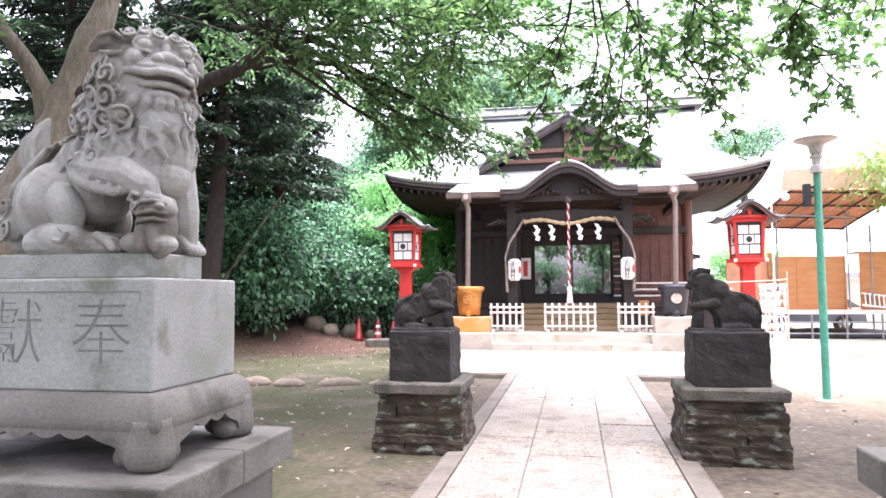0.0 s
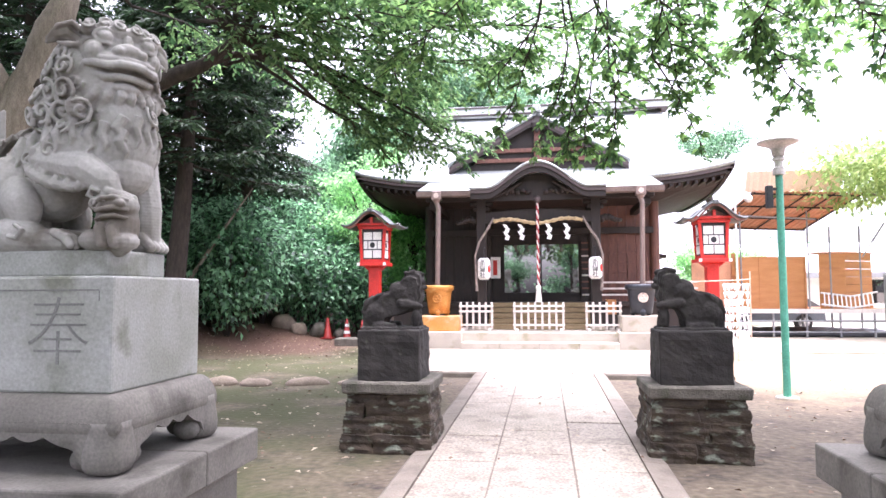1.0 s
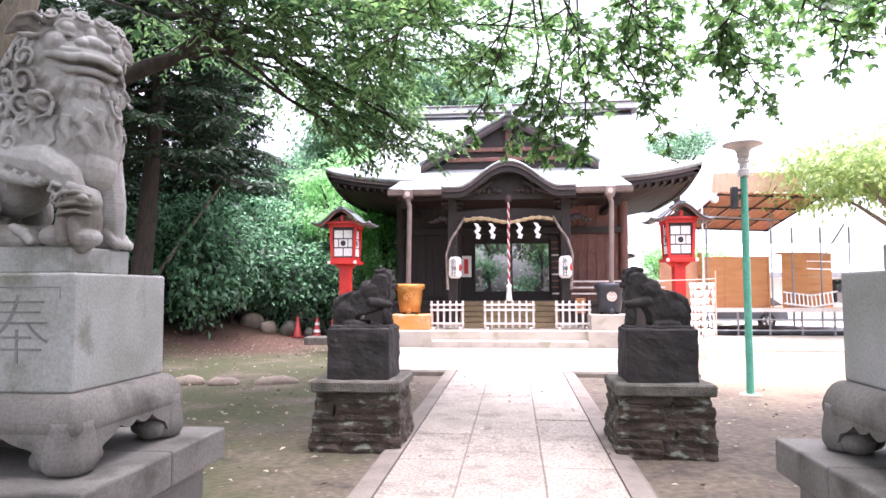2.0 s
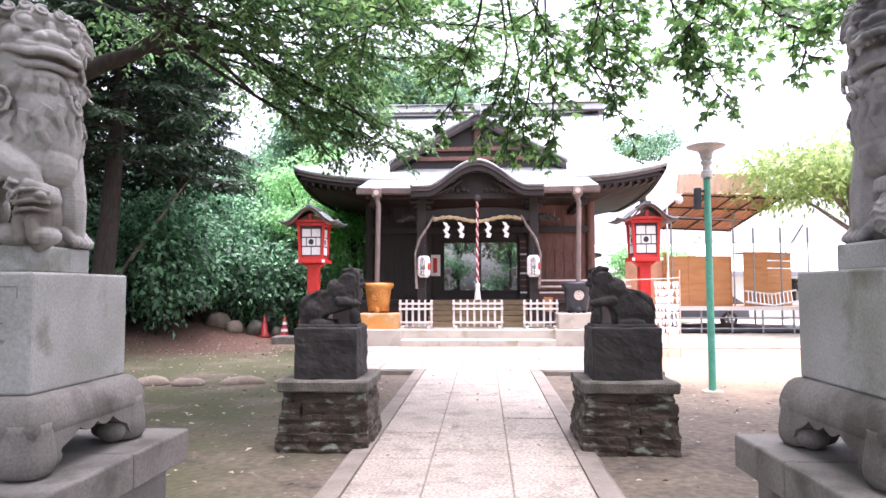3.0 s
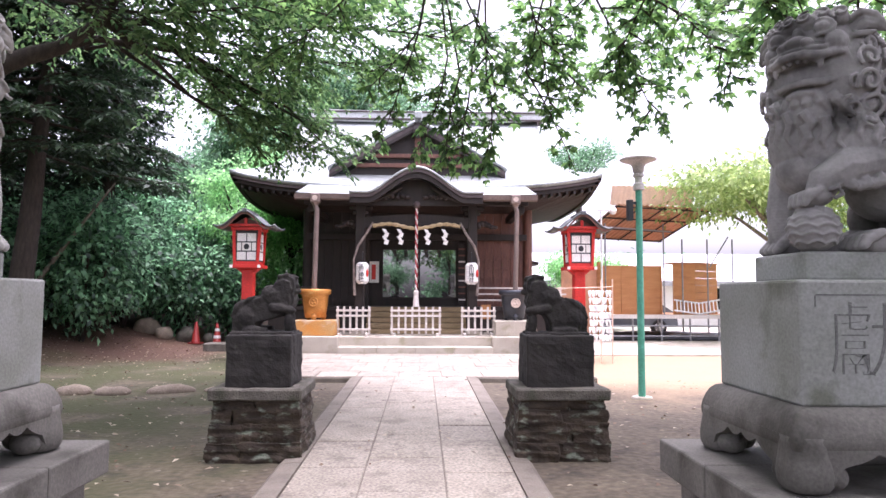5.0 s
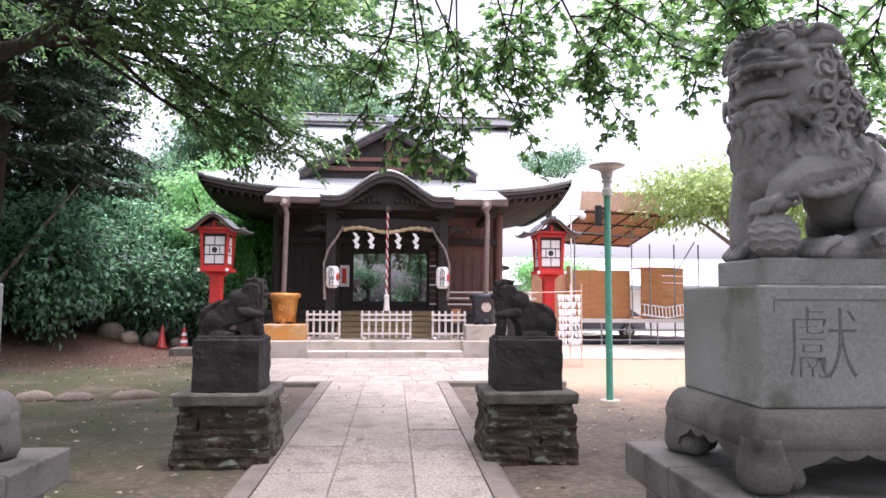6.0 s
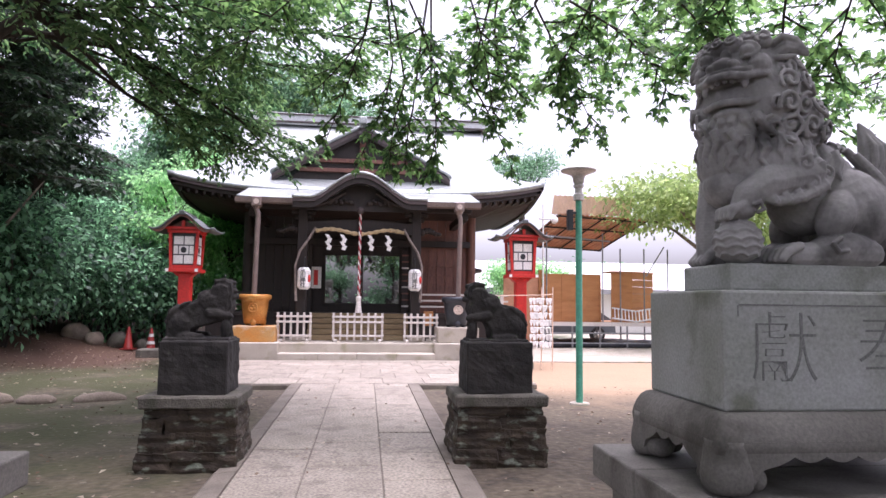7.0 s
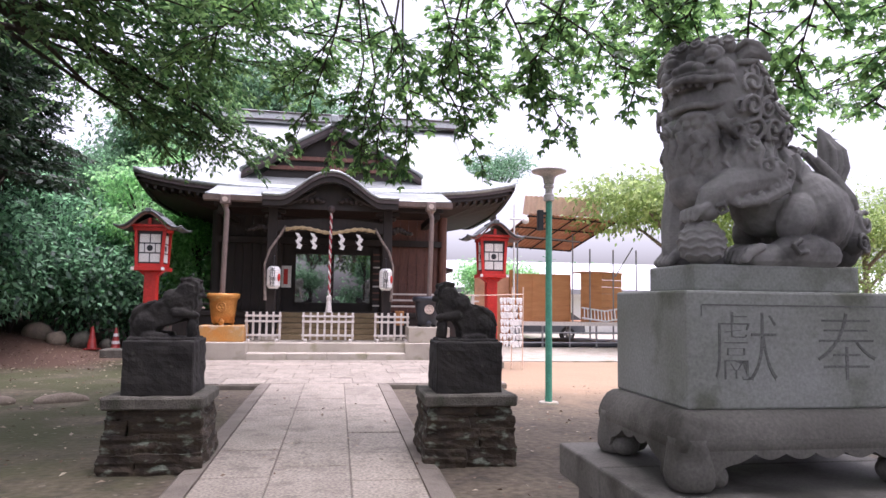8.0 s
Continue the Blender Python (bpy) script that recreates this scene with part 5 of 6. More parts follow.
# ---- east side: lane, timber stage, rack, car, long building ----
def east_side():
    lane = part("lane", B(4.6, 60, 17.3, 33.5, -0.1, 0.025), STEP, None, "pale dusty concrete lane beside the shrine")
    tagged(lane, "", "lane", "", "structure")
    st = thing("festival_stage", (8.9, 23.5, 0), "temporary timber stage on steel trestles with rusty sheet roof", "stage")
    for k in range(5):
        part("deck_board", B(6.3, 11.4, 22.6 + 0.7 * k, 23.29 + 0.7 * k, 0.84, 0.92), BOARD if k else WOOD_GREY, st)
    part("deck_edge", B(6.3, 11.4, 22.54, 22.6, 0.8, 0.93), WOOD_GREY, st)
    for k in range(6):
        x = 6.4 + k
        for y in (22.65, 25.8):
            part("leg", T([(x, y, 0), (x, y, 0.84)], 0.035, 8), STEEL, st)
    for z in (0.2, 0.55):
        part("rail", T([(6.4, 22.63, z), (11.4, 22.63, z)], 0.025, 8), STEEL, st)
    for x in (6.65, 8.75, 9.4, 10.3, 11.2):
        part("scaffold_pole", T([(x, 23.2 + 0.12 * (x % 1), 0.9), (x, 23.2 + 0.12 * (x % 1), 4.15 if x < 9 else 3.6)], 0.028, 8), STEEL, st)
    part("scaffold_brace", T([(10.4, 23.3, 2.6), (11.1, 23.3, 3.7)], 0.025, 8), STEEL, st)
    part("scaffold_rail", T([(6.5, 23.2, 4.02), (9.0, 23.2, 3.86)], 0.03, 8), STEEL, st)
    # pitched sheet roof, seen from below
    for k in range(5):
        def sh(u, v, k=k):
            x = 6.3 + 0.66 * (k + u) + 0.55 * (1 - v)
            return (x, 22.4 + 3.6 * v, 4.73 - 0.85 * v + 0.02 * math.sin(u * 25) - 0.03 * (k + u))
        part("roof_sheet", sheet(sh, 20, 2, 0.01), RUST, st, "rusty corrugated sheet")
    for k in range(4):
        y = 22.5 + 1.1 * k
        part("purlin", T([(6.3 + 0.5 * (1 - k / 3), y, 4.65 - 0.26 * k), (9.6 + 0.3 * (1 - k / 3), y, 4.5 - 0.26 * k)], 0.026, 6), WOOD_DARK, st)
    for k in range(5):
        x = 6.4 + 0.8 * k
        part("roof_rafter", T([(x + 0.5, 22.4, 4.67 - 0.03 * k), (x - 0.1, 25.9, 3.83 - 0.03 * k)], 0.024, 6), WOOD_DARK, st)
    for k in range(4):
        def sh2(u, v, k=k):
            return (6.6 + 0.72 * (k + u), 22.45 - 0.3 * v, 4.7 + 0.62 * v + 0.015 * math.sin(u * 25))
        part("roof_sheet", sheet(sh2, 16, 3, 0.01), SHEET_PALE, st, "pale tin sheet")
    # plywood screens standing on the deck
    s1 = thing("plywood_screen", (7.7, 23.6, 0.92), "tall orange plywood screen standing on the stage", "screen", "plywood screens")
    part("sheet", B(6.62, 8.78, 23.6, 23.64, 0.92, 2.66, bevel=0.006, seg=1), BOARD, s1)
    part("batten", B(6.62, 8.78, 23.57, 23.6, 1.72, 1.78), BOARD, s1)
    for x in (6.62, 7.3, 8.72):
        part("stile", B(x, x + 0.06, 23.575, 23.6, 0.92, 2.66), BOARD, s1)
    s0 = thing("plywood_screen", (6.1, 23.9, 0), "brown plywood screen beside the stage", "screen", "plywood screens")
    part("sheet", B(5.2, 6.55, 23.9, 23.95, 0.0, 2.6), RUST, s0)
    part("post", B(6.5, 6.62, 23.8, 23.9, 0.0, 2.8), BOARD, s0)
    s2 = thing("plywood_booth", (10.2, 24.0, 0.92), "orange plywood booth with boarded side on the stage", "booth")
    part("front", B(9.15, 9.95, 23.5, 23.54, 0.92, 2.72), BOARD, s2)
    for k in range(7):
        bm = B(0, 1.75, 0, 0.03, 0.92 + 0.262 * k, 1.175 + 0.262 * k, bevel=0.006, seg=1)
        bm.transform(Matrix.Translation((9.95, 23.52, 0)) @ Matrix.Rotation(radians(34), 4, "Z") @ Matrix.Scale(0.8, 4, (1, 0, 0)))
        part("side_board", bm, BOARD, s2)
    part("top", prism(bmesh.new(), [(9.12, 23.46), (9.95, 23.46), (11.15, 24.3), (9.12, 24.3)], "z", 2.74, 2.79), BOARD, s2)
    wf = thing("white_fence_panel", (9.8, 22.9, 0.92), "white slatted fence panel lying tilted on the stage", "fence panel")
    for k in range(12):
        x = 9.0 + 0.13 * k
        part("slat", T([(x, 22.75, 0.96 + 0.02 * abs(k - 6) * 0.5), (x + 0.2, 23.3, 1.32 + 0.02 * abs(k - 6))], 0.025, 4), WHITE_PAINT, wf)
    for a in (0, 1):
        part("rail", T([(8.9 + 0.2 * a, 22.75 + 0.55 * a, 0.98 + 0.36 * a + 0.1), (9.8 + 0.2 * a, 22.75 + 0.55 * a, 0.96 + 0.36 * a), (10.6 + 0.2 * a, 22.75 + 0.55 * a, 1.0 + 0.36 * a + 0.1)], 0.03, 6), WHITE_PAINT, wf)
    tarp = roughen(B(6.4, 11.3, 22.9, 25.6, 0.02, 0.2, bevel=0.06), 0.09, 1.7, 6)
    single("tarpaulin", tarp, DARK_METAL, (8.8, 24.2, 0.0), "dark crumpled tarpaulin stored under the stage", "tarpaulin", smooth=True)

    # tied paper fortunes on a rack
    rk = thing("fortune_rack", (4.75, 15.4, 0), "thin pole rack hung with knotted white paper fortunes", "rack")
    for x, h in ((4.35, 1.95), (4.62, 1.95), (4.62, 1.9)):
        part("pole", T([(x, 15.4, -0.05), (x + 0.02, 15.42, h)], 0.016, 6), SHEET_PALE, rk)
    part("cross_cord", T([(2.9, 15.8, 1.72), (4.36, 15.4, 1.76), (4.64, 15.4, 1.78)], 0.012, 5), SHEET_PALE, rk)
    rng = random.Random(3)
    for row in range(7):
        z = 1.66 - 0.17 * row
        part("cord", T([(4.1, 15.4, z), (4.62, 15.4, z)], 0.008, 5), CORD_WHITE, rk)
        for k in range(7):
            x = 4.1 + 0.075 * k + rng.uniform(-0.02, 0.02)
            bm = bmesh.new()
            ball(bm, (x, 15.38, z), (0.04, 0.025, 0.03), None, 6)
            prism(bm, [(x - 0.045, z), (x + 0.04, z + 0.01), (x + 0.05 * rng.uniform(-1, 1) + 0.02, z - 0.13), (x - 0.02, z - 0.12)], "y", 15.36, 15.372)
            part("paper_knot", bm, PAPER, rk)

    # car behind the stage
    car = thing("car", (8.6, 27.6, 0), "dark grey compact car parked behind the stage", "car")
    prof = [(6.7, 0.35), (6.72, 0.75), (7.3, 0.92), (8.0, 1.45), (9.6, 1.48), (10.2, 1.0), (10.55, 0.9), (10.6, 0.35)]
    bm = prism(bmesh.new(), prof, "y", 26.8, 28.4)
    bmesh.ops.bevel(bm, geom=bm.edges[:], offset=0.05, segments=2, affect="EDGES")
    part("body", bm, CAR_PAINT, car, smooth=False)
    part("window", prism(bmesh.new(), [(7.55, 0.95), (8.05, 1.38), (9.5, 1.4), (9.95, 0.98)], "y", 26.79, 26.8), GLASS, car)
    for x in (7.35, 9.8):
        wh = part("wheel", T([(x, 26.78, 0.31), (x, 26.98, 0.31)], 0.31, 20), RUBBER, car)
        part("rim", T([(x, 26.76, 0.31), (x, 26.79, 0.31)], 0.2, 14), STEEL, wh, "bright alloy rim")
        for k in range(5):
            a = k * 1.2566
            part("spoke", T([(x, 26.755, 0.31), (x + 0.19 * math.cos(a), 26.755, 0.31 + 0.19 * math.sin(a))], 0.02, 5), WHITE_PAINT, wh)

    # long low building
    lb = thing("long_building", (20, 36, 0), "long low white building with pale metal roof", "building")
    part("wall", B(5.5, 40, 34, 34.2, 0, 2.3), WHITE_WALL, lb)
    part("rear_wall", B(5.5, 40, 42, 42.2, 0, 2.3), WHITE_WALL, lb)
    part("roof", sheet(lambda u, v: (4.8 + 36 * u, 33.2 + 5 * v, 2.35 + 1.7 * v), 2, 2, 0.12), SHEET_WHITE, lb, "pale metal roof")
    part("roof", sheet(lambda u, v: (4.8 + 36 * u, 43.2 - 5 * v, 2.35 + 1.7 * v), 2, 2, 0.12), SHEET_WHITE, lb)
    part("eave", B(4.8, 40.8, 33.15, 33.25, 2.1, 2.36), GREY_ROOF, lb)
    for k in range(8):
        x = 7.0 + 3.6 * k
        w = part("window", B(x, x + 1.8, 33.95, 34.0, 0.9, 2.0), GLASS, lb)
        part("frame", B(x + 0.87, x + 0.93, 33.92, 33.95, 0.9, 2.0), STEEL, w)
    cp = thing("rooftop_pole", (7.1, 22.0, 0), "thin pole with cross-arm and round lamp", "pole")
    part("mast", T([(6.15, 21.9, 0), (6.15, 21.9, 4.95)], 0.03, 8), WHITE_PAINT, cp)
    part("arm", T([(6.0, 21.9, 4.45), (6.55, 21.9, 4.45)], 0.03, 8), WHITE_PAINT, cp)
    lampb = bmesh.new()
    ball(lampb, (6.55, 21.9, 4.42), 0.13, None, 12)
    part("globe", lampb, PAPER, cp)


SHEET_WHITE = mat("white_metal_roof", (0.75, 0.76, 0.77), (0.66, 0.67, 0.68), 1, 0.45, 0.05)
east_side()


# ---- small things on the west side ----
def stones():
    rng = random.Random(11)
    x = -9.2
    while x < -1.9:
        w = rng.uniform(0.45, 0.8)
        y = 10.75 + 0.12 * math.sin(x * 1.3) + rng.uniform(-0.08, 0.08)
        bm = bmesh.new()
        ball(bm, (x + w / 2, y, 0.0), (w * 0.5, rng.uniform(0.14, 0.22), rng.uniform(0.07, 0.12)), (rng.uniform(-5, 5), 0, rng.uniform(-15, 15)), 16)
        noise.seed_set(int(x * 10) + 200)
        roughen(bm, 0.03, 4)
        single("border_stone", bm, FIELDSTONE, (x + w / 2, y, 0), "flat pale field stone set in the earth", "stone", "row of border stones", smooth=True)
        x += w + rng.uniform(0.05, 0.22)
    for x, y, r in ((-8.3, 20.8, 0.4), (-7.7, 20.6, 0.3), (-7.1, 20.9, 0.42), (-6.5, 21.2, 0.3)):
        bm = bmesh.new()
        ball(bm, (x, y, g_height(x, y) + r * 0.3), (r, r * 0.7, r * 0.7), (10, 5, 40 * x), 16)
        roughen(bm, 0.08, 2.5)
        single("rock", bm, FIELDSTONE if x < -7.5 else SLAB, (x, y, g_height(x, y)), "rough garden rock at the foot of shrubs", "rock", "garden rocks", smooth=True)
    noise.seed_set(1)
    sl = roughen(B(-5.9, -4.6, 18.6, 19.2, -0.05, 0.2, bevel=0.03), 0.02, 3, 4)
    single("stone_edging", sl, SLAB, (-5.6, 19, 0.1), "low weathered stone edging beside the hall", "edging")


stones()


def cone(x, y, white):
    g = g_height(x, y)
    c = thing("traffic_cone", (x, y, g), "red plastic traffic cone" + (" with white bands" if white else "") + " on bare earth", "traffic cone", "traffic cones")
    part("base", B(x - 0.19, x + 0.19, y - 0.19, y + 0.19, g, g + 0.04, bevel=0.015), CONE_RED, c)
    part("body", lathe(bmesh.new(), [(0.15, 0.04), (0.13, 0.06), (0.035, 0.66), (0.02, 0.68)], (x, y, g), 18), CONE_RED, c, smooth=True)
    if white:
        for z in (0.2, 0.42):
            r = 0.132 - (z - 0.06) * 0.158
            part("band", lathe(bmesh.new(), [(r + 0.004, 0), (r - 0.013, 0.09)], (x, y, g + z), 18), WHITE_PAINT, c)


cone(-6.75, 20.6, False)
cone(-6.2, 20.9, True)
cone(-5.4, 19.9, False)
wf_ = thing("white_picket_fence", (-14.5, 27, 0.35), "white picket fence half hidden behind shrubs", "fence")
for k_ in range(12):
    part("picket", B(-15.6 + 0.2 * k_, -15.5 + 0.2 * k_, 27, 27.03, 0.3, 1.9), WHITE_PAINT, wf_)
part("rail", B(-15.7, -13.2, 27.03, 27.07, 1.5, 1.58), WHITE_PAINT, wf_)
part("rail", B(-15.7, -13.2, 27.03, 27.07, 0.7, 0.78), WHITE_PAINT, wf_)


# ---- foliage ----
def leaf_mesh(name, c, d, up, size, material, parent=None, width=0.42, fingers=(0,), kind=""):
    """Many leaves: at c, pointing along d, facing up; each finger is a folded rhombus."""
    c, d, up = (np.asarray(a, dtype=float) for a in (c, d, up))
    size = np.asarray(size, dtype=float)[:, None]
    d = d / np.linalg.norm(d, axis=1)[:, None]
    side = np.cross(d, up)
    side /= np.linalg.norm(side, axis=1)[:, None] + 1e-9
    up = np.cross(side, d)
    verts = []
    for ang in fingers:
        a = radians(ang)
        k = 1.0 - 0.25 * abs(ang) / 60
        dd = d * math.cos(a) + side * math.sin(a)
        ss = side * math.cos(a) - d * math.sin(a)
        ln = size * k
        verts.append(np.stack([c, c + dd * ln * 0.45 + ss * ln * width * 0.5 + up * ln * 0.06, c + dd * ln - up * ln * 0.12, c + dd * ln * 0.45 - ss * ln * width * 0.5 + up * ln * 0.06], axis=1))
    v = np.concatenate(verts, axis=0).reshape(-1, 3)
    n = len(v) // 4
    root = Vector(parent.location) if parent is not None else Vector((0, 0, 0))
    v = v - np.array(root)
    me = bpy.data.meshes.new(name)
    me.vertices.add(len(v))
    me.vertices.foreach_set("co", v.ravel())
    me.loops.add(4 * n)
    me.loops.foreach_set("vertex_index", np.arange(4 * n, dtype=np.int32))
    me.polygons.add(n)
    me.polygons.foreach_set("loop_start", np.arange(0, 4 * n, 4, dtype=np.int32))
    me.update(calc_edges=True)
    me.materials.append(material)
    ob = new(name, me)
    if parent is not None:
        ob.parent = parent
    return tagged(ob, "", "", "", kind)


class Foliage:
    """Gathers branches and leaves of one tree."""

    def __init__(self, seed):
        self.rng = np.random.default_rng(seed)
        self.c, self.d, self.up, self.s = [], [], [], []
        self.wood = bmesh.new()

    def twig(self, p, d, length, leaf, step, droop=0.25):
        r = self.rng
        n = max(2, int(length / step))
        t = (np.arange(n) + r.uniform(0, 1, n)) / n
        pts = p + np.outer(t * length, d)
        pts[:, 2] -= droop * length * t ** 2
        sd = np.cross(d, (0, 0, 1.0))
        sgn = np.where(np.arange(n) % 2 == 0, 1.0, -1.0)[:, None]
        dirs = d * 0.7 + sgn * sd * r.uniform(0.5, 1.1, (n, 1)) + r.normal(0, 0.22, (n, 3))
        dirs[:, 2] -= 0.3
        ups = np.array((0, 0, 1.0)) + r.normal(0, 0.38, (n, 3))
        self.c.append(pts + r.normal(0, 0.02, (n, 3)))
        self.d.append(dirs)
        self.up.append(ups)
        self.s.append(leaf * r.uniform(0.65, 1.25, n))
        return p + d * length - np.array((0, 0, droop * length))

    def limb(self, a, b, r0, r1, twigs, tlen, leaf, step, sag=0.0, start=0.15, flat=0.25, sub=2):
        r = self.rng
        a, b = np.array(a, float), np.array(b, float)
        ax = b - a
        L = np.linalg.norm(ax)
        wob = r.normal(0, 0.05 * L, (3,))
        def at(t):
            return a + ax * t + np.array((0, 0, -sag * L * t * t)) + wob * math.sin(math.pi * t)
        ts = np.linspace(0, 1, 8)
        tube(self.wood, [at(t) for t in ts], [r0 + (r1 - r0) * t for t in ts], 6)
        u = ax / L
        for k in range(twigs):
            t = start + (1 - start) * (k + r.uniform()) / twigs
            ang = (1 if k % 2 else -1) * radians(r.uniform(25, 75))
            d = np.array((u[0] * math.cos(ang) - u[1] * math.sin(ang), u[0] * math.sin(ang) + u[1] * math.cos(ang), u[2] * 0.4 + r.normal(0, flat)))
            d /= np.linalg.norm(d)
            ln = tlen * r.uniform(0.5, 1.15) * (1.1 - 0.5 * t)
            p = at(t)
            tip = self.twig(p, d, ln, leaf, step)
            q = p + d * ln * 0.55
            q[2] -= 0.25 * ln * 0.3
            tube(self.wood, [p, q, tip], [max(r1, 0.012), 0.007, 0.003], 4)
            for m in range(sub):
                tt = r.uniform(0.25, 0.8)
                an2 = (1 if m % 2 else -1) * radians(r.uniform(30, 70))
                d2 = np.array((d[0] * math.cos(an2) - d[1] * math.sin(an2), d[0] * math.sin(an2) + d[1] * math.cos(an2), d[2] + r.normal(0, flat)))
                d2 /= np.linalg.norm(d2)
                p2 = p + d * ln * tt
                p2[2] -= 0.25 * ln * tt * tt
                self.twig(p2, d2, ln * r.uniform(0.4, 0.65), leaf, step)

    def clumps(self, centre, radius, n_clump, per, leaf, spread=0.3, hollow=0.55):
        """Leafy clumps through a lumpy egg, thickest near its skin."""
        r = self.rng
        centre, radius = np.array(centre, float), np.array(radius, float)
        v = r.normal(0, 1, (n_clump, 3))
        v /= np.linalg.norm(v, axis=1)[:, None]
        rad = r.uniform(hollow, 1.0, (n_clump, 1)) * (1 + 0.18 * np.sin(v[:, :1] * 7 + 1) * np.cos(v[:, 2:] * 6))
        cc = centre + v * rad * radius
        keep = cc[:, 2] > 0.15
        cc, v = cc[keep], v[keep]
        k = len(cc)
        pts = np.repeat(cc, per, axis=0) + r.normal(0, spread, (k * per, 3)) * np.array((1, 1, 0.6))
        out = np.repeat(v, per, axis=0)
        dirs = out * 0.6 + r.normal(0, 0.6, (k * per, 3))
        dirs[:, 2] -= 0.35
        ups = out * 0.5 + np.array((0, 0, 0.9)) + r.normal(0, 0.45, (k * per, 3))
        pts[:, 2] = np.maximum(pts[:, 2], 0.05)
        self.c.append(pts)
        self.d.append(dirs)
        self.up.append(ups)
        self.s.append(leaf * r.uniform(0.6, 1.3, k * per))

    def finish(self, tree, leaf_material, wood_material, width=0.42, fingers=(0,), wood_name="branchwork"):
        if len(self.wood.verts):
            part(wood_name, self.wood, wood_material, tree, "", smooth=True, kind="stuff")
        leaf_mesh("crown", np.concatenate(self.c), np.concatenate(self.d), np.concatenate(self.up), np.concatenate(self.s), leaf_material, tree, width, fingers, "stuff")


def trunk(tree, pts, radii, m, seed=0):
    bm = tube(bmesh.new(), pts, radii, 14)
    bmesh.ops.subdivide_edges(bm, edges=bm.edges[:], cuts=2, use_grid_fill=True)
    noise.seed_set(seed)
    roughen(bm, 0.06, 2.2)
    noise.seed_set(1)
    part("trunk", bm, m, tree, smooth=True)


# broadleaf tree leaning over the path from the west
def west_tree():
    x, y = -6.75, 6.3
    t = thing("broadleaf_tree", (x, y, 0), "large leaning broadleaf tree with pale bark and spreading canopy", "tree", "canopy trees")
    trunk(t, [(x, y, -0.2), (-6.65, 6.35, 1.2), (-6.4, 6.55, 2.6), (-6.1, 6.76, 3.41), (-5.92, 6.92, 4.15), (-5.76, 7.05, 4.76), (-5.62, 7.17, 5.31), (-5.4, 7.3, 6.6)], [0.4, 0.3, 0.25, 0.21, 0.19, 0.17, 0.15, 0.1], BARK, 5)
    part("limb", T([(-6.1, 6.8, 3.5), (-6.2, 6.76, 4.05), (-6.36, 6.66, 4.4), (-6.6, 6.5, 4.8), (-7.2, 6.4, 5.8)], [0.15, 0.12, 0.1, 0.08, 0.05], 10), BARK, t, smooth=True)
    # limbs over the path take a darker bark colour than the trunk
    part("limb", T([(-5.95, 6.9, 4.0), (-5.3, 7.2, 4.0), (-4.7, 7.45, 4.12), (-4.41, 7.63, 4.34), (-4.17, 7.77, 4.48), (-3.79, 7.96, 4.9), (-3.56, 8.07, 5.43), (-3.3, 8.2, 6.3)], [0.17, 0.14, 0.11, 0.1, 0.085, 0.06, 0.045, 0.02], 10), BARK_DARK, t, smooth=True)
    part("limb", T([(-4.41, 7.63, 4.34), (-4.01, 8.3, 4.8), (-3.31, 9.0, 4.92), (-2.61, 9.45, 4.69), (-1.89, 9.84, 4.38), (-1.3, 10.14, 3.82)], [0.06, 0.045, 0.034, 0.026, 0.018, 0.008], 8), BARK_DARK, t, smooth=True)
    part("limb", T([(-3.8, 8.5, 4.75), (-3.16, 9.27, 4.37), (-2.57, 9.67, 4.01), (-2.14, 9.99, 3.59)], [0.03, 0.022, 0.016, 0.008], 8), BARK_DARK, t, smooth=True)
    f = Foliage(21)
    for a, b, tw, tl in (
        ((-3.31, 9.0, 4.92), (-1.3, 10.14, 3.9), 26, 0.8), ((-3.16, 9.27, 4.37), (-2.14, 9.99, 3.6), 16, 0.6),
        ((-3.6, 8.9, 4.85), (-1.8, 10.6, 4.5), 20, 0.9), ((-2.6, 9.4, 4.7), (-0.9, 10.6, 4.2), 18, 0.7),
        ((-4.2, 8.4, 4.7), (-1.4, 9.8, 5.1), 20, 1.2), ((-3.7, 8.5, 4.8), (0.2, 10.0, 5.3), 24, 1.4),
        ((-3.0, 9.0, 5.1), (-2.2, 12.5, 5.6), 20, 1.4), ((-4.0, 8.5, 4.9), (-3.4, 12.0, 5.4), 14, 1.2),
        ((-5.3, 7.9, 5.4), (-5.6, 11.5, 6.2), 10, 1.2), ((-2.5, 9.0, 5.2), (1.2, 8.4, 5.0), 22, 1.4),
        ((-4.6, 7.8, 5.5), (-2.5, 6.8, 5.1), 20, 1.2),
        ((-7.0, 6.4, 5.2), (-6.4, 5.2, 4.5), 16, 0.9), ((-7.2, 6.4, 5.4), (-6.9, 5.6, 3.9), 16, 0.8), ((-7.6, 6.6, 5.6), (-7.4, 5.4, 3.7), 16, 0.9),
        ((-4.0, 8.0, 6.0), (-0.5, 9.4, 6.2), 22, 1.6), ((-3.0, 8.0, 6.2), (-2.0, 11.0, 6.4), 20, 1.8),
        ((-4.2, 8.0, 5.3), (0.0, 8.0, 5.5), 26, 1.3), ((-4.3, 7.8, 5.1), (-1.2, 6.6, 4.75), 24, 1.1),
        ((-4.3, 8.0, 5.8), (-1.5, 8.6, 5.9), 14, 1.4), ((-4.4, 7.6, 5.5), (-2.6, 7.2, 5.3), 18, 1.1),
    ):
        f.limb(a, b, 0.024, 0.007, int(tw * 1.05), tl, 0.11, 0.036, sag=0.05, sub=4)
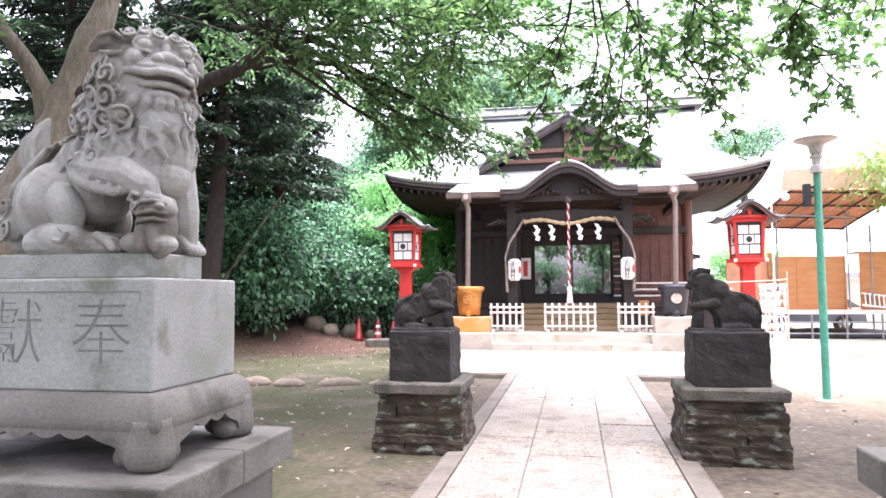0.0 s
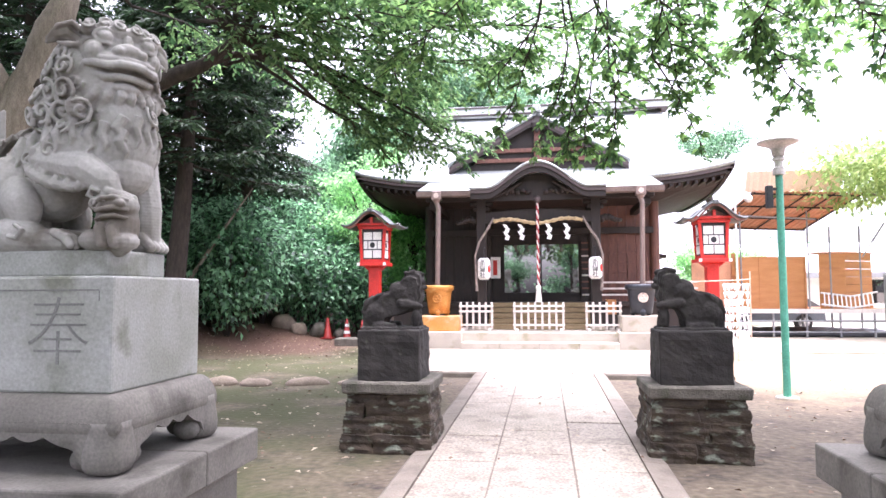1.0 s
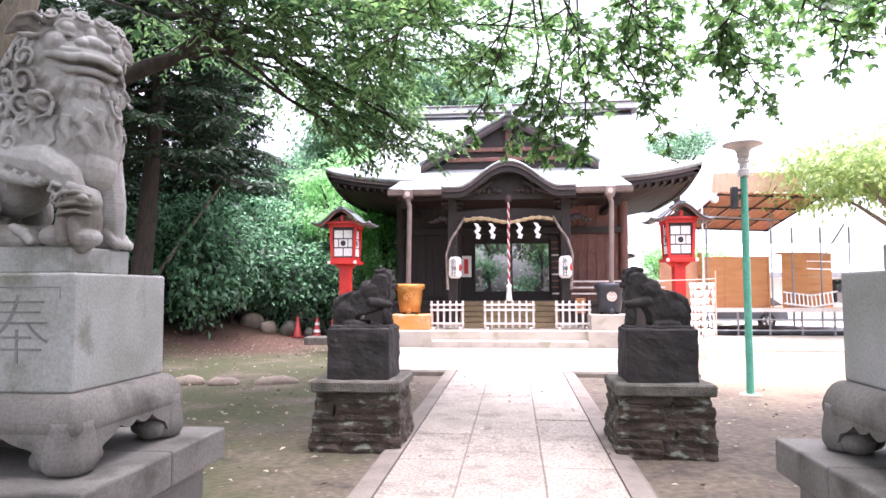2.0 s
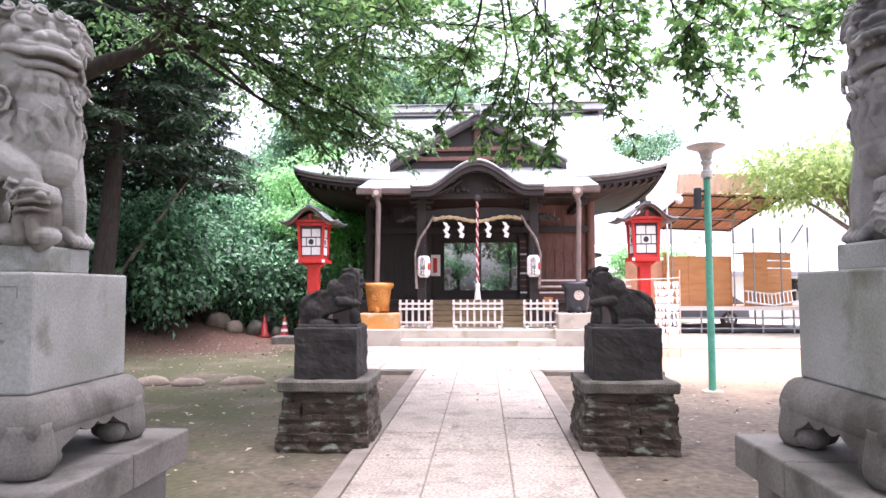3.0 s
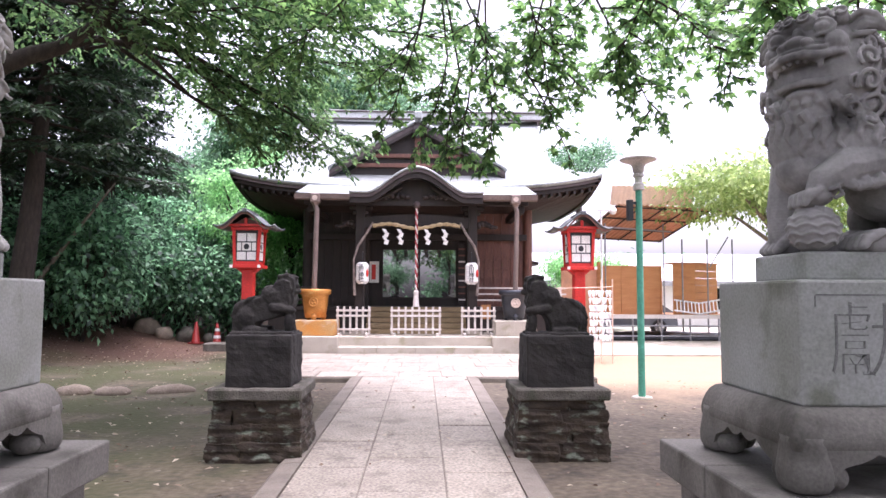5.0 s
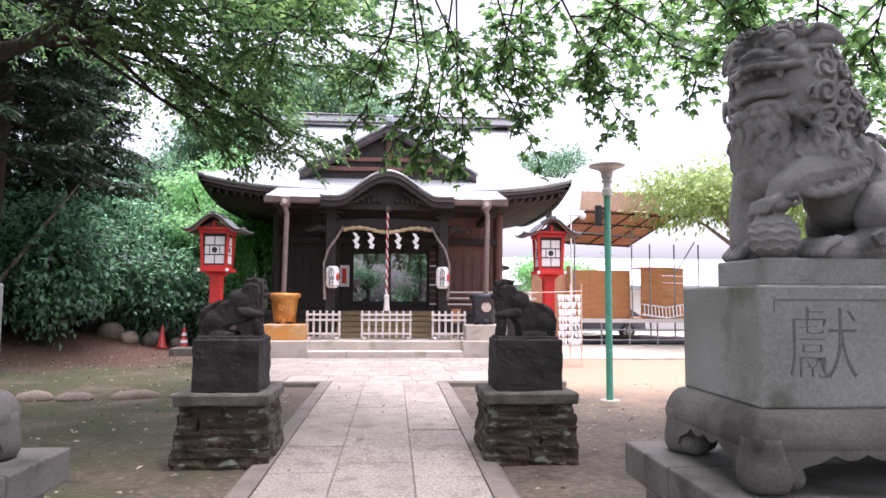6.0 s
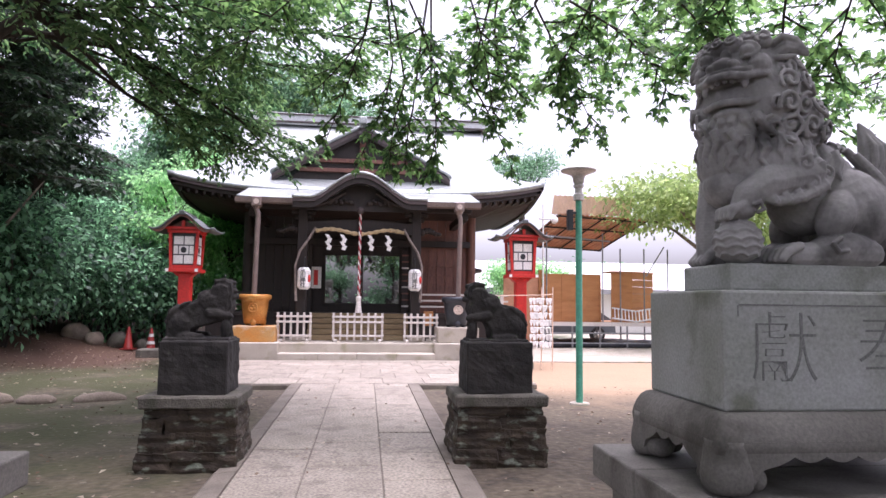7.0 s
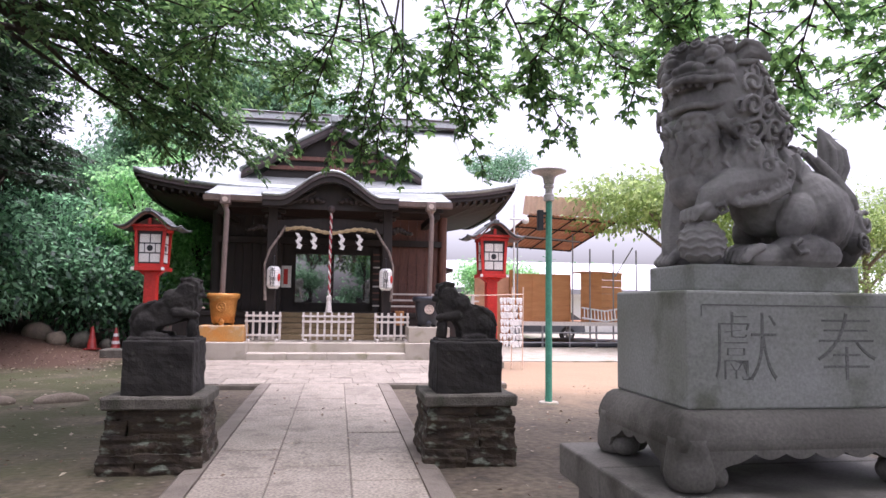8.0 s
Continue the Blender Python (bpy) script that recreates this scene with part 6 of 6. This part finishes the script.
        root = (-3.79, 7.96, 4.9) if a[0] > -5 else ((-5.5, 7.2, 5.7) if a[0] > -6 else (-6.7, 6.5, 5.0))
        tube(f.wood, [root, ((root[0] + a[0]) / 2, (root[1] + a[1]) / 2, (root[2] + a[2]) / 2 + 0.08), a], [0.04, 0.032, 0.024], 7)
    # unseen high clumps, added only to shade the ground and west pedestals
    f.clumps((-7.0, 7.5, 11.0), (5.5, 6.5, 1.2), 520, 16, 0.36, 0.5, 0.1)
    f.clumps((-6.5, 2.0, 8.8), (5.5, 7.0, 1.3), 850, 16, 0.34, 0.5, 0.1)
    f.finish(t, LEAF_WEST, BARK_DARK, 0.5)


west_tree()


# maple whose boughs hang over the path from the east
def east_tree():
    x, y = 5.6, 1.2
    t = thing("maple_tree", (x, y, 0), "maple with long leafy boughs hanging over the path", "tree", "canopy trees")
    trunk(t, [(x, y, -0.2), (x, y, 1.5), (x - 0.1, y + 0.2, 3.0), (x - 0.4, y + 0.8, 4.4), (x - 0.9, y + 1.6, 5.6)], [0.38, 0.3, 0.27, 0.22, 0.14], BARK_DARK, 9)
    for pts in (((5.5, 1.5, 3.6), (4.2, 3.8, 5.0), (2.5, 6.0, 5.6), (0.9, 7.6, 5.5)), ((2.0, 6.5, 5.6), (0.9, 7.2, 5.5), (0.3, 7.2, 5.45), (-0.4, 6.9, 5.3)), ((5.2, 1.9, 4.0), (5.4, 4.5, 5.3), (4.6, 7.0, 5.8)), ((5.5, 1.4, 3.3), (6.6, 4.0, 4.6), (7.2, 6.5, 4.9))):
        part("limb", T(pts, [0.14, 0.1, 0.05, 0.02][:len(pts)], 8), BARK_DARK, t, smooth=True)
    f = Foliage(33)
    for a, b, tw, tl, sag in (
        # sprays hanging low before the shrine roof
        ((0.1, 7.3, 4.5), (-0.34, 7.86, 3.42), 13, 0.34, 0.0), ((0.45, 7.4, 4.3), (0.1, 7.9, 3.3), 13, 0.36, 0.0),
        ((0.6, 7.45, 4.1), (0.45, 7.87, 3.15), 12, 0.34, 0.0), ((0.9, 7.4, 4.1), (0.9, 7.84, 3.08), 12, 0.3, 0.0),
        ((0.13, 7.07, 4.5), (-0.6, 7.82, 3.95), 12, 0.42, 0.0), ((0.7, 7.5, 3.8), (0.65, 7.9, 3.2), 12, 0.34, 0.0),
        # boughs against the open sky
        ((1.19, 6.29, 4.6), (1.61, 7.13, 3.5), 15, 0.5, 0.0), ((0.6, 6.66, 4.7), (1.03, 7.42, 3.7), 14, 0.5, 0.0),
        ((1.79, 6.06, 4.5), (2.6, 6.64, 3.42), 16, 0.52, 0.0), ((2.06, 5.77, 4.4), (3.23, 6.16, 3.65), 16, 0.5, 0.0),
        ((1.3, 7.0, 4.0), (1.97, 7.66, 3.08), 9, 0.3, 0.0), ((1.5, 6.6, 4.6), (2.1, 7.4, 3.9), 12, 0.5, 0.0),
        ((2.3, 5.6, 4.5), (2.1, 6.6, 3.75), 14, 0.5, 0.0), ((2.65, 5.11, 4.3), (3.54, 5.31, 3.7), 12, 0.5, 0.0),
        ((3.23, 4.46, 4.4), (3.25, 5.6, 3.9), 14, 0.5, 0.0), ((3.77, 4.06, 4.2), (4.19, 5.13, 3.45), 14, 0.5, 0.0),
        ((4.22, 3.77, 4.0), (4.77, 4.9, 3.25), 14, 0.5, 0.0), ((3.6, 4.81, 4.1), (4.74, 5.72, 3.25), 14, 0.5, 0.0),
        ((3.0, 5.2, 4.4), (3.9, 6.2, 3.8), 14, 0.6, 0.0), ((4.4, 3.4, 3.9), (5.2, 4.2, 3.3), 12, 0.5, 0.0),
        ((-0.2, 6.4, 4.9), (-1.69, 7.86, 4.35), 18, 0.7, 0.05), ((1.5, 7.0, 5.6), (-1.6, 7.6, 5.1), 20, 1.0, 0.06),
        ((2.5, 6.0, 5.6), (-0.4, 6.4, 4.9), 20, 0.9, 0.06), ((2.0, 6.8, 5.4), (1.0, 8.4, 4.6), 14, 0.9, 0.1),
        ((2.6, 6.2, 5.5), (2.0, 8.6, 4.7), 16, 0.9, 0.1), ((3.2, 5.6, 5.3), (2.9, 8.2, 4.7), 16, 0.9, 0.1),
        ((3.9, 6.0, 5.5), (3.3, 9.0, 5.0), 16, 0.9, 0.1), ((4.4, 5.5, 5.3), (3.9, 8.5, 4.9), 14, 0.8, 0.05),
        ((5.2, 4.6, 5.2), (5.4, 8.4, 5.1), 16, 1.0, 0.1), ((6.6, 4.2, 4.7), (6.3, 7.6, 4.6), 16, 1.0, 0.08),
        ((7.0, 5.6, 4.8), (9.0, 8.4, 4.9), 16, 1.1, 0.08), ((6.2, 3.4, 4.5), (8.4, 5.6, 4.5), 16, 1.0, 0.05),
        ((4.4, 3.6, 5.2), (2.2, 4.6, 5.0), 16, 0.9, 0.05), ((5.6, 4.5, 5.1), (4.9, 7.8, 4.6), 16, 0.9, 0.05),
        ((6.8, 5.0, 5.0), (6.0, 8.5, 4.5), 18, 1.0, 0.05), ((3.2, 6.5, 5.5), (4.4, 8.8, 5.3), 16, 0.9, 0.05),
    ):
        f.limb(a, b, 0.012, 0.004, max(8, int(tw * 0.85)), tl, 0.105, 0.056, sag=sag, start=0.1, sub=3)
        root = min(((4.2, 3.8, 5.0), (3.4, 4.9, 5.3), (2.5, 6.0, 5.6), (1.7, 6.8, 5.58), (0.9, 7.6, 5.5), (0.3, 7.2, 5.45), (-0.4, 6.9, 5.3), (5.4, 4.5, 5.3), (6.6, 4.0, 4.6)), key=lambda q: (Vector(q) - Vector(a)).length)
        tube(f.wood, [root, ((root[0] + a[0]) / 2, (root[1] + a[1]) / 2, (root[2] + a[2]) / 2 + 0.1), a], [0.018, 0.013, 0.01], 6)
    # extra leaf layer above the view, added to dim the light on the foreground
    f.clumps((2.5, -2.5, 8.6), (7.5, 8.0, 1.3), 620, 14, 0.36, 0.5, 0.1)
    f.finish(t, LEAF_NEAR, BARK_DARK, 0.46, (0, 46, -46))


east_tree()


def conifer(x, y, h, r, seed, lean=0.0, low=3.6):
    t = thing("conifer_tree", (x, y, g_height(x, y)), "tall dark conifer with layered drooping boughs", "tree", "dark conifers")
    trunk(t, [(x, y, 0), (x + lean * 0.3, y, h * 0.3), (x + lean, y, h)], [0.28, 0.22, 0.05], BARK_DARK, seed)
    f = Foliage(seed)
    n = int(h * 6)
    for k in range(n):
        z = low + (h - low) * k / n
        q = z / h
        a = k * 2.4 + f.rng.uniform(-0.3, 0.3)
        ln = r * (1.05 - 0.75 * q) * f.rng.uniform(0.7, 1.1)
        p = (x + lean * q, y, z)
        f.limb(p, (p[0] + math.cos(a) * ln, y + math.sin(a) * ln, z - 0.1 * ln), 0.04, 0.01, 15, 0.9, 0.2, 0.055, sag=0.08, start=0.2, flat=0.12, sub=2)
    f.finish(t, LEAF_DARK, BARK_DARK, 0.42)


conifer(-9.4, 15.8, 11, 4.4, 41, 0.9, 4.9)
conifer(-9.4, 19.8, 9.5, 3.0, 45, 0.4, 5.0)
conifer(-13.2, 15.0, 12, 4.2, 42, 0.3, 3.0)
conifer(-12.2, 20.0, 12, 3.6, 43, -0.3)
conifer(-16.0, 19.0, 13, 4.0, 44, 0.0)


single("dead_branch", T([(-10.2, 16.9, 0.25), (-9.4, 16.9, 2.0), (-8.6, 17.0, 3.2), (-7.7, 17.0, 4.4)], [0.07, 0.06, 0.045, 0.015], 7), BARK, (-10.2, 16.9, 0.2), "bare pale branch leaning among the shrubs", "branch", smooth=True)


def shrub(x, y, rx, ry, h, seed, m, label, leaf=0.2, n=None):
    g = g_height(x, y)
    t = thing("shrub", (x, y, g), label, "shrub", "shrubs")
    f = Foliage(seed)
    for k in range(6):
        a = k * 1.05
        tube(f.wood, [(x, y, g - 0.1), (x + 0.3 * rx * math.cos(a), y + 0.3 * ry * math.sin(a), g + h * 0.4), (x + 0.6 * rx * math.cos(a), y + 0.6 * ry * math.sin(a), g + h * 0.8)], [0.05, 0.035, 0.01], 5)
    f.clumps((x, y, g + h * 0.6), (rx, ry, h * 0.46), n or int(70 * rx * h), 16, leaf, 0.24)
    f.finish(t, m, BARK_DARK, 0.5)


SHRUB = "dense evergreen shrub at the edge of bare earth"
for i_, (x_, y_, rx_, h_) in enumerate(((-12.6, 18.2, 2.0, 3.0), (-10.6, 19.2, 1.8, 2.6), (-9.0, 20.6, 1.7, 2.8), (-7.6, 21.8, 1.5, 2.4), (-14.6, 17.0, 2.0, 3.2), (-17, 17.5, 2.4, 3.6), (-10.0, 22.5, 2.2, 3.8), (-12.6, 22.5, 2.4, 4.2), (-8.2, 23.6, 1.8, 3.4), (-6.2, 22.4, 0.9, 2.0), (-8.9, 18.0, 1.6, 3.2), (-11.4, 16.9, 1.6, 3.0))):
    shrub(x_, y_, rx_, rx_ * 0.9, h_ * 1.2, 60 + i_, LEAF_BUSH, SHRUB)


def round_tree(x, y, h, r, seed, m, label, low=0.3, leaf=0.17, dens=1.0, group="background trees", bark=BARK_DARK, flat=0.55):
    g = g_height(x, y)
    t = thing("broadleaf_tree", (x, y, g), label, "tree", group)
    trunk(t, [(x, y, g - 0.2), (x + 0.1, y, h * 0.35), (x, y + 0.1, h * 0.8)], [0.03 * h, 0.022 * h, 0.006 * h], bark, seed)
    f = Foliage(seed)
    rng = f.rng
    for k in range(9):
        a = k * 2.4
        q = rng.uniform(low, 0.92)
        rad = r * rng.uniform(0.35, 0.75) * (1.15 - 0.5 * q)
        c = (x + rad * math.cos(a), y + rad * math.sin(a), g + h * q)
        tube(f.wood, [(x, y, g + h * q * 0.7), ((x + c[0]) / 2, (y + c[1]) / 2, g + h * (q * 0.88)), c], [0.012 * h, 0.008 * h, 0.003 * h], 6)
        s = r * rng.uniform(0.42, 0.6)
        f.clumps(c, (s, s, s * flat), int(26 * dens * s * s) + 10, 22, leaf, 0.26 * s ** 0.5, 0.2)
    f.finish(t, m, bark, 0.5)


round_tree(-6.6, 24.2, 6.4, 2.3, 89, LEAF_LIGHT, "bright green broadleaf tree beside the hall", 0.25)
round_tree(-7.2, 26.5, 7.5, 3.2, 81, LEAF_LIGHT, "bright green young broadleaf tree behind shrubs", 0.2)
round_tree(-5.2, 30.0, 7.0, 2.8, 82, LEAF_LIGHT, "bright green broadleaf tree behind the hall", 0.15)
round_tree(-10.5, 26.0, 6.6, 3.2, 83, LEAF_FAR, "tall green broadleaf tree behind shrubs", 0.2)
round_tree(-3.0, 34.0, 13.0, 5.0, 84, LEAF_FAR, "tall broadleaf tree rising behind the shrine roof", 0.4, 0.22)
round_tree(-14.0, 28.0, 5.6, 4.0, 71, LEAF_FAR, "tall dark broadleaf tree in the western wood", 0.25, 0.24, 2.0)
round_tree(-8.0, 31.0, 10.0, 4.0, 72, LEAF_FAR, "tall broadleaf tree behind the hall", 0.25, 0.24, 2.0)
round_tree(-19.0, 24.0, 5.6, 4.0, 73, LEAF_FAR, "tall broadleaf tree in the western wood", 0.25, 0.24, 2.0)
round_tree(11.7, 21.4, 6.6, 4.8, 85, LEAF_PINE, "spreading yellow-green tree with flat layered crown", 0.62, 0.22, 0.34, "garden trees", BARK, 0.14)
round_tree(17.5, 19.5, 5.6, 3.2, 86, LEAF_PINE, "yellow-green garden tree with layered crown", 0.3, 0.14, 1.0, "garden trees", BARK, 0.32)
round_tree(19.0, 26.0, 6.5, 3.5, 87, LEAF_FAR, "green tree beyond the stage", 0.3, 0.18)
round_tree(-4.9, 25.5, 5.4, 1.7, 77, LEAF_LIGHT, "bright green young tree beside the hall", 0.12)
round_tree(8.6, 35.5, 10.6, 2.5, 78, LEAF_FAR, "airy green treetop rising behind the roof", 0.8, 0.17, 0.3, "background trees", BARK_DARK, 0.35)
# behind the camera, added for the door panes to reflect
round_tree(-2.2, -18.0, 7.4, 2.6, 79, LEAF_FAR, "broadleaf tree beside the entrance path", 0.35, 0.2, 0.5)
round_tree(7.6, 30.5, 3.6, 2.4, 88, LEAF_LIGHT, "low green tree behind the hall", 0.25)


def woods(name, spots, h, r, seed, label):
    f = Foliage(seed)
    for x, y, k in spots:
        for j in range(5):
            q = 0.15 + 0.19 * j
            f.clumps((x + f.rng.normal(0, 1.2), y + f.rng.normal(0, 1.0), h * k * q), (r, r, h * k * 0.16), 34, 14, 0.42, 0.6, 0.4)
    ob = leaf_mesh(name, np.concatenate(f.c), np.concatenate(f.d), np.concatenate(f.up), np.concatenate(f.s), LEAF_FAR, None, 0.6, (0,), "stuff")
    tagged(ob, label, "woods")


woods("far_woods", [(-46 + 3.6 * k, 44 + 3 * math.sin(k * 1.7) - 0.15 * k, 1 + 0.15 * math.sin(k * 2.3)) for k in range(13)], 6.5, 3.0, 91, "green wood beyond the shrine grounds")
woods("far_woods", [(-22 - 1.0 * k, 14 + 3.0 * k, 1) for k in range(9)], 5.2, 3.0, 92, "dark wood along the west boundary")
woods("far_woods", [(2 + 3.6 * k, 48 + 2 * math.sin(k * 1.3), 1 + 0.2 * math.sin(k * 2.1)) for k in range(15)], 3.4, 2.2, 93, "low line of distant trees to the east")
# next two: unseen trees behind the camera, added to darken the door reflections
woods("far_woods", [(sx * (4.5 + 4.0 * k), -20 + 2 * math.sin(k), 1) for k in range(6) for sx in (-1, 1)], 5.0, 2.6, 94, "trees beside the entrance to the approach path")
round_tree(2.5, -17.0, 6.6, 2.4, 95, LEAF_FAR, "small tree at the entrance to the grounds", 0.3, 0.2, 0.5)


def litter():
    r = np.random.default_rng(5)
    n = 1500
    x = np.concatenate([r.uniform(-10, -1.3, n), r.uniform(-15, -4.5, 2200), r.uniform(1.4, 5, 260), r.uniform(-1, 1.2, 60)])
    y = np.concatenate([r.uniform(3.2, 16, n), r.uniform(15, 22, 2200), r.uniform(4, 12, 260), r.uniform(3, 12, 60)])
    z = np.array([g_height(a, b) + 0.02 + (ramp_z(b) if -1.2 < a < 1.3 else 0) for a, b in zip(x, y)])
    a = r.uniform(0, 6.28, len(x))
    d = np.stack([np.cos(a), np.sin(a), r.normal(0, 0.15, len(x))], axis=1)
    up = np.array((0, 0, 1.0)) + r.normal(0, 0.3, (len(x), 3))
    ob = leaf_mesh("fallen_leaves", np.stack([x, y, z], axis=1), d, up, r.uniform(0.03, 0.085, len(x)), LITTER_A, None, 0.55, (0,), "stuff")
    tagged(ob, "dry fallen leaves scattered over the earth", "leaves")


litter()
